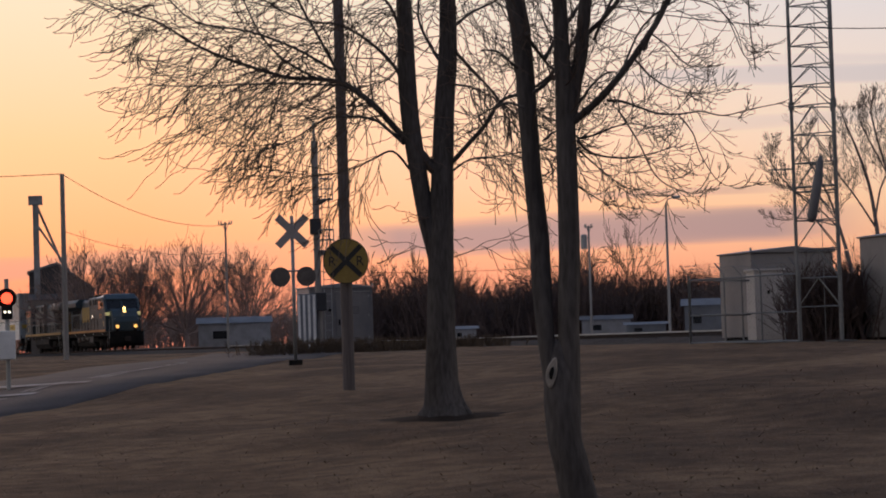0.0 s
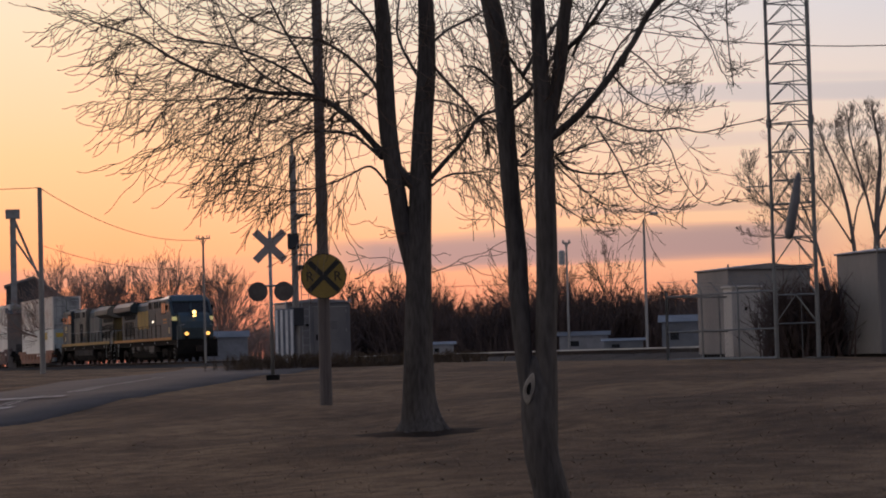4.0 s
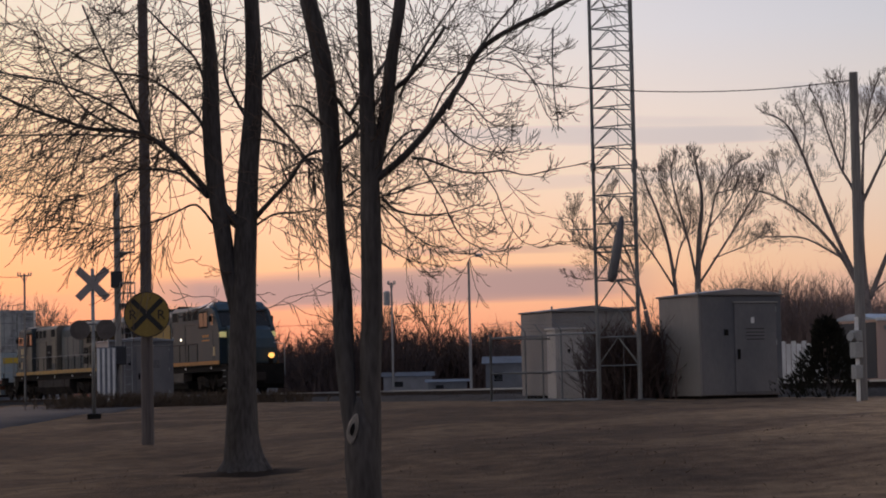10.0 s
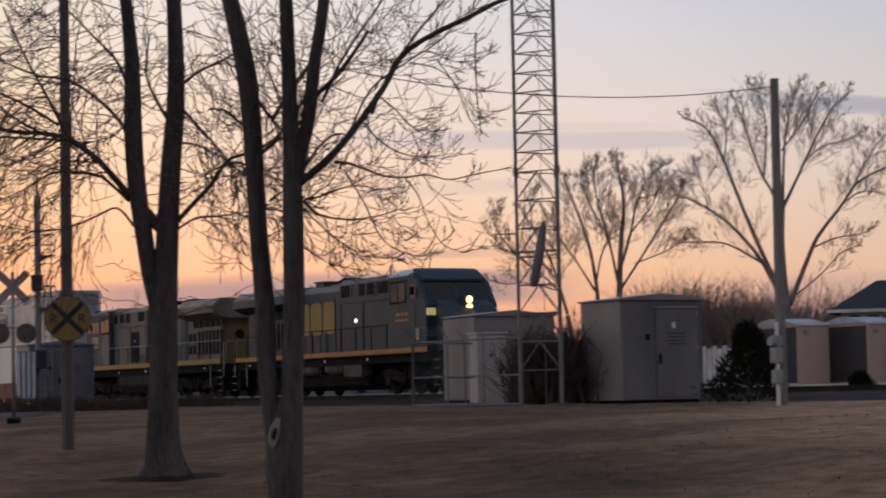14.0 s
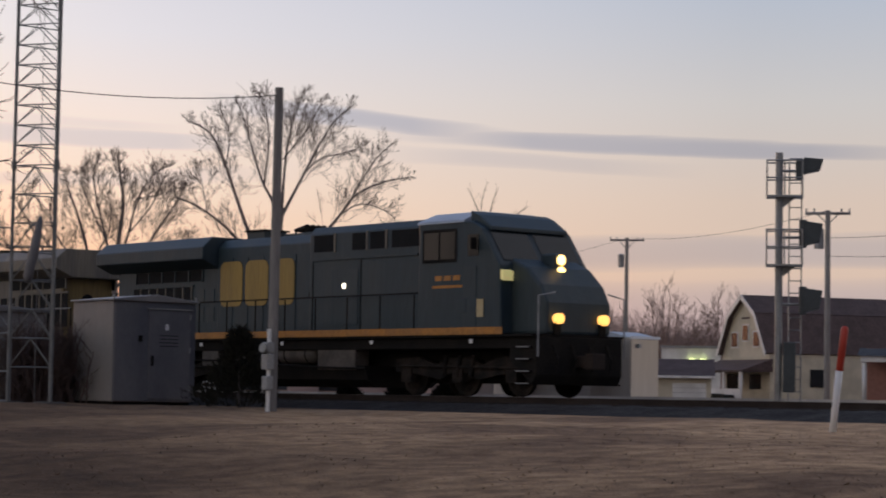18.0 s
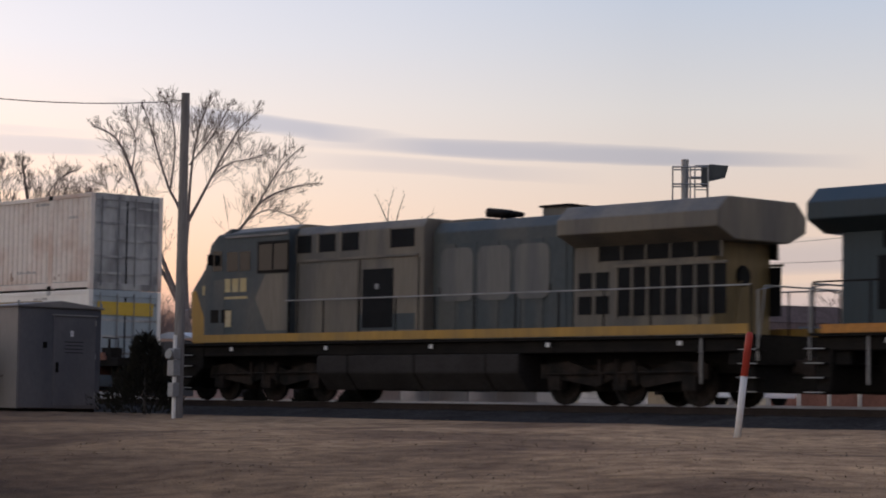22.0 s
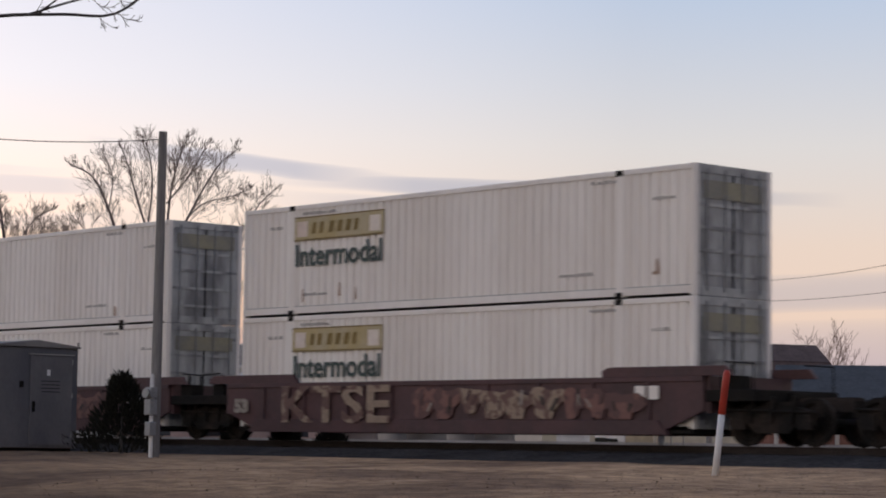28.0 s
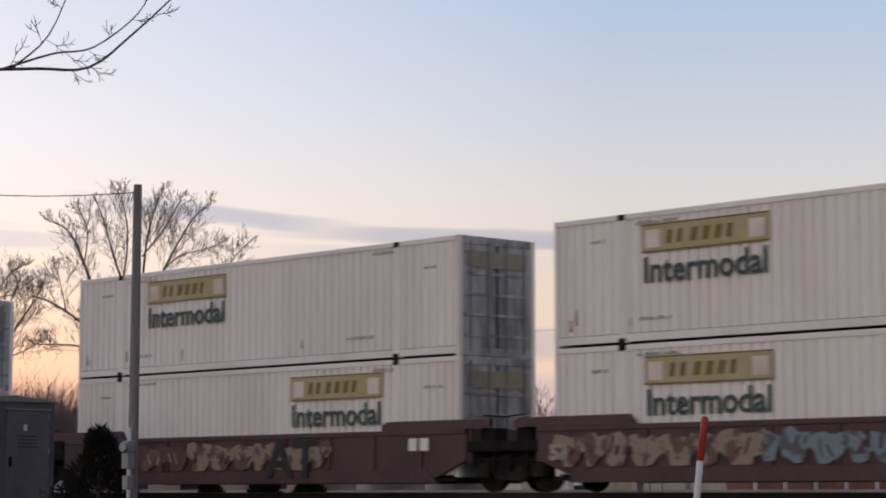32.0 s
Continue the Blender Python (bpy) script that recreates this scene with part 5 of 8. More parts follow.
def juniper(x, y, h, w, seed, label):
    rng = random.Random(seed)
    z = ground_z(x, y)
    t = thing("juniper_bush", label, "bush", Matrix.Translation((x, y, z)), "junipers by the track")
    part("trunk", Geo().tube([(0, 0, -0.1), (0, 0, h * 0.6)], [0.06, 0.02], 6), M["bark"], t)
    g = Geo()
    for i in range(int(900 + 1500 * h)):
        f = rng.random() ** 0.8
        r = w / 2 * (1 - f) ** 0.55 * (0.35 + 0.65 * rng.random() ** 0.5) 
        a = rng.uniform(0, 6.283)
        r *= 1 + 0.75 * noise.noise((math.cos(a) * 1.7, math.sin(a) * 1.7, f * 3.5 + seed))
        p = Vector((r * math.cos(a), r * math.sin(a), 0.02 + f * h * rng.uniform(0.86, 1.02)))
        v = Vector((math.cos(a) * 0.6, math.sin(a) * 0.6, rng.uniform(0.4, 1.2))).normalized() * rng.uniform(0.08, 0.22)
        s = v.cross(Vector((rng.gauss(0, 1), rng.gauss(0, 1), 0.2))).normalized() * rng.uniform(0.015, 0.04)
        g.quad(tuple(p - s), tuple(p + s), tuple(p + v))
    part("foliage", g, M["conifer"], t, "dark needle sprays")


def shelter(name, label, c, wide, deep, base, tall, mat, group="", door=True):
    """A steel equipment shelter; c is its corner nearest the eye, deep runs along -x and wide along +y."""
    t = thing(name, label, "equipment shelter", Matrix.Translation((c[0], c[1], base)), group)
    B = M[mat]
    part("wall", Geo().box(-deep, 0, 0, wide, 0.0, tall), B, t, bevel=0.02)
    part("roof", Geo().prism([(-0.06, tall), (-0.06, tall + 0.05), (wide * 0.5, tall + 0.2), (wide + 0.06, tall + 0.05), (wide + 0.06, tall)], "x", -deep - 0.06, 0.08), B, t, "shallow gabled steel roof", bevel=0.015)
    part("skid", Geo().box(-deep + 0.1, -0.1, 0.1, wide - 0.1, -0.35, 0.0), M["black"], t)
    part("corner_trim", Geo().box(-0.05, 0.012, -0.012, 0.05, 0, tall), B, t)
    if door:
        # end wall and door carry their shade as a darker colour
        part("end_wall", Geo().box(0.002, 0.012, 0.06, wide - 0.01, 0.02, tall - 0.02), M["endsteel"], t, "grimy door end, shade painted in as blue-grey")
        d = part("door", Geo().box(0.012, 0.036, wide * 0.42, wide * 0.93, 0.08, tall - 0.22), M["endsteel"], t, "grimy steel door, shade painted in as blue-grey", bevel=0.008)
        part("handle", Geo().box(0.036, 0.08, wide * 0.45, wide * 0.475, tall * 0.36, tall * 0.46), M["black"], d)
        for z in (0.3, tall * 0.5, tall - 0.45):
            part("hinge", Geo().tube([(0.035, wide * 0.93, z), (0.035, wide * 0.93, z + 0.14)], 0.02, 6), M["galv"], d)
        part("drip_edge", Geo().box(0.0, 0.07, wide * 0.4, wide * 0.95, tall - 0.2, tall - 0.17), M["shelter2"], t)
        part("notice", Geo().box(0.036, 0.042, wide * 0.62, wide * 0.66, tall * 0.72, tall * 0.78), M["whitetrim"], d, "small white notice")
        for i in range(4):
            part("stencil", Geo().box(0.036, 0.039, wide * (0.55 + 0.01 * (i % 2)), wide * 0.78, tall * (0.66 - i * 0.035), tall * (0.66 - i * 0.035) + 0.025), M["spraydark"], d, "unreadable stencilled line")
        part("vent", Geo().box(0.0, 0.05, wide * 0.3, wide * 0.34, tall * 0.6, tall * 0.66), M["black"], t, "small black vent")
    part("conduit_box", Geo().box(-deep - 0.12, -deep, 0.2, 0.5, 0.9, 1.25).tube([(-deep - 0.06, 0.35, -0.2), (-deep - 0.06, 0.35, tall)], 0.03, 6), M["galv"], t)
    for y in (0.0, wide):
        part("lifting_eye", Geo().tube([(0.0, y, tall + 0.05), (0.0, y, tall + 0.17)], 0.035, 6), M["galv"], t)
    return t


def utility_pole(name, label, az, dist, el, r, lean=0.0, arm=None, lamp=False, transformer=False, group="utility poles", wood="pole"):
    x, y = bearing(az, dist)
    z0 = ground_z(x, y) - 0.3
    h = height(el, dist) - z0
    right = Vector((y / dist, -x / dist, 0))
    t = thing(name, label, "utility pole", Matrix.Translation((x, y, z0)), group)
    tip = right * (lean * h) + Vector((0, 0, h))
    part("shaft", Geo().tube([(0, 0, 0), tuple(tip * 0.5), tuple(tip)], [r, r * 0.9, r * 0.78], 12), M[wood], t, smooth=False)
    if arm:
        d = right * arm
        c = tip * 0.985
        part("crossarm", Geo().tube([tuple(c - d), tuple(c + d)], r * 0.5, 6), M["pole"], t)
        for f in (-0.95, -0.6, 0.6, 0.95):
            p = c + d * f
            part("insulator", Geo().tube([tuple(p), tuple(p + Vector((0, 0, 0.22)))], [0.05, 0.035], 6), M["galv"], t)
        part("brace", Geo().bar(tuple(tip * 0.93), tuple(c + d * 0.5), 0.025, 5).bar(tuple(tip * 0.93), tuple(c - d * 0.5), 0.025, 5), M["galv"], t)
    if lamp:
        part("lamp_arm", Geo().tube([tuple(tip), tuple(tip + Vector((0, 0, 0.25)) + right * 0.1), tuple(tip + Vector((0, 0, 0.38)) + right * 0.45)], 0.035, 6), M["galv"], t)
        part("lamp_head", Geo().tube([tuple(tip + Vector((0, 0, 0.36)) + right * 0.4), tuple(tip + Vector((0, 0, 0.38)) + right * 0.85)], [0.11, 0.07], 8), M["galv"], t)
    if transformer:
        p = tip * 0.86 - right * (r + 0.24)
        part("transformer", Geo().tube([tuple(p - Vector((0, 0, 0.45))), tuple(p + Vector((0, 0, 0.4))), tuple(p + Vector((0, 0, 0.5)))], [0.22, 0.22, 0.14], 12), M["galv"], t)
    return t, Vector((x, y, z0)) + tip


def wire(a, b, sag, r=0.012):
    pts = []
    for i in range(25):
        f = i / 24
        p = Vector(a).lerp(Vector(b), f)
        p.z -= sag * 4 * f * (1 - f)
        pts.append(p)
    solid("overhead_wire", Geo().tube(pts, r, 5), M["black"], "thin black overhead wire between poles", "wire", group="overhead wires")


def build_poles():
    t, main = utility_pole("utility_pole", "weathered grey utility pole with meter boxes beside the track", 144.93, 55, 7.71, 0.135, -0.0042 * -1)
    # meters on a conduit beside the pole
    x, y = bearing(145.02, 54.7)
    z = ground_z(x, y)
    mt = thing("meter_stand", "grey electric meter boxes on a white conduit", "electric meter", Matrix.Translation((x, y, z)))
    part("conduit", Geo().tube([(0, 0, -0.1), (0, 0, 2.0)], 0.05, 8), M["whitetrim"], mt)
    part("meter_box", Geo().box(-0.13, 0.13, -0.13, 0.08, 1.02, 1.4), M["galv"], mt, bevel=0.02)
    part("meter_dial", Geo().tube([(0, -0.05, 1.52), (0.04, -0.22, 1.54)], 0.11, 14), M["galv"], mt, "round glass meter")
    part("meter_socket", Geo().box(-0.13, 0.13, -0.12, 0.08, 1.42, 1.68), M["galv"], mt, bevel=0.02)
    part("switch_box", Geo().box(-0.11, 0.11, -0.12, 0.08, 0.52, 0.86), M["galv"], mt, bevel=0.02)
    _, rx = utility_pole("utility_pole", "tall grey wooden pole carrying a crossing sign", 162.85, 45.7, 10.5, 0.125, wood="signpole")
    wire(main + Vector((0, 0, -0.18)), rx + Vector((0, 0, -0.2)), 1.0, 0.012)
    _, pa = utility_pole("utility_pole", "wooden utility pole near the grain elevator", 169.9, 120, 4.44, 0.15)
    _, pb = utility_pole("light_pole", "tall yard light pole with a T-shaped head", 165.86, 150, 3.14, 0.085, arm=0.45)
    utility_pole("light_pole", "grey pole with a small curved street lamp", 154.7, 130, 3.25, 0.085, lamp=True)
    utility_pole("utility_pole", "utility pole with a small transformer beyond the scrub", 156.67, 150, 2.77, 0.08, arm=0.25, transformer=True)
    _, p1 = utility_pole("utility_pole", "wooden utility pole with a crossarm and transformer", 136.0, 160, 4.07, 0.16, arm=1.2, transformer=True)
    _, p2 = utility_pole("utility_pole", "wooden utility pole with a crossarm and transformer", 130.98, 100, 4.79, 0.14, arm=0.98, transformer=True)
    _, p3 = utility_pole("utility_pole", "wooden utility pole with a crossarm and transformer", 140.4, 150, 3.3, 0.14, arm=0.9)
    wire(pa, pa + Vector((-10, -40, 2)), 0.8, 0.02)
    wire(pa, pb + Vector((0, 0, -0.2)), 0.9, 0.018)
    wire(pa + Vector((0, 0, -3)), pb + Vector((0, 0, -2)), 0.6, 0.015)
    wire(p1, p2, 0.5, 0.01)
    wire(p2 + Vector((0, 0, -1.2)), p2 + Vector((25, -8, 0)), 0.7, 0.01)
    wire(p2 + Vector((0, 0, -2)), p2 + Vector((25, -8, -1.5)), 0.6, 0.01)
    wire(p1, p3, 0.5, 0.01)
    wire(pb + Vector((0, 0, -3)), Vector(bearing(155, 190)) .to_3d() + Vector((0, 0, 8)), 0.8, 0.02)


def facing(az, dist, z):
    """A pose at a bearing whose -y looks at the eye."""
    x, y = bearing(az, dist)
    return pose(x, y, z, 0, 0, az - 90)


def build_crossing():
    # round yellow advance sign on the wooden pole
    s = thing("crossing_sign", "round yellow railway crossing sign with a black cross", "traffic sign", facing(162.84, 45.52, height(2.07, 45.52)))
    part("disc", Geo().tube([(0, -0.012, 0), (0, 0.0, 0)], 0.457, 40), M["signyellow"], s)
    ring = Geo()
    k = 40
    for y, r in ((-0.016, 0.44), (-0.016, 0.457)):
        ring.v += [(r * math.cos(6.2832 * i / k), y, r * math.sin(6.2832 * i / k)) for i in range(k)]
    ring.f = [(i, (i + 1) % k, k + (i + 1) % k, k + i) for i in range(k)]
    part("border", ring, M["spraydark"], s)
    for a in (45, -45):
        b = part("cross_bar", Geo().box(-0.42, 0.42, -0.020 - (0.003 if a > 0 else 0), -0.014, -0.05, 0.05), M["spraydark"], s)
        b.rotation_euler = (0, radians(a), 0)
    for x in (-0.28, 0.28):
        words("R", 0.28, M["spraydark"], "letter", s, pose(x, -0.018, -0.1, 90, 0, 0))
    part("bracket", Geo().box(-0.1, 0.1, 0.0, 0.06, -0.2, 0.2), M["galv"], s)

    def flasher(az, dist, el_x, el_l, lit, label):
        x, y = bearing(az, dist)
        z0 = ground_z(x, y) - 0.1
        t = thing("crossing_signal", label, "crossing signal", facing(az, dist, z0))
        zx, zl = height(el_x, dist) - z0, height(el_l, dist) - z0
        part("mast", Geo().tube([(0, 0, 0), (0, 0, zx + 0.45)], 0.055, 12), M["galv"], t, smooth=True)
        part("base", Geo().box(-0.2, 0.2, -0.2, 0.2, 0, 0.25), M["black"], t, bevel=0.02)
        for a in (45, -45):
            b = part("crossbuck_blade", Geo().box(-0.61, 0.61, -0.09 - (0.012 if a > 0 else 0), -0.08, -0.115, 0.115), M["signback"], t, "grey back of a crossbuck blade")
            b.location, b.rotation_euler = (0, 0, zx), (0, radians(a), 0)
        part("lamp_arm", Geo().tube([(-0.38, -0.05, zl + 0.17), (0.38, -0.05, zl + 0.17)], 0.03, 8), M["galv"], t)
        for sx in (-0.38, 0.38):
            part("target", Geo().tube([(sx, -0.1, zl), (sx, -0.08, zl)], 0.29, 24), M["greydisc"], t, "round weathered lamp target")
            part("hood", Geo().tube([(sx, 0.0, zl), (sx, 0.22, zl)], 0.16, 12), M["black"], t)
            part("lens", Geo().tube([(sx, -0.13, zl), (sx, -0.10, zl)], 0.15, 16), M["redlit" if lit and sx < 0 else "greydisc"], t)
        return t
    flasher(164.18, 67, 2.86, 1.71, False, "grey crossbuck with two dark round flashers")
    # a crossing light at the far side of the road, lit red, with a white case below
    x, y = bearing(171.33, 60)
    z0 = ground_z(x, y)
    t = thing("crossing_signal", "lit red crossing flasher on a short mast", "crossing signal", facing(171.33, 60, z0))
    zl = height(1.37, 60) - z0
    part("mast", Geo().tube([(0, 0.05, 0), (0, 0.05, zl + 0.5)], 0.06, 10), M["galv"], t)
    part("target", Geo().tube([(0, -0.02, zl), (0, 0.0, zl)], 0.26, 20), M["black"], t)
    part("lens", Geo().tube([(0, -0.06, zl), (0, -0.02, zl)], 0.15, 16), M["redlit"], t, "glowing red lens")
    part("bell_case", Geo().box(-0.14, 0.14, -0.1, 0.1, zl - 0.55, zl - 0.2), M["black"], t, bevel=0.03)
    for sx in (-0.05, 0.06):
        part("small_lamp", Geo().tube([(sx, -0.12, zl - 0.36), (sx, -0.1, zl - 0.36)], 0.03, 10), M["whitelit"], t)
    part("gate_box", Geo().box(-0.22, 0.2, -0.2, 0.2, 0.85, 1.6), M["whitetrim"], t, "white gate mechanism case", bevel=0.03)
    # steel case and ribbed hut behind the crossing, in dead weeds
    x, y = bearing(163.3, 103)
    shelter("signal_hut", "silver steel signal hut behind the crossing", (x + 0.9, y - 1.2), 3.0, 2.0, 1.35, 2.65, "silver", door=True)
    g = thing("ribbed_case", "small white ribbed steel case beside the signal hut", "equipment case", facing(163.86, 99.5, 1.3))
    part("body", Geo().box(-0.42, 0.42, 0.02, 0.7, 0, 2.4), M["silver"], g)
    for i in range(4):
        part("rib", Geo().box(-0.4 + i * 0.22, -0.29 + i * 0.22, -0.03, 0.02, 0.05, 2.35), M["whitetrim"], g)
    # far-left signal mast with ladder and platforms
    signal_mast(163.56, 100, 5.13, False)


def signal_mast(az, dist, el_top, heads=True):
    x, y = bearing(az, dist)
    z0 = ground_z(x, y) - 0.1
    H = height(el_top, dist) - z0
    t = thing("signal_mast", "steel railway signal mast with hooded heads and platforms" if heads else "wooden signal mast with a caged ladder", "railway signal", facing(az, dist, z0))
    part("mast", Geo().tube([(0, 0, 0), (0, 0, H)], 0.1 if heads else 0.15, 12), M["galv" if heads else "pole"], t)
    part("foundation", Geo().box(-0.35, 0.35, -0.35, 0.35, -0.2, 0.25), M["pad"], t, bevel=0.02)
    if not heads:
        part("instrument_case", Geo().box(-0.3, 0.22, -0.3, 0.1, H * 0.56, H * 0.56 + 0.7), M["sheddark"], t, bevel=0.03)
        part("top_pipe", Geo().tube([(0, 0, H - 0.05), (0, 0, H + 0.9)], 0.06, 8), M["galv"], t)
        part("cabinet", Geo().box(-0.35, 0.35, -0.45, -0.12, 1.9, 2.7), M["sheddark"], t, bevel=0.03)
    for k, zp in enumerate((H - 1.18, H - 2.98) if heads else (H * 0.72, H * 0.48)):
        w0, w1 = (-0.32, 0.6) if heads else (0.1, 0.75)
        part("platform", Geo().box(w0, w1, -0.35, 0.35, zp, zp + 0.05), M["galv"], t)
        for xx in (w0, (w0 + w1) / 2, w1):
            for yy in (-0.35, 0.35):
                part("rail_post", Geo().bar((xx, yy, zp), (xx, yy, zp + 0.95), 0.022, 5), M["galv"], t)
        for zz in (0.5, 0.95):
            part("guard_rail", Geo().tube([(w0, -0.35, zp + zz), (w1, -0.35, zp + zz), (w1, 0.35, zp + zz), (w0, 0.35, zp + zz), (w0, -0.35, zp + zz)], 0.022, 5), M["galv"], t)
        part("bracket", Geo().prism([(0.05, zp), (w1 * 0.7, zp), (0.05, zp - 0.3)], "y", -0.03, 0.03), M["galv"], t)
    ladder = Geo()
    lx = 0.42
    for s in (-0.16, 0.16):
        ladder.bar((lx + s, 0.1, 0.2), (lx + s, 0.1, H - 0.2), 0.02, 5)
    for i in range(int(H / 0.32)):
        ladder.bar((lx - 0.16, 0.1, 0.4 + i * 0.32), (lx + 0.16, 0.1, 0.4 + i * 0.32), 0.014, 4)
    part("ladder", ladder, M["galv"], t)
    if heads:
        for k, zz in enumerate((H - 0.38, H - 2.12, H - 3.86)):
            h = part("signal_head", Geo().box(0.52, 0.72, -0.22, 0.22, zz - 0.36, zz + 0.36) if k else Geo().box(0.42, 0.62, -0.2, 0.2, zz - 0.3, zz + 0.22), M["signalgrey"], t, "black signal lamp case", bevel=0.03)
            big = 0.0 if k == 0 else 0.14
            part("hood", Geo().prism([(0.62, zz - 0.18 - big), (0.62, zz + 0.24 + big * 0.6), (1.13, zz + 0.2 + big * 0.4), (1.05, zz - 0.08 - big)], "y", -0.24, 0.24), M["signalgrey"], h, "long black hood", bevel=0.02)
            part("head_arm", Geo().bar((0.0, 0, zz - 0.1), (0.55, 0, zz - 0.1), 0.04, 6), M["galv"], h)
        part("relay_case", Geo().box(0.12, 0.45, -0.3, 0.3, 0.7, 2.0), M["signalgrey"], t, bevel=0.03)
    return t


def lattice_tower(az0, az1, dist, top):
    x0, y0 = bearing(az0, dist)
    x1, y1 = bearing(az1, dist)
    z0 = 1.1
    a, b = Vector((x0, y0, z0)), Vector((x1, y1, z0))
    side = b - a
    w = side.length
    out = Vector((y0, -x0, 0)).normalized()
    back = Vector((x0, y0, 0)).normalized()
    # one leg stands straight behind another
    w = w / 0.866
    b, c = b - back * w * 0.5, b + back * w * 0.5
    t = thing("lattice_tower", "tall galvanised three-legged lattice radio tower", "radio tower")
    for p in (a, b, c):
        part("leg", Geo().tube([tuple(p - Vector((0, 0, 0.3))), tuple(p + Vector((0, 0, top)))], 0.046, 8), M["tower"], t)
        part("footing", Geo().box(p.x - 0.3, p.x + 0.3, p.y - 0.3, p.y + 0.3, z0 - 0.4, z0 + 0.08), M["pad"], t)
    levels = [6.24 - 0.753 * i for i in range(8)][::-1] + [6.24 + 0.53 * i for i in range(1, 16)]
    for lo, hi in zip(levels, levels[1:] + [levels[-1] + 0.53]):
        z, up = Vector((0, 0, lo)), Vector((0, 0, hi))
        for p, q in ((a, b), (b, c), (c, a)):
            m = (p + q) / 2
            part("girt", Geo().bar(tuple(p + z), tuple(q + z), 0.017, 4), M["tower"], t)
            part("brace", Geo().bar(tuple(p + z), tuple(m + up), 0.015, 4).bar(tuple(q + z), tuple(m + up), 0.015, 4), M["tower"], t)
    for p in (a, b, c):
        part("splice", Geo().tube([tuple(p + Vector((0, 0, 6.14))), tuple(p + Vector((0, 0, 6.36)))], 0.075, 10), M["tower"], t, "bolted leg splice")
    arm = a + Vector((0, 0, 4.6)) - side.normalized() * 0.3
    yagi = Geo().bar(tuple(a + Vector((0, 0, 4.6))), tuple(arm - side.normalized() * 0.35), 0.02, 5)
    for k in range(4):
        p = arm - side.normalized() * (0.12 * k - 0.1)
        yagi.bar(tuple(p + Vector((0, 0, -0.16))), tuple(p + Vector((0, 0, 0.16))), 0.012, 4)
    part("yagi_antenna", yagi, M["tower"], t, "small stub antenna")
    d = a.lerp(b, 0.55) + Vector((0, 0, 3.9)) - back * 0.25
    lean = side.normalized()
    part("panel_antenna", Geo().tube([tuple(d + Vector((0, 0, -0.75)) - lean * 0.2), tuple(d + Vector((0, 0, -0.6)) - lean * 0.17), tuple(d + Vector((0, 0, 0.35)) + lean * 0.02), tuple(d + Vector((0, 0, 0.85)) + lean * 0.1), tuple(d + Vector((0, 0, 0.98)) + lean * 0.12)], [0.06, 0.13, 0.13, 0.08, 0.03], 12), M["antenna"], t, "grey tilted antenna drum", smooth=True)
    part("antenna_mount", Geo().bar(tuple(a + Vector((0, 0, 4.1))), tuple(b + Vector((0, 0, 4.1))), 0.03, 6), M["tower"], t)
    part("cable_run", Geo().tube([tuple(a.lerp(b, 0.62)), tuple(a.lerp(b, 0.62) + Vector((0, 0, top)))], 0.008, 5), M["tower"], t)


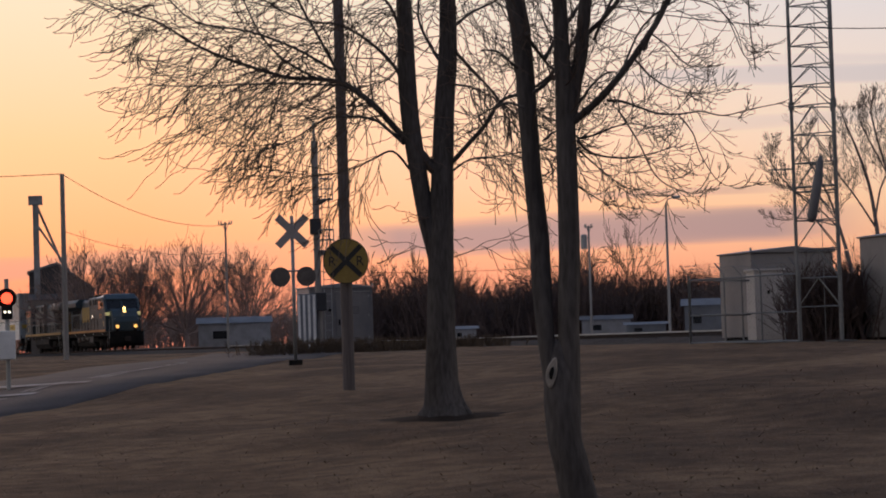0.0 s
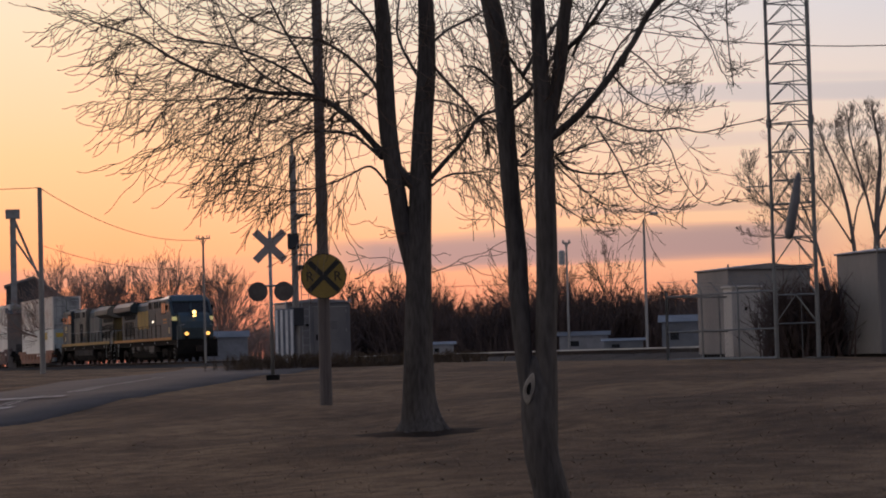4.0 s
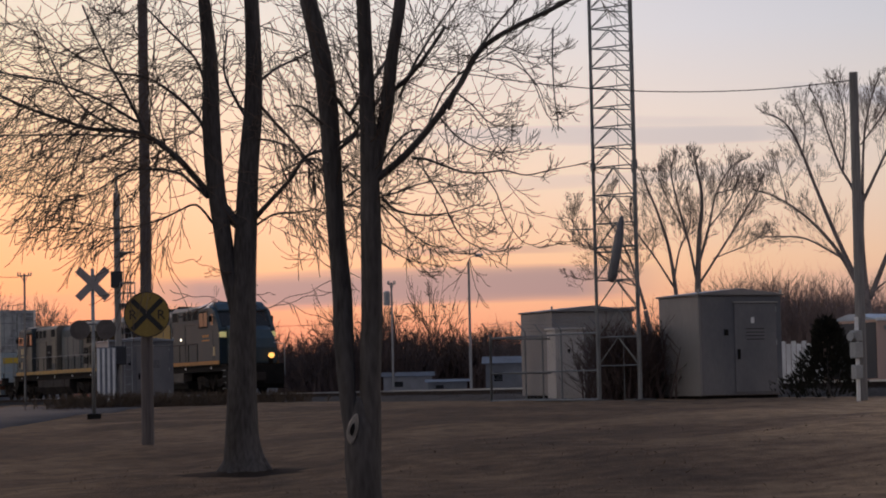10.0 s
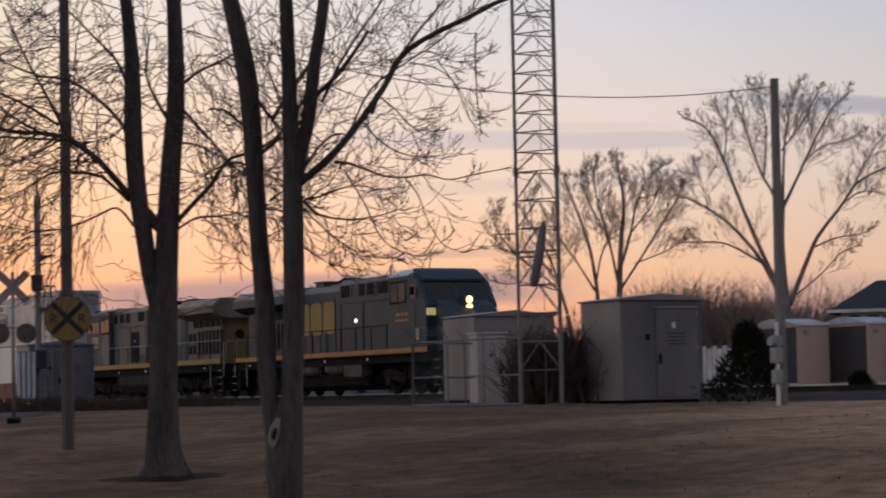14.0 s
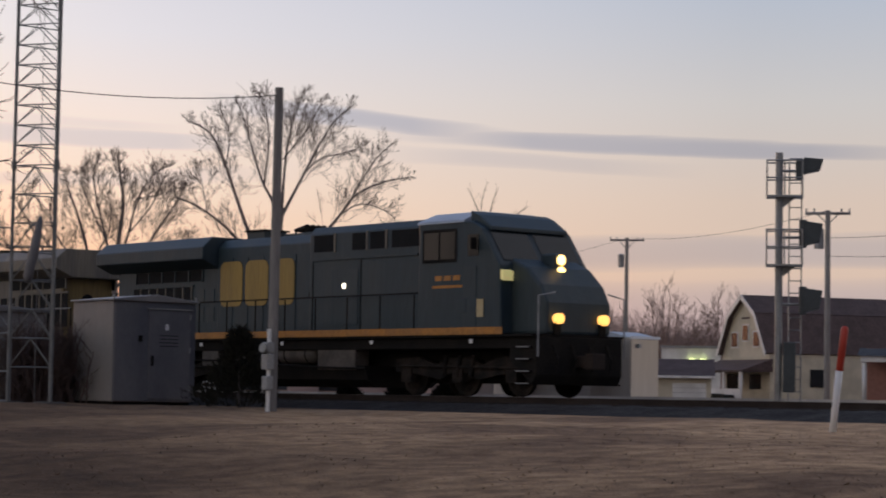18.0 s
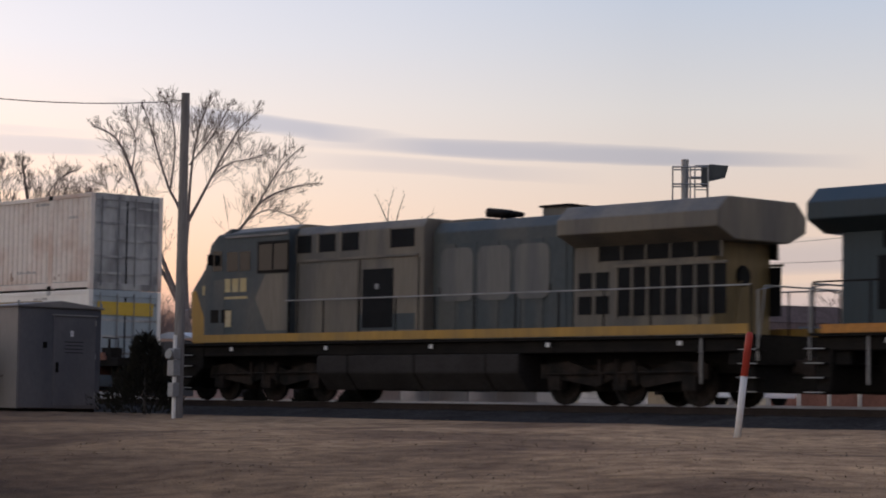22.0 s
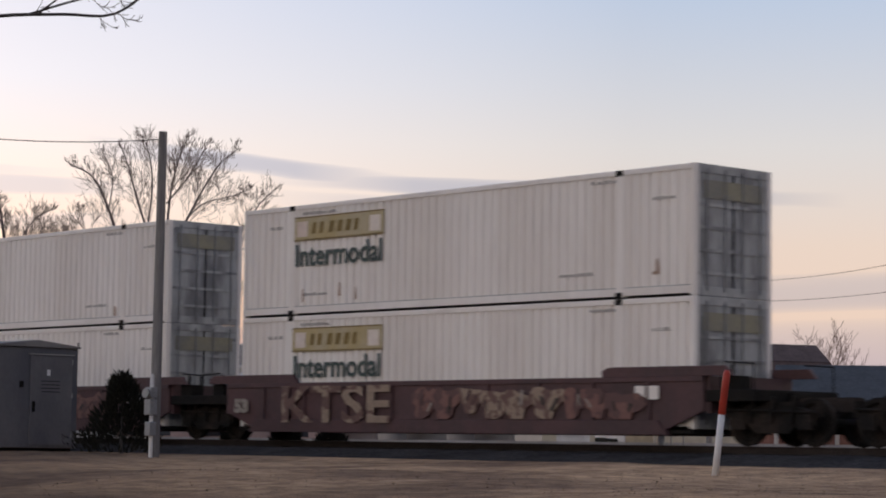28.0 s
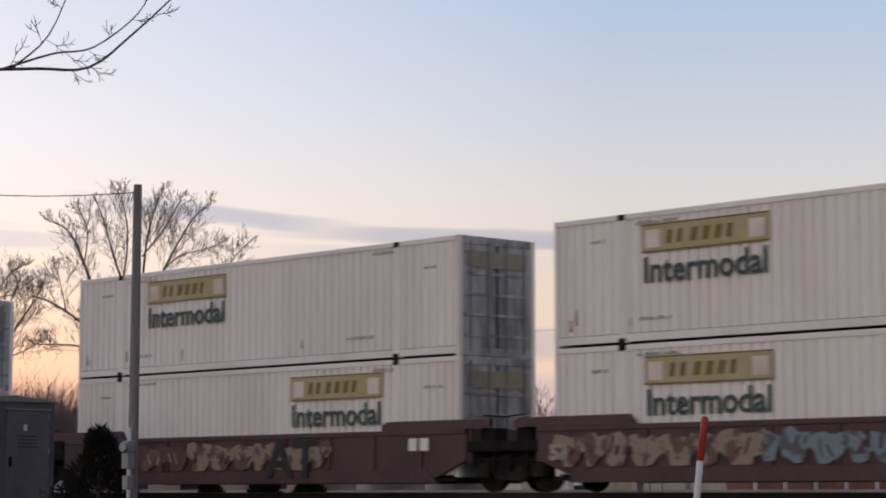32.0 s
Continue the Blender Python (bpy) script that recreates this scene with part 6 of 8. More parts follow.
def build_compound():
    cx, cy = bearing(148.92, 61.5)
    shelter("equipment_shelter", "weathered beige steel equipment shelter with a shade-toned door end", (cx, cy), 2.62, 2.15, height(-0.27, 62), 2.72, "shelter", "signal shelters")
    cx, cy = bearing(152.62, 71)
    shelter("equipment_shelter", "beige steel equipment shelter behind a fence", (cx, cy), 2.9, 2.2, 1.28, 2.62, "shelter", "signal shelters", door=False)
    kx, ky = bearing(152.55, 66.5)
    k = thing("relay_cabinet", "tall pale grey relay cabinet", "equipment cabinet", Matrix.Translation((kx, ky, 1.2)))
    part("body", Geo().box(-0.55, 0, 0, 0.95, 0, 2.02), M["cabinet"], k, bevel=0.02)
    part("lid", Geo().box(-0.6, 0.05, -0.05, 1.0, 2.02, 2.08), M["cabinet"], k, bevel=0.01)
    part("door", Geo().box(0, 0.02, 0.06, 0.89, 0.1, 1.92), M["cabinet"], k)
    part("handle", Geo().box(0.02, 0.06, 0.4, 0.46, 1.35, 1.45), M["black"], k)
    lattice_tower(151.48, 150.44, 60.0, 14.0)
    # chain-link enclosure: posts with angled arms, three rails
    f = thing("wire_fence", "galvanised pipe fence round the compound", "fence")
    a = Vector((*bearing(154.19, 64.5), 1.1))
    b = Vector((*bearing(151.45, 60.5), 1.1))
    back = Vector((-0.45, 0.9, 0)).normalized() * 5
    runs = [(a, b, 4), (a, a + back, 3)]
    for p, q, n in runs:
        for i in range(n):
            r = p.lerp(q, i / (n - 1))
            tall = 1.98
            part("post", Geo().tube([tuple(r - Vector((0, 0, 0.2))), tuple(r + Vector((0, 0, tall)))], 0.04 if i in (0, n - 1) else 0.025, 8), M["tower"], f)
            part("barb_arm", Geo().bar(tuple(r + Vector((0, 0, tall))), tuple(r + Vector((-0.33, -0.1, tall + 0.32))), 0.02, 5), M["tower"], f)
        for z, rr in ((0.08, 0.035), (0.86, 0.025), (1.86, 0.028)):
            part("rail", Geo().bar(tuple(p + Vector((0, 0, z))), tuple(q + Vector((0, 0, z))), rr, 6), M["tower"], f)
        wires = Geo()
        for i in range(3):
            o = Vector((-0.1 - 0.1 * i, -0.03 * i, tall + 0.1 + 0.1 * i))
            wires.bar(tuple(p + o), tuple(q + o), 0.005, 3)
        L = (q - p).length
        d = (q - p).normalized()
        k = int(L / 0.16)
        for i in range(-12, k):
            for s in (1, -1):
                u0, u1 = i * 0.16, i * 0.16 + 1.78
                if s < 0:
                    u0, u1 = u1, u0
                z0, z1 = 0.08, 1.86
                pa, pb = max(min(u0, L), 0), max(min(u1, L), 0)
                if u1 == u0 or pa == pb:
                    continue
                za, zb = z0 + (z1 - z0) * (pa - u0) / (u1 - u0), z0 + (z1 - z0) * (pb - u0) / (u1 - u0)
                wires.bar(tuple(p + d * pa + Vector((0, 0, za))), tuple(p + d * pb + Vector((0, 0, zb))), 0.0018, 3)
        part("chain_link", wires, M["tower"], f, "fine chain-link mesh")
    bx, by = bearing(145.75, 58)
    juniper(bx, by, 2.0, 1.9, 2, "dark juniper bush at the foot of the pole")
    for az, d, h, w, s in ((143.0, 74.0, 0.7, 1.05, 3), (141.6, 71.5, 0.8, 1.2, 4), (140.5, 69.8, 0.75, 1.1, 5)):
        jx, jy = bearing(az, d)
        juniper(jx, jy, h, w, s, "small dark juniper by the track")
    # leaning marker post, white below and red above
    x, y = bearing(130.86, 39.7)
    z = ground_z(x, y)
    r = Vector((y, -x, 0)).normalized()
    h = height(1.9, 39.7) - z
    lean = 39.7 * math.tan(radians(0.32))
    p = thing("marker_post", "leaning white marker post with a red top", "marker post", Matrix.Translation((x, y, z)))
    tip = r * lean + Vector((0, 0, h))
    part("shaft", Geo().tube([(0, 0, -0.15), tuple(tip * 0.58)], 0.06, 12), M["whitetrim"], p, smooth=True)
    part("red_top", Geo().tube([tuple(tip * 0.58), tuple(tip * 0.97), tuple(tip)], [0.064, 0.064, 0.045], 12), M["redpaint"], p, "red painted top", smooth=True)


def build_houses():
    # a row of small arched storage sheds beyond the line
    for i in range(6):
        x, y = -70.5 + i * 1.6, 48.2 + i * 1.93
        t = thing("storage_shed", "bare metal storage shed with a low gabled roof" if i > 2 else "tan storage shed with a dark roll-up door", "shed", Matrix.Translation((x, y, 1.575)), "row of storage sheds")
        w, d, h = 2.88, 1.4, 2.15
        bare = i > 2
        arch = [(0, 0), (w, 0), (w, h)] + [(w / 2 + w / 2 * math.cos(radians(a)), h + 0.26 * (1 - abs(math.cos(radians(a))))) for a in (30, 60, 90, 120, 150)] + [(0, h)]
        part("wall", Geo().prism(arch, "y", 0, d), M["shedmetal" if bare else "shedtan"], t)
        part("door", Geo().box(0.05, w - 0.05, -0.03, 0.0, 0.05, h - 0.08), M["shedmetal" if bare else "sheddark"], t, "dark roll-up door")
        part("eave", Geo().box(w - 0.02, w + 0.1, -0.05, d, h - 0.02, h + 0.08), M["whitetrim"], t, "white metal eave")
        part("eave", Geo().box(-0.1, 0.02, -0.05, d, h - 0.02, h + 0.08), M["whitetrim"], t, "white metal eave")
        ro = Geo()
        prof = [(w / 2 + (w / 2 + 0.06) * math.cos(radians(a)), h + 0.29 * (1 - abs(math.cos(radians(a)))) + 0.02) for a in range(0, 181, 20)]
        ro.prism(prof, "y", -0.06, d + 0.06)
        part("roof", ro, M["roofpale"], t, "low gabled metal roof")
        part("lamp", Geo().box(w + 0.0, w + 0.1, 0.3, 0.45, h - 0.35, h - 0.2), M["galv"], t)
    part_ = thing("white_fence", "patch of white board fence beyond the line", "fence", facing(146.45, 84, 1.4))
    for i in range(9):
        part("board", Geo().box(-0.85 + i * 0.19, -0.68 + i * 0.19, 0, 0.03, 0.1, 1.55 + 0.1 * (i % 2)), M["whitetrim"], part_)
    part("rail", Geo().box(-0.9, 0.9, 0.03, 0.08, 0.75, 0.85), M["black"], part_)

    def house(name, label, m, w, d, eave, peak, wall, roof, windows, over=0.35, gambrel=False):
        t = thing(name, label, "house", m)
        hw = w / 2
        if gambrel:
            top = [(-hw, 0), (hw, 0), (hw, eave), (hw * 0.54, eave + (peak - eave) * 0.68), (0, peak), (-hw * 0.54, eave + (peak - eave) * 0.68), (-hw, eave)]
        else:
            top = [(-hw, 0), (hw, 0), (hw, eave), (0, peak), (-hw, eave)]
        part("wall", Geo().prism(top, "y", 0, d), M[wall], t)
        line = top[2:]
        for i in range(len(line) - 1):
            (xa, za), (xb, zb) = line[i], line[i + 1]
            n = Vector((zb - za, xa - xb)).normalized() * 0.14
            n = n if n.y > 0 else -n
            part("roof", Geo().prism([(xa, za + 0.004), (xb, zb + 0.004), (xb + n.x, zb + n.y), (xa + n.x, za + n.y)], "y", -over, d + over), M[roof], t)
            part("barge_board", Geo().prism([(xa, za - 0.12), (xb, zb - 0.12), (xb + n.x, zb + n.y), (xa + n.x, za + n.y)], "y", -over - 0.04, -over), M["whitetrim"], t)
        for x, z, ww, hh in windows:
            win = part("window", Geo().box(x - ww / 2, x + ww / 2, -0.05, 0.0, z, z + hh), M["whitetrim"], t, "white framed window")
            part("pane", Geo().box(x - ww / 2 + 0.08, x + ww / 2 - 0.08, -0.07, -0.05, z + 0.08, z + hh - 0.08), M["window"], win)
        # clapboard lines
        g = Geo()
        for k in range(int(eave / 0.22)):
            g.box(-hw - 0.012, hw + 0.012, -0.012, 0.0, k * 0.22, k * 0.22 + 0.17)
        part("siding", g, M[wall], t, "horizontal clapboards")
        return t
    h = house("house", "pale blue gabled house with a dark shingle roof", facing(140.6, 121, 1.4), 4.7, 5, 4.5, 6.2, "siding", "shingle", ((-0.75, 3.75, 0.55, 0.75), (1.1, 3.75, 0.55, 0.75)))
    part("wing_wall", Geo().box(-6.0, 3.2, 1.2, 6.6, 0, 4.1), M["creamsiding"], h, "cream side wing")
    hip = Geo()
    hip.v = [(-6.75, 0.6, 4.0), (3.5, 0.6, 4.2), (3.5, 7.2, 4.2), (-6.75, 7.2, 4.0), (-4.2, 3.9, 5.75), (2.9, 3.9, 5.95)]
    hip.f = [(0, 1, 5, 4), (1, 2, 5), (2, 3, 4, 5), (3, 0, 4), (0, 3, 2, 1)]
    part("wing_roof", hip, M["shingle"], h, "dark hipped shingle roof")
    part("wing_eave", Geo().box(-6.75, -2.4, 0.5, 0.62, 3.95, 4.12), M["whitetrim"], h)
    part("chimney", Geo().box(-0.3, 0.4, 3.5, 4.2, 5.5, 6.9), M["brownroof"], h)
    for x in (-5.3, -4.3, -3.2):
        part("wing_window", Geo().box(x - 0.3, x + 0.3, 1.15, 1.2, 2.9, 3.8), M["window"], h)
    g = house("house", "cream gambrel-roofed house with a brown roof and porch", facing(132.99, 130, 1.42) @ pose(0, 0, 0, 0, 0, -63), 5.9, 12.0, 2.7, 6.0, "creamsiding", "brownroof", ((-1.35, 3.1, 0.85, 0.95), (0.0, 3.45, 0.8, 1.0), (1.35, 3.1, 0.85, 0.95)), gambrel=True)
    part("gable_vent", Geo().box(-0.45, 0.45, -0.06, 0.0, 4.75, 4.85), M["brownroof"], g)
    part("porch_roof", Geo().prism([(-2.0, 1.75), (0.05, 2.45), (0.05, 1.75)], "x", -3.2, 3.2).box(-3.2, 3.2, -2.0, 0.05, 1.7, 1.8), M["brownroof"], g)
    part("porch_wall", Geo().box(-3.1, 3.1, -1.9, -1.8, 0, 0.75), M["whitetrim"], g)
    for x in (-3.05, -1.0, 1.0, 3.05):
        part("porch_post", Geo().box(x - 0.08, x + 0.08, -1.95, -1.79, 0.75, 1.72), M["whitetrim"], g)
    for x in (-1.6, 1.2):
        part("porch_window", Geo().box(x - 0.7, x + 0.7, -0.05, 0.0, 0.75, 1.6), M["window"], g)
    for y in (3.0, 7.5):
        part("side_window", Geo().box(2.95, 3.0, y - 0.5, y + 0.5, 0.9, 1.9), M["window"], g)
    for k in range(5):
        part("hedge", Geo().prism(rounded(-3.2 + k * 1.3, -2.0 + k * 1.3, -0.05, 0.42 + 0.05 * (k % 2), 0.16), "y", -3.0, -2.3), M["conifer"], g, "low dark hedge before the porch", bevel=0.05)
    ga = thing("garage", "white garage with a low brown roof", "garage", facing(134.72, 115, 1.4))
    part("wall", Geo().box(-1.75, 1.75, 0, 4, 0, 1.3), M["creamsiding"], ga)
    part("roof", Geo().prism([(-0.35, 1.22), (-0.35, 1.32), (2.0, 2.2), (4.35, 1.32), (4.35, 1.22)], "x", -1.95, 1.95), M["brownroof"], ga, "low brown shingle roof")
    part("door", Geo().box(-0.2, 1.5, -0.04, 0.0, 0, 0.95), M["whitetrim"], ga, "white garage door")
    for i in range(3):
        part("door_seam", Geo().box(-0.2, 1.5, -0.05, -0.04, 0.22 + i * 0.24, 0.235 + i * 0.24), M["galv"], ga)
    part("fascia", Geo().box(-1.95, 1.95, -0.38, -0.35, 1.2, 1.32), M["whitetrim"], ga)
    part("bin", Geo().box(-1.7, -1.1, -1.2, -0.6, 0.0, 0.4), M["black"], ga, "dark bin beside the wall", bevel=0.03)
    wb = thing("flat_building", "low white flat-roofed building with yard lamps", "building", facing(134.3, 185, 1.4))
    part("wall", Geo().box(-2.6, 2.2, 0, 6, 0, 4.3), M["whitetrim"], wb)
    part("roof_edge", Geo().box(-2.7, 2.3, -0.1, 6.1, 4.3, 4.5), M["galv"], wb)
    for x in (-0.1, 0.75):
        part("yard_lamp", Geo().box(x - 0.22, x + 0.22, -0.4, -0.1, 3.2, 3.45), M["greenlit"], wb, "lit greenish yard lamp")
    # brick building with a white columned porch
    br = thing("porch_building", "pinkish brick building with a white columned porch", "building", facing(127.6, 92, 1.42))
    part("wall", Geo().box(-3.9, 6.5, 0.9, 7, 0, 2.3), M["brick"], br)
    part("porch_beam", Geo().box(-4.1, 6.6, -0.35, 0.0, 1.72, 1.95), M["whitetrim"], br)
    part("roof", Geo().prism([(-0.6, 1.95), (3.6, 3.5), (7.4, 1.95)], "x", -2.9, 6.9), M["shingle"], br)
    part("porch_roof", Geo().prism([(-0.5, 1.95), (0.95, 2.3), (0.95, 1.95)], "x", -4.2, 6.8), M["shingle"], br)
    for i in range(9):
        x = -3.95 + i * 1.2
        part("column", Geo().tube([(x, -0.2, 0.08), (x, -0.2, 1.72)], 0.095, 12), M["whitetrim"], br, smooth=True)
        part("column_base", Geo().box(x - 0.16, x + 0.16, -0.36, -0.04, 0, 0.1), M["whitetrim"], br)
    for x in (-1.0, 1.8, 4.4):
        part("pane", Geo().box(x - 0.4, x + 0.4, 0.86, 0.9, 0.8, 1.7), M["window"], br)
    # grain elevator far beyond the crossing
    e = thing("grain_elevator", "dark grey grain elevator with a leg tower", "grain elevator", facing(170.0, 230, 1.3))
    part("mill_house", Geo().prism([(-3.1, 0), (3.3, 0), (3.3, 6.4), (-0.3, 9.0), (-3.1, 8.2)], "y", 1.0, 8.0), M["millgrey"], e, "dark mill building with a sloped roof")
    part("mill_roof", Geo().prism([(-3.3, 8.15), (-0.3, 9.05), (3.5, 6.3), (3.5, 6.5), (-0.3, 9.25), (-3.3, 8.35)], "y", 0.8, 8.2), M["galv"], e)
    part("leg_tower", Geo().box(-2.6, -2.0, 0, 0.6, 0, 15.6), M["galv"], e)
    part("head_house", Geo().box(-3.0, -1.6, -0.2, 0.8, 15.0, 15.9), M["galv"], e)
    part("spout", Geo().bar((-2.2, 0.3, 15.0), (0.2, 4, 9.2), 0.14, 6).bar((-2.2, 0.3, 13.0), (0.8, 4, 8.6), 0.12, 6), M["galv"], e)
    part("shed", Geo().box(-3.0, 3.2, -2, 0.9, 0, 5.4), M["millpale"], e, "pale lower storehouse")
    part("shed_roof", Geo().prism([(-2.2, 5.4), (-0.5, 6.0), (1.0, 5.4)], "x", -3.2, 3.4), M["millgrey"], e)
    for x in (-1.6, 1.2):
        part("shed_door", Geo().box(x - 0.6, x + 0.6, -2.05, -2.0, 0, 2.4), M["millgrey"], e, "dark loading door")
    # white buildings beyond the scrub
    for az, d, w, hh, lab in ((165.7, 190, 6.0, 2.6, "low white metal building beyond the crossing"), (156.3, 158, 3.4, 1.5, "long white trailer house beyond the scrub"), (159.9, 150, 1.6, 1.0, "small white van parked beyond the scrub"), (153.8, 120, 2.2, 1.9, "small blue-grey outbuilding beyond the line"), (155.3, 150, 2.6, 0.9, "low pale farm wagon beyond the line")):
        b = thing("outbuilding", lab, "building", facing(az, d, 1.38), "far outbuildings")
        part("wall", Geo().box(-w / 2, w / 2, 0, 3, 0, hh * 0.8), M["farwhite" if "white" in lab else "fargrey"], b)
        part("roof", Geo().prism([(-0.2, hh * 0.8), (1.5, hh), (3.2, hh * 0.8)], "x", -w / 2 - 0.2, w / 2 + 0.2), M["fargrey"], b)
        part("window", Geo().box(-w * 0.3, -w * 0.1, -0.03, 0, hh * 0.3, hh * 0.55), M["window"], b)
    # small white car parked by the scrub
    v = thing("parked_car", "small white parked car beyond the railway", "car", facing(161.95, 210, 1.5))
    part("body", Geo().prism([(-1.0, 0.25), (1.0, 0.25), (1.05, 0.7), (0.75, 0.85), (0.5, 1.3), (-0.6, 1.3), (-0.95, 0.85), (-1.05, 0.6)], "y", 0, 1.6), M["whitetrim"], v, bevel=0.05)
    part("windows", Geo().box(-0.55, 0.5, -0.02, 0.0, 0.85, 1.2), M["window"], v)
    for x in (-0.65, 0.65):
        part("wheel", Geo().tube([(x, -0.02, 0.3), (x, 0.2, 0.3)], 0.3, 14), M["black"], v)

def moving_car():
    """A white car that drives along the lot behind the train; its nose looks along -x."""
    t = thing("car", "white car with lit headlamps driving beyond the railway", "car")
    body = [(-2.25, 0.3), (2.2, 0.28), (2.25, 0.75), (2.0, 0.95), (1.25, 1.02), (-0.95, 0.98), (-2.0, 0.82), (-2.25, 0.6)]
    part("body", Geo().prism(body, "y", -0.88, 0.88), M["whitetrim"], t, bevel=0.08)
    part("cabin", Geo().prism([(-1.0, 0.96), (1.35, 1.0), (0.85, 1.45), (-0.3, 1.46)], "y", -0.76, 0.76), M["whitetrim"], t, bevel=0.06)
    for s in (-1, 1):
        part("side_glass", Geo().prism([(-0.78, 1.0), (1.1, 1.02), (0.72, 1.38), (-0.25, 1.4)], "y", *sorted((s * 0.76, s * 0.775))), M["window"], t)
        part("headlamp", Geo().box(-2.3, -2.14, *sorted((s * 0.5, s * 0.9)), 0.6, 0.74), M["ditch"], t, "lit yellow headlamp", bevel=0.02)
        part("tail_lamp", Geo().box(2.12, 2.28, *sorted((s * 0.55, s * 0.9)), 0.66, 0.84), M["redlit"], t, "red tail lamp", bevel=0.02)
        for x in (-1.4, 1.4):
            w = part("wheel", Geo().tube([(x, s * 0.72, 0.32), (x, s * 0.9, 0.32)], 0.32, 18), M["black"], t)
            part("rim", Geo().tube([(x, s * 0.9, 0.32), (x, s * 0.91, 0.32)], 0.2, 14), M["galv"], w)
    return t


CAR = moving_car()
CAR_X, CAR_SPEED = -55.0, 5.7

# ---------------------------------------------------------------- the train
SPEED, T0 = 8.06, 19.0
MOVERS, WHEELS = [], []      # (thing, x at T0, turn), wheelsets


def rounded(x0, x1, z0, z1, r, n=4):
    """A rounded rectangle in x and z."""
    out = []
    for cx, cz, a0 in ((x1 - r, z1 - r, 0), (x0 + r, z1 - r, 90), (x0 + r, z0 + r, 180), (x1 - r, z0 + r, 270)):
        out += [(cx + r * math.cos(radians(a0 + 90 * i / n)), cz + r * math.sin(radians(a0 + 90 * i / n))) for i in range(n + 1)]
    return out


def wheelset_mesh():
    g = Geo()
    for s in (-1, 1):
        a, b = s * 0.70, s * 0.83
        prof = [(0.10, s * 0.66), (0.16, s * 0.70), (0.36, s * 0.735), (0.42, a), (0.50, a), (0.515, b), (0.42, b), (0.36, s * 0.77), (0.16, s * 0.80), (0.10, s * 0.86)]
        n0, k = len(g.v), 20
        for r, y in prof:
            g.v += [(r * math.cos(6.2832 * i / k), y, r * math.sin(6.2832 * i / k)) for i in range(k)]
        for j in range(len(prof) - 1):
            g.f += [(n0 + j * k + i, n0 + j * k + (i + 1) % k, n0 + (j + 1) * k + (i + 1) % k, n0 + (j + 1) * k + i) for i in range(k)]
        for q in (0, 5):       # spots of wear that show the turning
            an = q * 1.2566
            g.box(0.22 * math.cos(an) - 0.03, 0.22 * math.cos(an) + 0.03, s * 0.775, s * 0.80, 0.22 * math.sin(an) - 0.03, 0.22 * math.sin(an) + 0.03)
    g.tube([(0, -1.02, 0), (0, 1.02, 0)], 0.085, 10)
    return g.mesh("wheelset", M["truck"])


WHEELSET = wheelset_mesh()


def wheelset(parent, x):
    ob = part("wheelset", WHEELSET, M["truck"], parent, "steel wheels with worn treads on an axle")
    ob.matrix_basis = pose(x, 0, 0.515)
    WHEELS.append((ob, x))


def bogie(parent, x, axles, name="truck"):
    """A bogie: two side frames, axle boxes, springs, bolster and its wheelsets."""
    t = Geo()
    half = (axles - 1) * 1.05 if axles == 3 else 0.9
    for s in (-1, 1):
        y0, y1 = (s * 0.98, s * 1.12) if s > 0 else (s * 1.12, s * 0.98)
        if axles == 3:
            poly = [(-half - 0.5, 0.62), (-half - 0.5, 0.95), (-half + 0.4, 1.02), (-0.9, 0.8), (-0.35, 0.98), (0.35, 0.98), (0.9, 0.8), (half - 0.4, 1.02), (half + 0.5, 0.95), (half + 0.5, 0.62),
                    (half + 0.2, 0.62), (half - 0.5, 0.55), (0.75, 0.42), (0.3, 0.6), (-0.3, 0.6), (-0.75, 0.42), (-half + 0.5, 0.55), (-half - 0.2, 0.62)]
        else:
            poly = [(-half - 0.28, 0.45), (-half - 0.28, 0.72), (-0.5, 0.86), (0.5, 0.86), (half + 0.28, 0.72), (half + 0.28, 0.45), (half - 0.2, 0.5), (0.45, 0.28), (-0.45, 0.28), (-half + 0.2, 0.5)]
        t.prism(poly, "y", y0, y1)
        for i in range(axles):
            ax = (i - (axles - 1) / 2) * (2.1 if axles == 3 else 1.8)
            t.box(ax - 0.2, ax + 0.2, min(y0, y1) - 0.05, max(y0, y1) + 0.05, 0.36, 0.68)
            for d in (-0.32, 0.32):
                t.tube([(ax + d, s * 1.05, 0.62), (ax + d, s * 1.05, 0.95)], 0.085, 8)
        for d in (-0.55, 0.0, 0.55):
            t.tube([(d, s * 1.17, 0.5), (d + 0.1, s * 1.17, 1.05)], 0.05, 6)
        t.tube([(-half - 0.3, s * 1.16, 0.78), (half + 0.3, s * 1.16, 0.72)], 0.035, 6)
    t.box(-0.4, 0.4, -1.0, 1.0, 0.45, 0.95)
    if axles == 3:
        t.box(-half - 0.3, half + 0.3, -0.6, 0.6, 0.34, 0.95)
    for i in range(axles - 1):
        ax = (i - (axles - 2) / 2) * 2.1
        t.box(ax - 0.3, ax + 0.3, -0.55, 0.55, 0.35, 0.8)
    b = part(name, t, M["truck"], parent, "grimy cast steel side frames")
    b.location.x = x
    for i in range(axles):
        wheelset(b, (i - (axles - 1) / 2) * (2.1 if axles == 3 else 1.8))
    return b


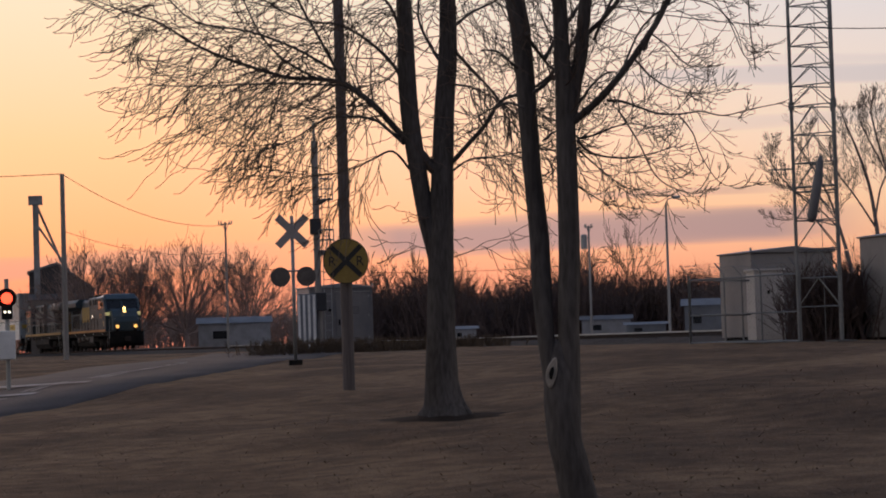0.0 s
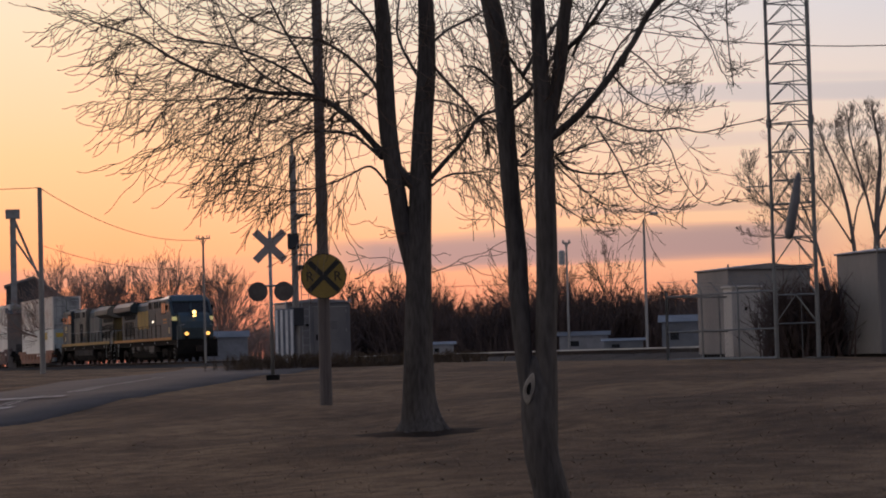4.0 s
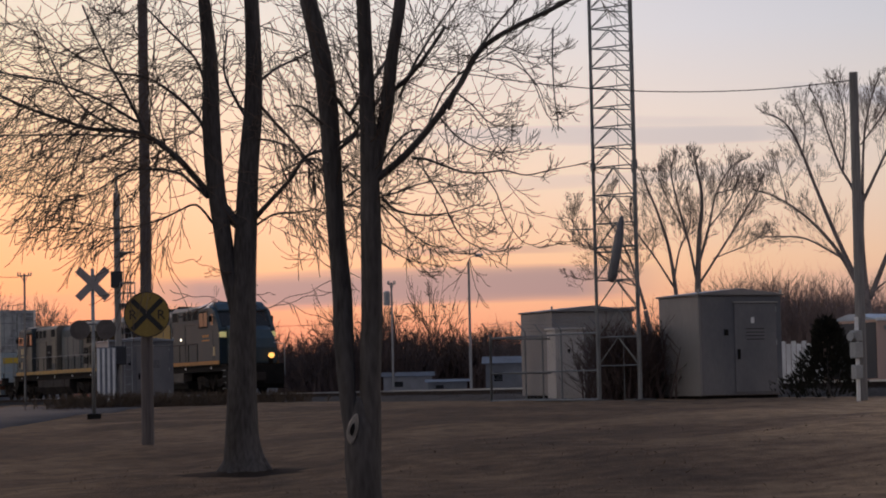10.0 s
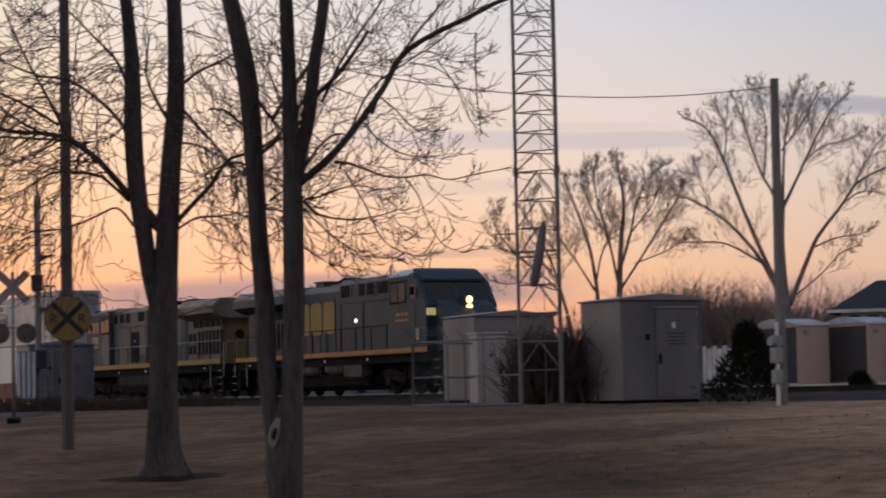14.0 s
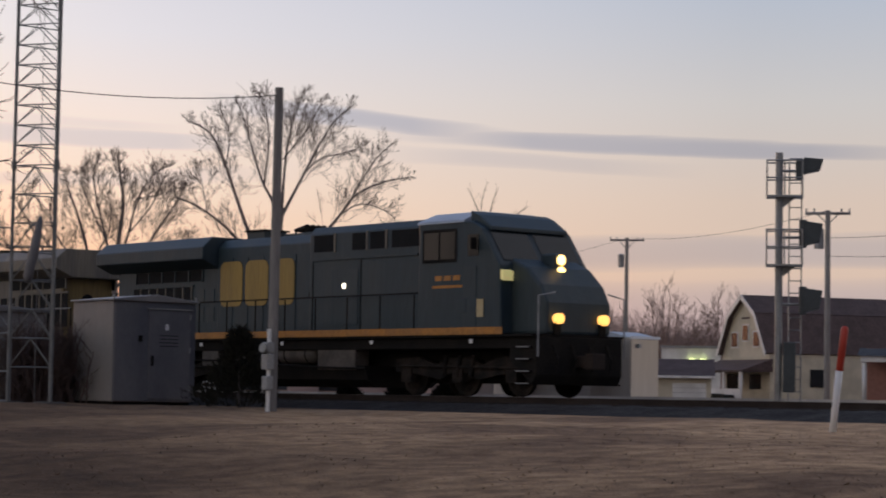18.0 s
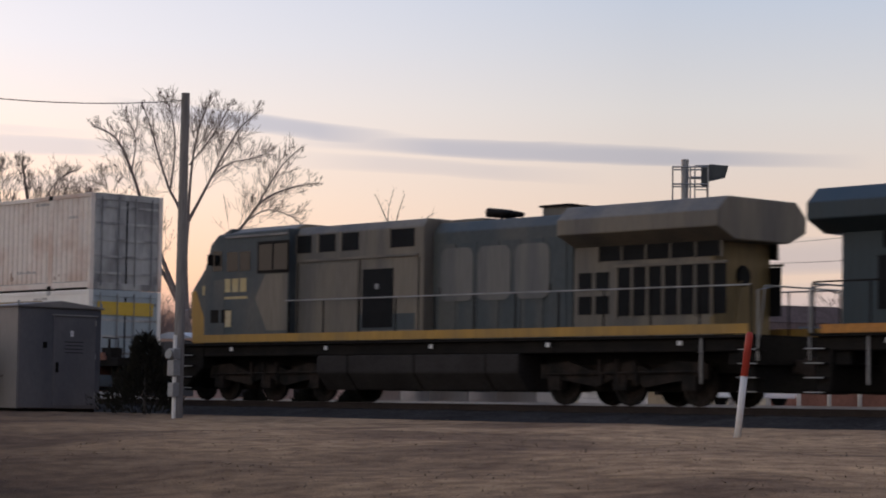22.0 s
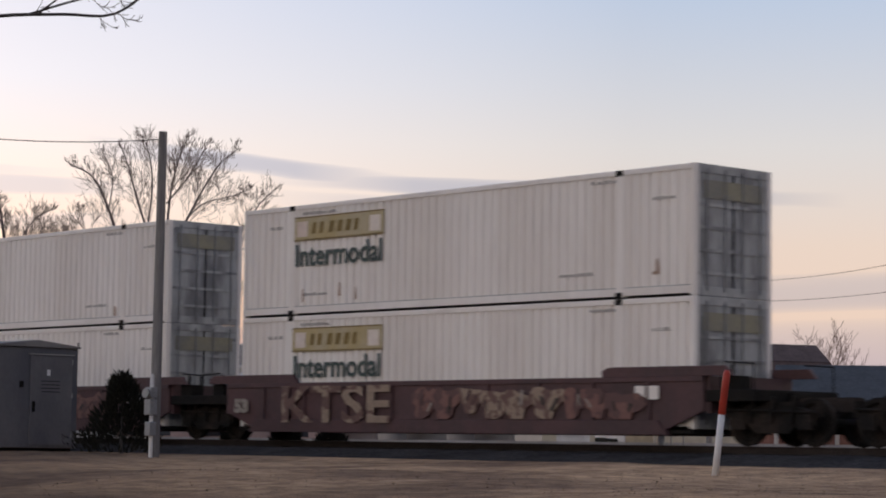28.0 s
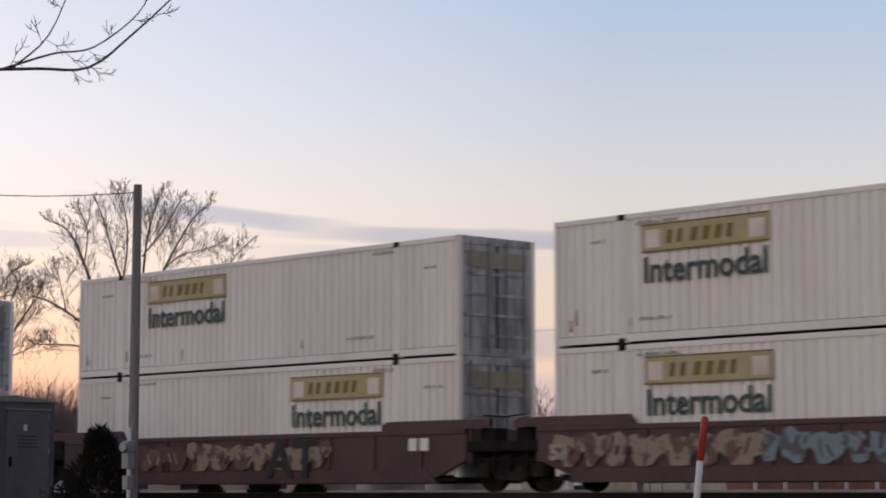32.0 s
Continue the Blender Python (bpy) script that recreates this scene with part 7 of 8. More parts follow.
def locomotive(label, x0, turn, body, cabmat, roofmat, lit, logo, tank, fit):
    """A modern six-axle freight locomotive. Along x from its tail at 0 to its nose at about 21, z over the rails. fit: its own lengths."""
    t = thing("locomotive", label, "locomotive", group="train")
    B = M[body]
    E, tail, wing, cut = fit["nose"], fit["tail"], fit["wing"], fit["inverter"]
    part("underframe", Geo().box(0.5, E - 0.1, -1.42, 1.42, 1.2, 1.5).box(0.0, 0.9, -1.3, 1.3, 0.9, 1.5).prism([(0.1, 1.5), (0.55, 1.5), (0.45, 0.35), (0.05, 0.32)], "y", -1.4, 1.4).box(1.0, E - 1.2, -0.55, 0.55, 0.75, 1.25).prism([(E - 1.0, 1.5), (E, 1.5), (E, 0.55), (E - 0.15, 0.3), (E - 1.0, 0.9)], "y", -1.45, 1.45), M["black"], t, bevel=0.03)
    part("deck", Geo().box(0.0, E - 0.02, -1.56, 1.56, 1.5, 1.56), M["black"], t)
    stripe = (0.35, 19.65, 1.56, 1.74) if logo == "new" else (0.1, E - 0.9, 1.58, 1.79)
    for s in (-1, 1):
        part("side_stripe", Geo().box(stripe[0], stripe[1], *sorted((s * 1.56, s * 1.585)), stripe[2], stripe[3]), M["orange" if logo == "new" else "yellow"], t, "worn yellow reflective sill stripe")
    # hood in sections
    def ridge(w, z, k=0.25):
        return [(-w, 1.56), (w, 1.56), (w, z - k), (w - k * 0.8, z), (-w + k * 0.8, z), (-w, z - k)]
    part("radiator_hood", Geo().prism(ridge(0.92, 4.0, 0.1), "x", tail, 6.0), B, t, bevel=0.03)
    wings = Geo().prism([(-1.5, 3.92), (-1.5, 4.28), (-1.15, 4.6), (1.15, 4.6), (1.5, 4.28), (1.5, 3.92), (0.92, 3.66), (-0.92, 3.66)], "x", wing, 6.0)
    part("radiator_wing", wings, B, t, "overhanging radiator housing", bevel=0.03)
    part("engine_hood", Geo().prism(ridge(0.95, 4.5), "x", 6.0, cut), M["noseblue"] if logo == "old" else B, t, bevel=0.03)
    part("inverter_hood", Geo().prism(ridge(1.25, 4.62, 0.2), "x", cut, 16.25), B, t, bevel=0.03)
    part("roof_walk", Geo().box(fit["step"], cut + 0.02, -0.7, 0.7, 4.48, 4.57), B, t, bevel=0.02)
    if logo == "old":
        part("tail_band", Geo().prism([(-0.93, 1.6), (0.93, 1.6), (0.93, 3.66), (-0.93, 3.66)], "x", tail - 0.03, tail + 0.12), M["tailband"], t, "dull yellow painted tail end", bevel=0.02)
        part("tail_lamp", Geo().tube([(tail - 0.03, 0, 2.92), (tail - 0.09, 0, 2.92)], [0.24, 0.2], 16), M["mesh_"], t, "dark round lamp housing")
        part("tail_pipe", Geo().tube([(tail - 0.06, 0.1, 2.85), (tail - 0.12, 0.25, 2.4), (tail - 0.12, 0.35, 1.9), (tail - 0.14, 0.36, 1.2)], 0.03, 6), M["tailband"], t, "bent yellow pipe")
        for s in (-1, 1):
            part("lower_band", Geo().box(cut + 0.3, 16.05, *sorted((s * 1.25, s * 1.256)), 1.84, 2.25), M["noseblue"], t, "dark blue lower band")
    for s in (-1, 1):
        part("radiator_screen", Geo().box(1.45, 5.2, *sorted((s * 0.92, s * 0.935)), 3.32, 3.66), M["mesh_"], t, "dark radiator intake")
        for i in range(6):
            x = 1.4 + i * 0.75
            part("screen_bar", Geo().box(x, x + 0.05, *sorted((s * 0.92, s * 0.96)), 3.3, 3.66), B, t)
        n = int((cut - 6.2) / 0.7)
        for i in range(n):
            x = 6.2 + i * (cut - 6.3) / n
            part("hood_door", Geo().box(x, x + 0.62, *sorted((s * 0.95, s * 0.968)), 1.8, 3.95), M["noseblue"] if logo == "old" else B, t)
            part("door_latch", Geo().box(x + 0.5, x + 0.56, *sorted((s * 0.968, s * 0.985)), 2.7, 2.86), M["black"], t)
        for a, b in fit["vents"]:
            part("vent", Geo().box(a, b, *sorted((s * 1.25, s * 1.262)), 3.92, 4.38), M["mesh_"], t, "dark louvred vent")
            part("vent_post", Geo().box(b + 0.03, b + 0.1, *sorted((s * 1.25, s * 1.275)), 3.9, 4.42), M["faded"], t)
        for i in range(7):
            x = 1.3 + i * 0.48
            part("louvre", Geo().box(x, x + 0.36, *sorted((s * 0.92, s * 0.94)), 2.05, 3.15), M["mesh_"], t, "dark slotted screen")
            part("louvre_post", Geo().box(x + 0.38, x + 0.44, *sorted((s * 0.92, s * 0.955)), 2.0, 3.2), M["faded"], t, "pale upright between screens")
        part("louvre_rail", Geo().box(1.25, 4.7, *sorted((s * 0.92, s * 0.96)), 3.16, 3.22), B, t)
        for x, z in ((4.85, 2.1), (5.4, 2.1), (4.85, 2.65), (5.4, 2.65)):
            part("access_panel", Geo().box(x, x + 0.42, *sorted((s * 0.92, s * 0.938)), z, z + 0.42), M["mesh_" if logo == "old" else body], t)
        part("panel", Geo().box(13.5, 15.95, *sorted((s * 1.25, s * 1.268)), 1.75, 3.6), B, t, bevel=0.01)
        part("hood_step", Geo().box(cut + 0.2, 15.9, *sorted((s * 1.25, s * 1.29)), 3.68, 3.74), B, t)
        part("cabinet_door", Geo().box(12.1, 13.3, *sorted((s * 1.25, s * 1.266)), 1.9, 3.4), M["mesh_" if logo == "old" else body], t, "dark recessed door")
        for x in (cut + 0.15, 13.4, 15.98):
            part("seam", Geo().box(x, x + 0.035, *sorted((s * 1.25, s * 1.262)), 1.65, 3.66), M["black"], t)
        part("step_lamp", Geo().tube([(12.7, s * 1.27, 2.95), (12.7, s * 1.30, 2.95)], 0.075, 10), M["whitelit" if lit else "galv"], t, "small round step light")
    part("exhaust", Geo().box(6.7, 7.6, -0.4, 0.4, 4.45, 4.74), B, t, bevel=0.02)
    part("exhaust_rim", Geo().box(6.64, 7.66, -0.46, 0.46, 4.74, 4.79), M["black"], t)
    horn = Geo()
    for i in range(4):
        horn.tube([(9.0, -0.3 + i * 0.2, 4.70), (9.6, -0.3 + i * 0.2, 4.73)], [0.05, 0.13], 8)
    horn.tube([(9.1, -0.35, 4.45), (9.1, -0.35, 4.7), (9.1, 0.35, 4.7), (9.1, 0.35, 4.45)], 0.035, 6)
    part("horn", horn, M["black"], t)
    # cab and nose
    part("cab", Geo().prism(fit["cab"], "y", -1.5, 1.5), M[cabmat], t, bevel=0.05)
    (fx, fz), (bx, bz), (rx, rz) = fit["cab"][2:5]
    roof = Geo().prism([(-1.54, 4.42), (-1.5, 4.5), (-0.9, 4.74), (0.9, 4.74), (1.5, 4.5), (1.54, 4.42)], "x", 16.15, rx - 0.3)
    part("cab_roof", roof, M[roofmat], t, bevel=0.02)
    part("roof_front", Geo().prism([(rx - 0.3, 4.42), (rx - 0.3, 4.73), (rx, 4.62), (bx + 0.12, bz + 0.05), (bx + 0.12, bz - 0.05)], "y", -1.3, 1.3), M[cabmat], t, bevel=0.02)
    part("nose", Geo().prism(fit["nose_side"], "y", -1.1, 1.1), M[cabmat], t, bevel=0.08)
    if logo == "old":
        part("nose_band", Geo().prism([(E - 1.5, 1.58), (E + 0.02, 1.58), (E + 0.1, 3.05), (E - 0.12, 3.08), (E - 0.5, 2.35), (E - 0.95, 1.95)], "y", -1.12, 1.12), M["yellow"], t, "yellow painted nose band", bevel=0.04)
    glass = M["window"]
    for s in (-1, 1):
        a0 = fit["side_window"]
        for a, b in ((a0, a0 + 0.58), (a0 + 0.66, a0 + 1.24)):
            part("side_window", Geo().box(a, b, *sorted((s * 1.5, s * 1.515)), 3.5, 4.2), glass, t)
        part("quarter_window", Geo().box(bx - 0.55, bx - 0.12, *sorted((s * 1.5, s * 1.512)), 3.55, 4.1), glass, t)
        if logo == "old":
            part("quarter_window", Geo().box(17.78, 18.85, *sorted((s * 1.5, s * 1.512)), 3.52, 4.05), glass, t)
            part("window_post", Geo().box(18.26, 18.32, *sorted((s * 1.512, s * 1.52)), 3.5, 4.07), M[cabmat], t)
        part("window_frame", Geo().box(a0 - 0.08, a0 + 1.32, *sorted((s * 1.5, s * 1.508)), 3.42, 4.28), M["black"], t)
        part("arm_rest", Geo().box(a0, a0 + 0.58, *sorted((s * 1.515, s * 1.56)), 3.44, 3.5), M["black"], t)
        part("cab_door", Geo().box(bx - 0.7, bx - 0.2, *sorted((s * 1.5, s * 1.513)), 1.7, 3.3), M[cabmat], t)
        for dx in (-0.95, -0.45):
            part("equipment_box", Geo().box(bx + dx, bx + dx + 0.38, *sorted((s * 1.5, s * 1.52)), 2.12, 2.48), M["black" if logo == "old" else cabmat], t, bevel=0.01)
        part("number_board", Geo().prism([(fx + 0.0, 2.94), (fx + 0.1, 2.9), (fx + 0.1, 3.14), (fx + 0.0, 3.18)], "y", *sorted((s * 1.13, s * 1.48))), M["numlit" if lit else "placardold"], t, "small lit number board")
        part("mirror", Geo().box(bx - 0.2, bx - 0.15, *sorted((s * 1.55, s * 1.72)), 3.7, 4.0), M["black"], t)
        dx, dz = bx - fx, bz - fz
        lo, hi = (fx + dx * 0.13, fz + dz * 0.13), (fx + dx * 0.9, fz + dz * 0.9)
        k = 0.02 / math.hypot(dx, dz)
        out = (dz * k, -dx * k)
        w = Geo().prism([lo, hi, (hi[0] + out[0], hi[1] + out[1]), (lo[0] + out[0], lo[1] + out[1])], "y", *sorted((s * 0.1, s * 1.3)))
        part("windshield", w, glass, t)
        part("wiper", Geo().bar((lo[0] + out[0] * 1.6, s * 0.7, lo[1] + 0.02), (hi[0] + out[0] * 1.6, s * 0.45, hi[1] - 0.15), 0.012, 4), M["black"], t)
    hx = fit["light"]
    pod = part("headlight_housing", Geo().box(hx - 0.5, hx, -0.24, 0.24, 2.98, 3.62), M[cabmat], t, bevel=0.06)
    for dz in (3.16, 3.46):
        part("headlight", Geo().tube([(hx - 0.02, 0, dz), (hx + 0.04, 0, dz), (hx + 0.06, 0, dz)], [0.13, 0.13, 0.09], 18), M["headlight" if lit else "window"], pod, "round headlight", smooth=False)
    for s in (-1, 1):
        part("ditch_light", Geo().tube([(E - 0.05, s * 0.76, 1.95), (E + 0.12, s * 0.76, 1.95), (E + 0.15, s * 0.76, 1.95)], [0.13, 0.13, 0.09], 16), M["ditch" if lit else "window"], t, "round ditch light")
        part("ditch_bracket", Geo().box(E - 0.12, E + 0.02, s * 0.76 - 0.1, s * 0.76 + 0.1, 1.55, 1.85), M["black"], t)
    # handrails
    for s in (-1, 1):
        y = s * 1.5
        for x in [0.1 + i * 1.45 for i in range(12)]:
            part("stanchion", Geo().bar((x, y, 1.55), (x, y, 2.62), 0.022, 5), M["black"], t)
        part("handrail", Geo().tube([(0.1, y, 2.62), (16.2, y, 2.66)], 0.02, 5), M["galv" if logo == "old" else "black"], t)
        for x in (-0.05, E + 0.06):
            part("grab_iron", Geo().tube([(x, s * 1.45, 1.0), (x, s * 1.45, 2.5), (x, s * 0.9, 2.6)], 0.024, 5), M["galv"], t, "white painted grab iron")
        for x in (0.15, E - 0.4):
            for i in range(4):
                part("step", Geo().box(x - 0.25, x + 0.25, *sorted((s * 1.2, s * 1.55)), 0.32 + i * 0.3, 0.36 + i * 0.3), M["black"], t, "steel boarding step")
                part("step_edge", Geo().box(x - 0.25, x + 0.25, *sorted((s * 1.55, s * 1.565)), 0.33 + i * 0.3, 0.355 + i * 0.3), M["galv"], t, "pale worn step edge")
        for i in range(5):
            part("marker", Geo().box(2.0 + i * 4.1, 2.12 + i * 4.1, *sorted((s * 1.57, s * 1.59)), 1.34, 1.44), M["whitetrim"], t, "small pale reflector")
        part("ladder_pipe", Geo().tube([(1.5, s * 1.5, 0.5), (1.5, s * 1.5, 1.5)], 0.03, 6), M["galv"], t)
    part("tail_rail", Geo().tube([(-0.05, -1.4, 1.5), (-0.12, -1.3, 2.6), (-0.12, 1.3, 2.6), (-0.05, 1.4, 1.5)], 0.022, 6), M["galv"], t, "bent pale handrail across the tail")
    # below the deck
    if tank == "reservoirs":
        for a, b in ((7.2, 9.0), (9.65, 11.45)):
            for s in (-1, 1):
                part("air_reservoir", Geo().tube([(a, s * 1.1, 1.1), (a + 0.12, s * 1.1, 1.1), (b - 0.12, s * 1.1, 1.1), (b, s * 1.1, 1.1)], [0.12, 0.28, 0.28, 0.12], 14), M["undergrey"], t, "grimy grey air tank", smooth=True)
                for x in (a + 0.4, b - 0.4):
                    part("strap", Geo().tube([(x, s * 1.1, 1.1), (x + 0.05, s * 1.1, 1.1)], 0.29, 14), M["black"], t)
        part("fuel_tank", Geo().prism([(-1.35, 0.78), (-1.25, 0.4), (-0.95, 0.2), (0.95, 0.2), (1.25, 0.4), (1.35, 0.78)], "x", 6.6, 13.8), M["black"], t)
        for s in (-1, 1):
            part("equipment_case", Geo().box(11.7, 13.4, *sorted((s * 0.9, s * 1.4)), 0.66, 1.28), M["undergrey"], t, bevel=0.03)
            part("filter_case", Geo().box(5.95, 6.8, *sorted((s * 0.9, s * 1.4)), 0.77, 1.3), M["undergrey"], t, bevel=0.03)
            part("pipe", Geo().tube([(5.2, s * 1.42, 0.95), (7.0, s * 1.42, 0.92), (11.6, s * 1.45, 0.74), (13.9, s * 1.4, 0.7)], 0.03, 6), M["black"], t)
    else:
        part("fuel_tank", Geo().prism([(-1.45, 1.2), (-1.45, 0.75), (-1.1, 0.32), (1.1, 0.32), (1.45, 0.75), (1.45, 1.2)], "x", 7.3, 14.9), M["tankgrime"], t, "long grimy fuel tank", bevel=0.04)
        for x in (8.4, 11.0, 13.6):
            part("tank_strap", Geo().prism([(-1.46, 1.2), (-1.46, 0.745), (-1.105, 0.31), (1.105, 0.31), (1.46, 0.745), (1.46, 1.2)], "x", x, x + 0.06), M["black"], t)
    bogie(t, 4.25, 3)
    bogie(t, 17.45, 3)
    for x, s in ((-0.15, -1), (E + 0.25, 1)):
        part("coupler", Geo().box(x - 0.35, x + 0.35, -0.15, 0.15, 0.75, 1.05).box(x + s * 0.3 - 0.15, x + s * 0.3 + 0.15, -0.22, 0.22, 0.7, 1.1), M["rust"], t, bevel=0.03)
    for i in range(4):
        yy = -0.9 + i * 0.6
        part("air_hose", Geo().tube([(E, yy, 1.3), (E + 0.2, yy, 0.95), (E + 0.1, yy, 0.6)], 0.03, 5), M["black"], t)
    # plain shapes where the owner's mark stands on the engine hood, both sides
    ma, mb = fit["mark"]
    w = (mb - ma - 0.3) / 3
    for s in (-1, 1):
        y = sorted((s * 0.97, s * 0.986))
        mat = M["ownermark" if logo == "new" else "oldmark"]
        for k in range(3):
            a = ma + k * (w + 0.15)
            part("owner_mark", Geo().prism(rounded(a, a + w, 2.52, 3.84, 0.24), "y", *y), mat, t, "plain block in place of the owner's painted mark")
        # number as plain bars below the cab window
        for i in range(3):
            x = (16.9 if logo == "new" else 17.95) + i * 0.36
            part("number_bar", Geo().box(x, x + 0.28, *sorted((s * 1.5, s * 1.507)), 2.95, 3.02 + (0.06 if logo == "new" else 0.3)), M["placardold" if logo == "old" else "orange"], t, "faded painted number bar")
        part("number_line", Geo().box(16.8 if logo == "new" else 17.9, 18.0 if logo == "new" else 19.0, *sorted((s * 1.5, s * 1.507)), 2.76, 2.83), M["placardold" if logo == "old" else "orange"], t, "thin painted line")
        part("pale_panel", Geo().box(18.6, 18.85, *sorted((s * 1.5, s * 1.524)), 2.0, 2.45), M["placardold"], t)
        if logo == "old":
            part("paint_patch", Geo().prism([(16.12, 1.88), (17.0, 1.88), (17.55, 2.75), (17.1, 3.4), (16.12, 3.4)], "y", *sorted((s * 1.5, s * 1.504))), M["faded"], t, "paler faded panel")
    MOVERS.append((t, x0, turn))
    return t


LEAD = dict(nose=20.8, tail=0.35, wing=-0.12, inverter=11.05, step=9.0, side_window=16.45, light=20.05, mark=(6.2, 9.95), vents=((11.25, 12.15), (13.0, 13.6), (13.8, 14.45), (14.75, 15.95)),
            cab=[(16.2, 1.56), (19.5, 1.56), (19.45, 3.3), (18.75, 4.25), (18.35, 4.45), (16.2, 4.5)],
            nose_side=[(19.4, 1.56), (20.75, 1.56), (20.75, 2.35), (20.5, 2.8), (20.0, 3.25), (19.4, 3.5)])
SECOND = dict(nose=20.95, tail=1.65, wing=1.05, inverter=10.95, step=9.35, side_window=16.15, light=20.6, mark=(6.75, 10.6), vents=((11.3, 12.2), (13.5, 14.15), (14.45, 15.1), (15.45, 16.05)),
              cab=[(16.1, 1.56), (19.9, 1.56), (19.9, 3.6), (19.62, 4.3), (19.25, 4.56), (16.1, 4.6)],
              nose_side=[(19.8, 1.56), (20.95, 1.56), (21.05, 3.1), (20.45, 3.68), (19.8, 3.82)])


def container(label, x_rear, z0, style, logo, band=True):
    """A 53-foot container, x from its rear at 0 to 16.15, near side at -1.295."""
    L, W2, H = 16.15, 1.295, 2.9
    rng = random.Random(int(-x_rear * 10 + z0 * 7))
    t = thing("container", label, "container", group="stacked containers")
    side = M[{"white": "white", "clean": "cleanwhite", "stained": "stained"}[style]]
    end = M["endblue" if style == "clean" else "endgrey"]
    for s in (-1, 1):
        y = s * (W2 - 0.02)
        if style == "clean":
            g = Geo().box(0.12, L - 0.12, *sorted((y, y - s * 0.05)), 0.2, H - 0.12)
            part("side_panel", g, side, t)
            for i in range(1, 13):
                part("panel_seam", Geo().box(i * 1.22 + 0.14, i * 1.22 + 0.165, *sorted((y, y + s * 0.006)), 0.2, H - 0.12), M["white"], t)
        else:
            g, n = Geo(), 56
            step = (L - 0.3) / n
            prof = []
            for i in range(n):
                x = 0.15 + i * step
                prof += [(x, 0.0), (x + step * 0.62, 0.0), (x + step * 0.74, -0.045), (x + step * 0.90, -0.045)]
            prof.append((L - 0.15, 0.0))
            for x, d in prof:
                g.v += [(x, y + s * d, 0.2), (x, y + s * d, H - 0.12)]
            g.f = [(2 * i, 2 * i + 2, 2 * i + 3, 2 * i + 1) for i in range(len(prof) - 1)]
            part("side_panel", g, side, t, "corrugated steel side wall")
        part("bottom_rail", Geo().box(0.1, L - 0.1, *sorted((s * W2, s * (W2 - 0.1))), 0.05, 0.22), side, t, bevel=0.01)
        part("top_rail", Geo().box(0.1, L - 0.1, *sorted((s * W2, s * (W2 - 0.08))), H - 0.13, H - 0.02), side, t, bevel=0.01)
        for x in (2.0, L - 2.35):
            part("lift_post", Geo().box(x, x + 0.24, *sorted((s * (W2 + 0.004), s * (W2 - 0.12))), 0.02, H - 0.02), side, t, bevel=0.01)
            for z in (0.0, H - 0.14):
                part("casting", Geo().box(x - 0.02, x + 0.2, *sorted((s * (W2 + 0.012), s * (W2 - 0.15))), z, z + 0.13), M["black" if style != "clean" else "endgrey"], t, "dark corner casting")
        for x in (0.0, L - 0.14):
            part("corner_post", Geo().box(x, x + 0.14, *sorted((s * W2, s * (W2 - 0.14))), 0.0, H), side, t, bevel=0.01)
        # small stencilled bars
        for x, z, w in ((1.15, 2.3, 0.45), (2.5, 2.62, 1.2), (12.0, 0.55, 1.0), (2.6, 0.5, 0.9), (14.9, 2.15, 0.5), (13.0, 2.62, 0.8)):
            top, u = [], x
            while u < x + w:
                v, hgt = u + rng.choice((0.05, 0.09, 0.16)), rng.choice((0.06, 0.08, 0.08))
                gap = v + rng.choice((0.025, 0.03, 0.09))
                top += [(u, z + hgt), (v, z + hgt), (v, z + 0.012), (gap, z + 0.012)]
                u = gap
            line = Geo().prism([(x, z), (u, z)] + top[::-1], "y", *sorted((s * (W2 - 0.019), s * (W2 - 0.010))))
            part("stencil", line, M["stencil"], t, "small unreadable stencil line")
        # thin strip that paints the shade line above the bottom rail
        part("rail_groove", Geo().box(0.15, L - 0.15, *sorted((s * (W2 - 0.02), s * (W2 - 0.012))), 0.222, 0.24), M["endgrey"], t, "seam over the bottom rail, its shade painted dark")
        for k in range(5):
            u, z = rng.choice((rng.uniform(0.2, 2.6), rng.uniform(L - 2.9, L - 0.4), rng.uniform(3, 13))), rng.uniform(0.24, 0.5)
            hgt, wd = rng.uniform(0.06, 0.4), rng.uniform(0.03, 0.14)
            part("rust_mark", Geo().prism([(u, z), (u + wd, z + 0.02), (u + wd * 0.7, z + hgt), (u + wd * 0.2, z + hgt * 0.9)], "y", *sorted((s * (W2 - 0.019), s * (W2 - 0.013)))), M["rustmark"], t, "rusty scrape")
    part("roof", Geo().box(0.05, L - 0.05, -W2 + 0.02, W2 - 0.02, H - 0.07, H - 0.005), side, t)
    part("floor", Geo().box(0.05, L - 0.05, -W2 + 0.02, W2 - 0.02, 0.06, 0.16), M["black"], t)
    # front wall and door end
    for x, s in ((0.0, -1), (L, 1)):
        part("end_wall", Geo().box(*sorted((x - s * 0.07, x - s * 0.02)), -W2 + 0.14, W2 - 0.14, 0.1, H - 0.08), end, t)
        part("end_header", Geo().box(*sorted((x, x - s * 0.09)), -W2 + 0.14, W2 - 0.14, H - 0.2, H), end, t, bevel=0.01)
        part("end_sill", Geo().box(*sorted((x, x - s * 0.09)), -W2 + 0.14, W2 - 0.14, 0.0, 0.2), end, t, bevel=0.01)
        for i in range(4):
            y = -0.9 + i * 0.6
            part("lock_rod", Geo().bar((x + s * 0.015, y, 0.1), (x + s * 0.015, y, H - 0.1), 0.02, 5), M["galv"], t)
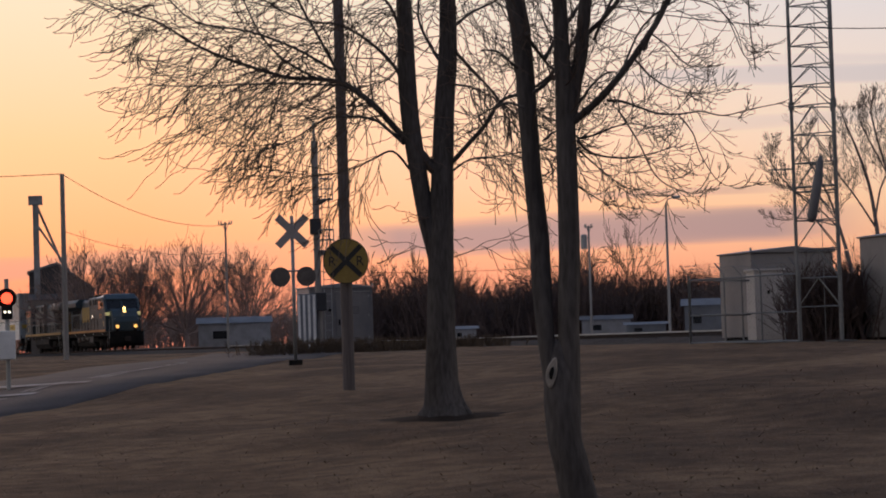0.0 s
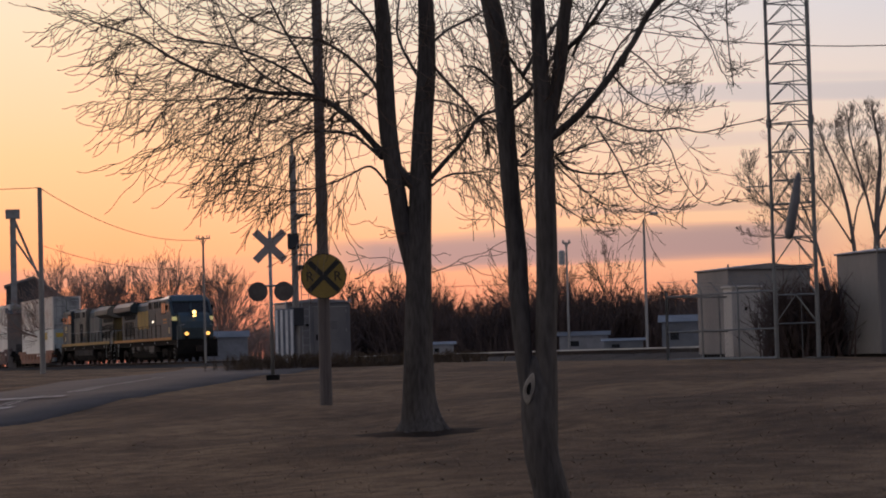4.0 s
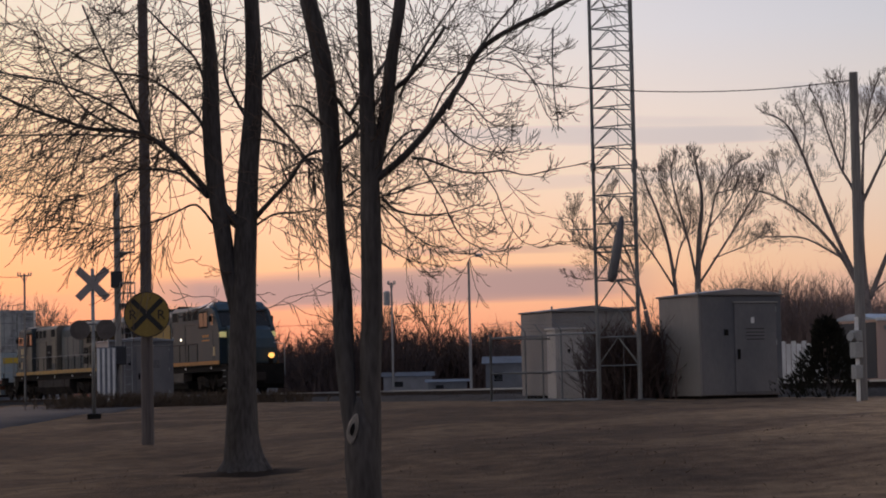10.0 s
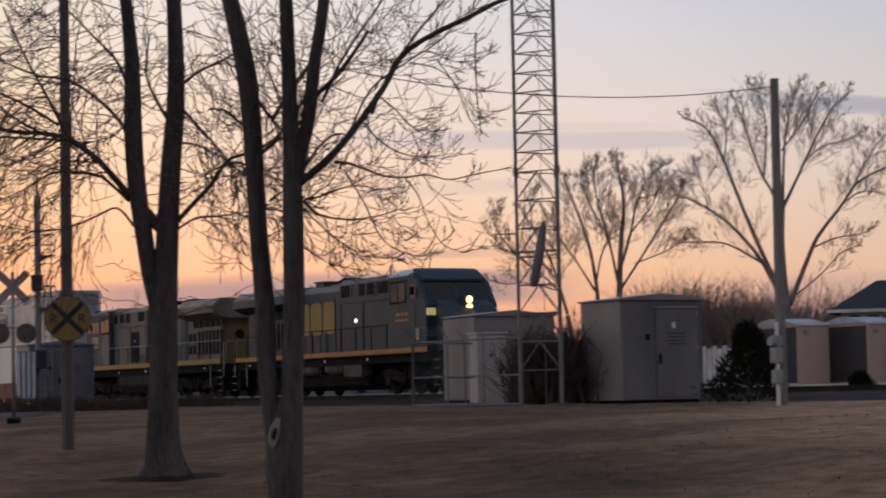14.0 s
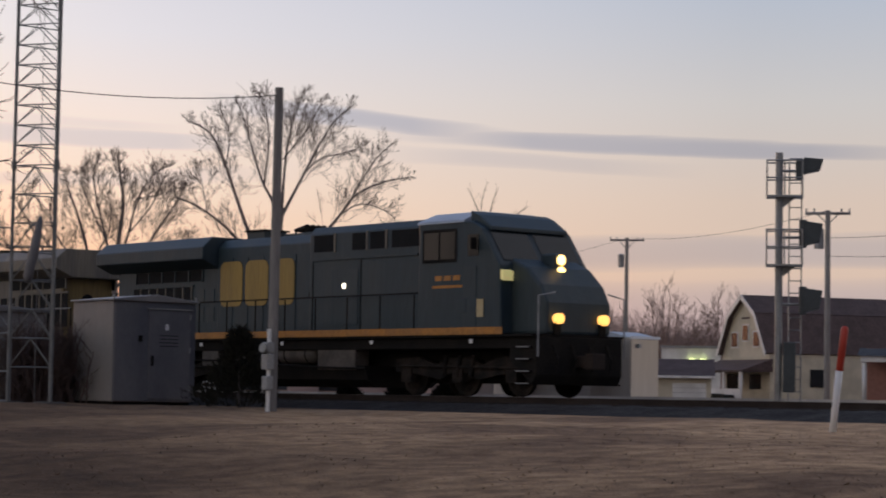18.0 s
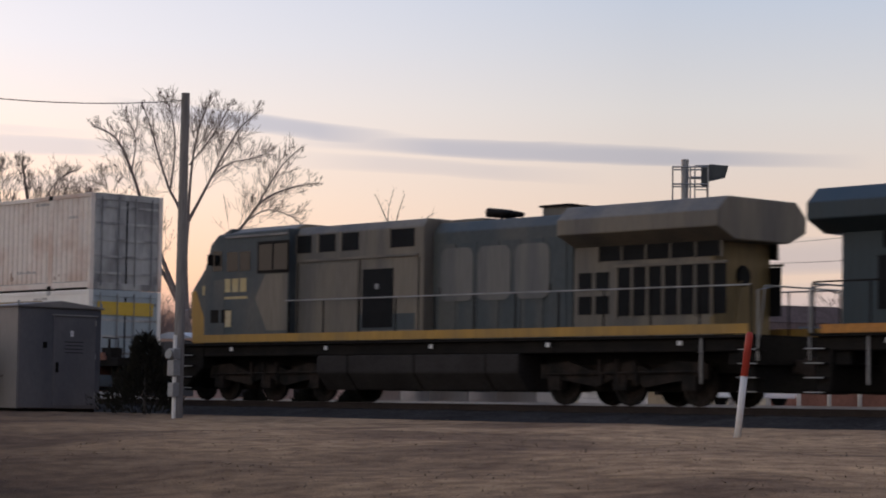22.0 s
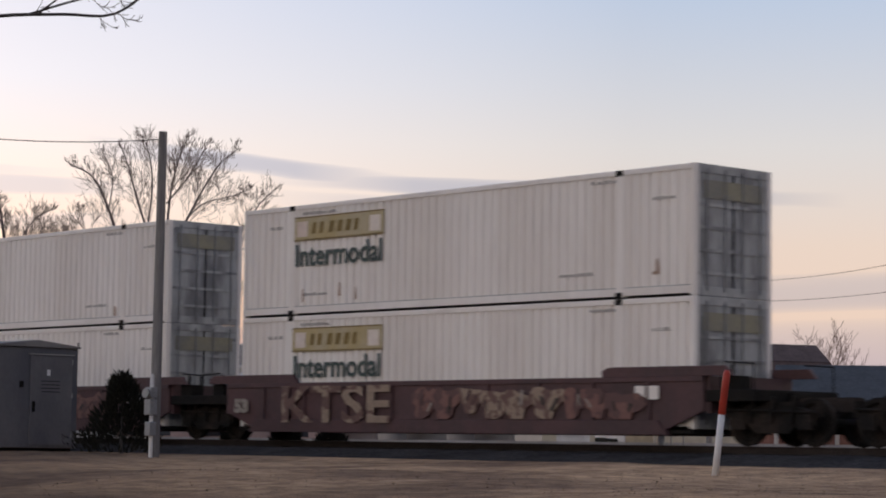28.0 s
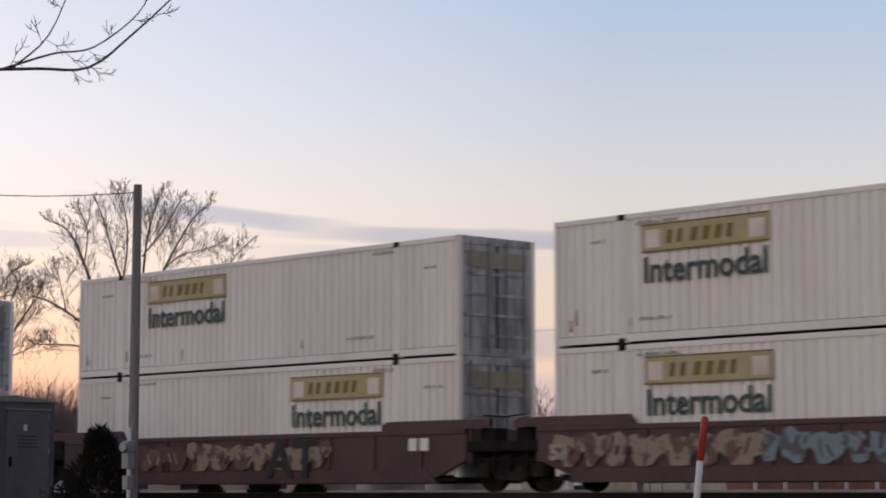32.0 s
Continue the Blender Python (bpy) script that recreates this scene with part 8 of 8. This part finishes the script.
        for i in range(5):
            z = 0.5 + i * 0.5
            part("end_rib", Geo().box(*sorted((x - s * 0.02, x + s * 0.004)), -W2 + 0.16, W2 - 0.16, z - 0.035, z + 0.035), M["endgrey"], t)
        part("door_gap", Geo().box(*sorted((x - s * 0.02, x + s * 0.008)), -0.015, 0.015, 0.2, H - 0.2), M["black"], t)
        if logo and style != "stained":
            part("end_placard", Geo().box(*sorted((x, x + s * 0.01)), -1.0, 1.0, 2.15, 2.55), M["placard" if style == "clean" else "endtan"], t, "faded yellow placard")
    if logo:
        lx, lz, kind = logo
        y = -W2 + 0.012
        wide = 3.6
        mat = M[{"yellow": "placard", "tan": "placardold", "outline": "white"}[kind]]
        part("placard", Geo().box(lx, lx + wide, y - 0.024, y - 0.012, lz, lz + 0.62), mat, t, "yellow placard with the owner's mark as bars")
        bars = ((0.72, 0.2), (1.02, 0.2), (1.4, 0.26), (1.74, 0.26), (2.08, 0.26), (2.42, 0.2))
        for i, (bx, w) in enumerate(bars):
            part("mark_bar", Geo().prism([(lx + bx, lz + 0.16), (lx + bx + w * 0.75, lz + 0.16), (lx + bx + w, lz + 0.46), (lx + bx + w * 0.25, lz + 0.46)], "y", y - 0.031, y - 0.025), M["letterbrown" if kind != "outline" else "letter"], t)
        for bx in (0.12, wide - 0.55):
            part("scroll", Geo().box(lx + bx, lx + bx + 0.42, y - 0.031, y - 0.025, lz + 0.1, lz + 0.5), M["placardold" if kind == "yellow" else "stained"], t)
        for z in (lz, lz + 0.59):
            part("placard_edge", Geo().box(lx, lx + wide, y - 0.032, y - 0.026, z, z + 0.035), M["letterbrown"], t)
        if style != "clean":
            words("Intermodal", 0.80, M["letterfaded" if style == "stained" else "letter"], "lettering", t, pose(lx + wide / 2, y - 0.03, lz - 0.66, 90, 0, 0), "dark green lettering", 0.016)
    MOVERS.append((t, x_rear, 0, z0))
    return t


def well_car(label, x_rear, colour, high, front_bogie, back_bogie, graffiti, tags=()):
    """A well car that carries a stack; x from the stack's rear at 0."""
    t = thing("well_car", label, "well car", group="train")
    L = 16.15
    mat = M[colour]
    top = high
    lead, tail = (1.75 if not front_bogie or graffiti else 2.2), 1.75
    for s in (-1, 1):
        o, i_ = s * 1.45, s * 1.36
        part("side_sill", Geo().prism([(-0.4, 0.75), (0.9, 0.26), (L - 0.9, 0.26), (L + 0.4, 0.75), (L + 0.4, top), (-0.4, top)], "y", *sorted((o, i_))), mat, t, bevel=0.01)
        part("lower_ledge", Geo().prism([(0.6, 0.22), (L - 0.6, 0.22), (L - 0.9, 0.55), (0.9, 0.55)], "y", *sorted((o + s * 0.05, i_))), mat, t, bevel=0.015)
        part("top_chord", Geo().box(-0.4, L + 0.4, *sorted((o + s * 0.03, i_ - s * 0.03)), top - 0.12, top), mat, t, bevel=0.015)
        for x in (-1.2, L - 2.6):
            part("end_plate", Geo().prism([(x, top), (x, top + 0.14), (x + 0.2, top + 0.22), (x + 3.6, top + 0.22), (x + 3.8, top)], "y", *sorted((o + s * 0.02, i_))), mat, t, bevel=0.01)
        for k in range(9):
            x = 1.2 + k * 1.72
            part("side_post", Geo().box(x, x + 0.08, *sorted((o, o + s * 0.05)), 0.5, top - 0.1), mat, t)
    part("floor", Geo().box(0, L, -1.36, 1.36, 0.26, 0.34), M["black"], t)
    for x, s in ((-0.4, -1), (L + 0.4, 1)):
        part("end_platform", Geo().box(*sorted((x, x + s * 1.4)), -1.4, 1.4, 0.95, 1.2).box(*sorted((x, x + s * 1.55)), -0.3, 0.3, 0.8, 1.15), M["black"], t, "dark end platform", bevel=0.02)
        part("bulkhead", Geo().box(*sorted((x, x + s * 0.12)), -1.38, 1.38, 0.7, top), mat, t)
        for yy in (-1.35, 1.35):
            part("end_rail", Geo().tube([(x + s * 1.3, yy, 1.15), (x + s * 1.3, yy, 1.75), (x + s * 0.5, yy, 1.8)], 0.02, 5), M["black"], t)
        part("brake_gear", Geo().tube([(x + s * 0.6, -1.2, 1.2), (x + s * 0.6, -1.2, 1.75)], 0.04, 6).box(*sorted((x + s * 0.35, x + s * 0.85)), -1.3, -0.9, 1.2, 1.5), M["black"], t)
    if front_bogie:
        bogie(t, L + front_bogie, 2)
        part("coupler", Geo().box(L + front_bogie - 0.2, L + front_bogie + 1.4, -0.15, 0.15, 0.75, 1.05), M["rust"], t)
    if back_bogie:
        bogie(t, -back_bogie, 2)
    for kind, a, b in graffiti:
        rng = random.Random(int(a * 10 - x_rear))
        x, layer = a, 0
        while x < b:
            w, hgt = rng.uniform(0.6, 1.25), rng.uniform(0.62, 0.82)
            z = 0.55 + (top - 0.13 - 0.55 - hgt) * rng.random()
            n = 16
            skew = rng.uniform(-0.25, 0.25)
            blob = []
            for k in range(n):
                an = 6.2832 * k / n
                r = 1 + 0.22 * math.sin(3 * an + rng.uniform(0, 0.8)) + rng.uniform(-0.16, 0.16)
                u, v = w / 2 * r * math.cos(an), min(max(hgt / 2 * r * math.sin(an), 0.57 - z - hgt / 2), top - 0.14 - z - hgt / 2)
                blob.append((x + w / 2 + u + skew * v, z + hgt / 2 + v))
            layer = (layer + 1) % 4
            part("graffiti", Geo().prism(blob, "y", -1.506 - 0.003 * layer, -1.50), M[kind], t, "sprayed graffiti letter")
            for q in range(2):
                u, v = x + w * rng.uniform(0.2, 0.7), z + hgt * rng.uniform(0.2, 0.5)
                du, dv = rng.uniform(-0.18, 0.2), rng.uniform(0.12, 0.34)
                wd = rng.uniform(0.04, 0.09)
                part("graffiti_stroke", Geo().prism([(u, v), (u + wd, v - 0.02), (u + wd + du, v + dv), (u + du, v + dv + 0.03)], "y", -1.524 - 0.002 * q, -1.515), M[rng.choice(("spraydark", "wellred", "spraypale", "wellred"))], t, "sprayed graffiti stroke")
            x += w * rng.uniform(0.72, 1.0)
    for text, u, z, tall, wide, mat in tags:
        words(text, tall / 0.7, M[mat], "graffiti_lettering", t, pose(u, -1.545, z, 90, 0, 0) @ Matrix.Diagonal((wide, 1.0, 1.0, 1.0)), "sprayed graffiti letters", 0.03)
    if colour == "wellorange":
        for i in range(4):
            part("reporting_mark", Geo().box(9.0 + i * 0.42, 9.3 + i * 0.42, -1.46, -1.45, 0.86, 1.0), M["white"], t, "pale painted mark")
    else:
        for i in range(2):
            part("reporting_mark", Geo().box(14.6 + i * 0.4, 14.9 + i * 0.4, -1.512, -1.506, 1.0, 1.3), M["white"], t, "pale painted mark")
    MOVERS.append((t, x_rear, 0))
    return t


def build_train():
    locomotive("dark blue six-axle freight locomotive with lit headlights", -54.0, 0, "blue", "blue", "roofpale", True, "new", "reservoirs", LEAD)
    locomotive("faded grey and yellow freight locomotive running backwards", -55.5, 180, "faded", "noseblue", "faded", False, "old", "tank", SECOND)
    stacks = [(-97.67, "wellorange", 1.13, "stained", (2.85, 1.98, "outline"), "clean", (9.95, 1.98, "yellow"), 2.3, 2.0, (), ()),
              (-121.24, "wellred", 1.5, "white", (2.2, 1.95, "tan"), "white", (2.2, 1.95, "tan"), 2.0, 1.73, (("graffitired", 7.2, 8.4), ("graffiti", 8.8, 11.4), ("graffitired", 12.4, 14.2)), (("53", 0.35, 0.75, 0.32, 1.3, "spraypale"), ("KTSE", 4.2, 0.5, 0.9, 1.55, "graffiti"))),
              (-140.87, "wellred", 1.5, "white", (2.7, 1.98, "tan"), "white", (2.75, 1.98, "tan"), 0, 1.6, (("graffiti", 0.2, 5.8), ("graffitiblue", 6.0, 9.4), ("graffitired", 10.2, 14.2)), (("53", 0.35, 0.75, 0.32, 1.3, "spraypale"),)),
              (-160.22, "wellred", 1.5, "white", (3.4, 1.98, "tan"), "white", (9.8, 1.98, "tan"), 0, 1.9, (("graffitired", 2.0, 5.0), ("graffiti", 5.6, 7.6), ("graffiti", 8.5, 11.0)), (("AT", 10.15, 0.4, 0.95, 1.2, "spraydark"),)),
              (-184.05, "wellorange", 1.13, "white", (2.85, 1.98, "tan"), "white", (9.95, 1.98, "tan"), 2.0, 1.73, (), ()),
              (-203.6, "wellred", 1.5, "white", (2.85, 1.98, "tan"), "white", (9.95, 1.98, "tan"), 0, 1.9, (), ())]
    for x, colour, high, up, ul, lo, ll, fb, bb, gr, tags in stacks:
        well_car({"wellorange": "orange-brown well car with two stacked containers", "wellred": "oxide red well car covered in graffiti"}[colour], x, colour, high, fb, bb, gr, tags)
        names = {"stained": "white corrugated container streaked with rust", "white": "off-white corrugated container with a faded placard", "clean": "clean white smooth-sided container with a yellow placard"}
        container(names[lo], x, 0.36, lo, ll)
        container(names[up], x, 3.27, up, ul)


def motions():
    """The train rolls past at an even pace; its wheels turn with it."""
    times = [0.0, 0.1] + [0.5 * i for i in range(1, 64)] + [31.9, 32.0]
    for mover in MOVERS:
        t, x, turn = mover[:3]
        z = RAIL + (mover[3] if len(mover) > 3 else 0)
        rows = []
        for s in times:
            rows.append((s, pose(x + SPEED * (s - T0), TRACK_Y, z, 0, 0, turn)))
        walk(t, rows)
    walk(CAR, [(s, pose(CAR_X - CAR_SPEED * (s - 22.0), 63.5, 1.575)) for s in times])
    step = math.degrees(SPEED * 0.1 / 0.515)
    for ob, x in WHEELS:
        way = -1 if ob.parent.parent is not None and abs(ob.parent.parent.matrix_basis.to_euler().z) > 1 else 1
        walk(ob, [(i * 0.1, pose(x, 0, 0.515, 0, way * step * i, 0)) for i in range(321)])


# ---------------------------------------------------------------- build all
build_lawn_trees()
build_compound()
build_poles()
build_crossing()
signal_mast(132.19, 59.4, 6.23)
build_houses()
build_far_trees()
build_train()
build_road()
build_ground()
build_track()
motions()
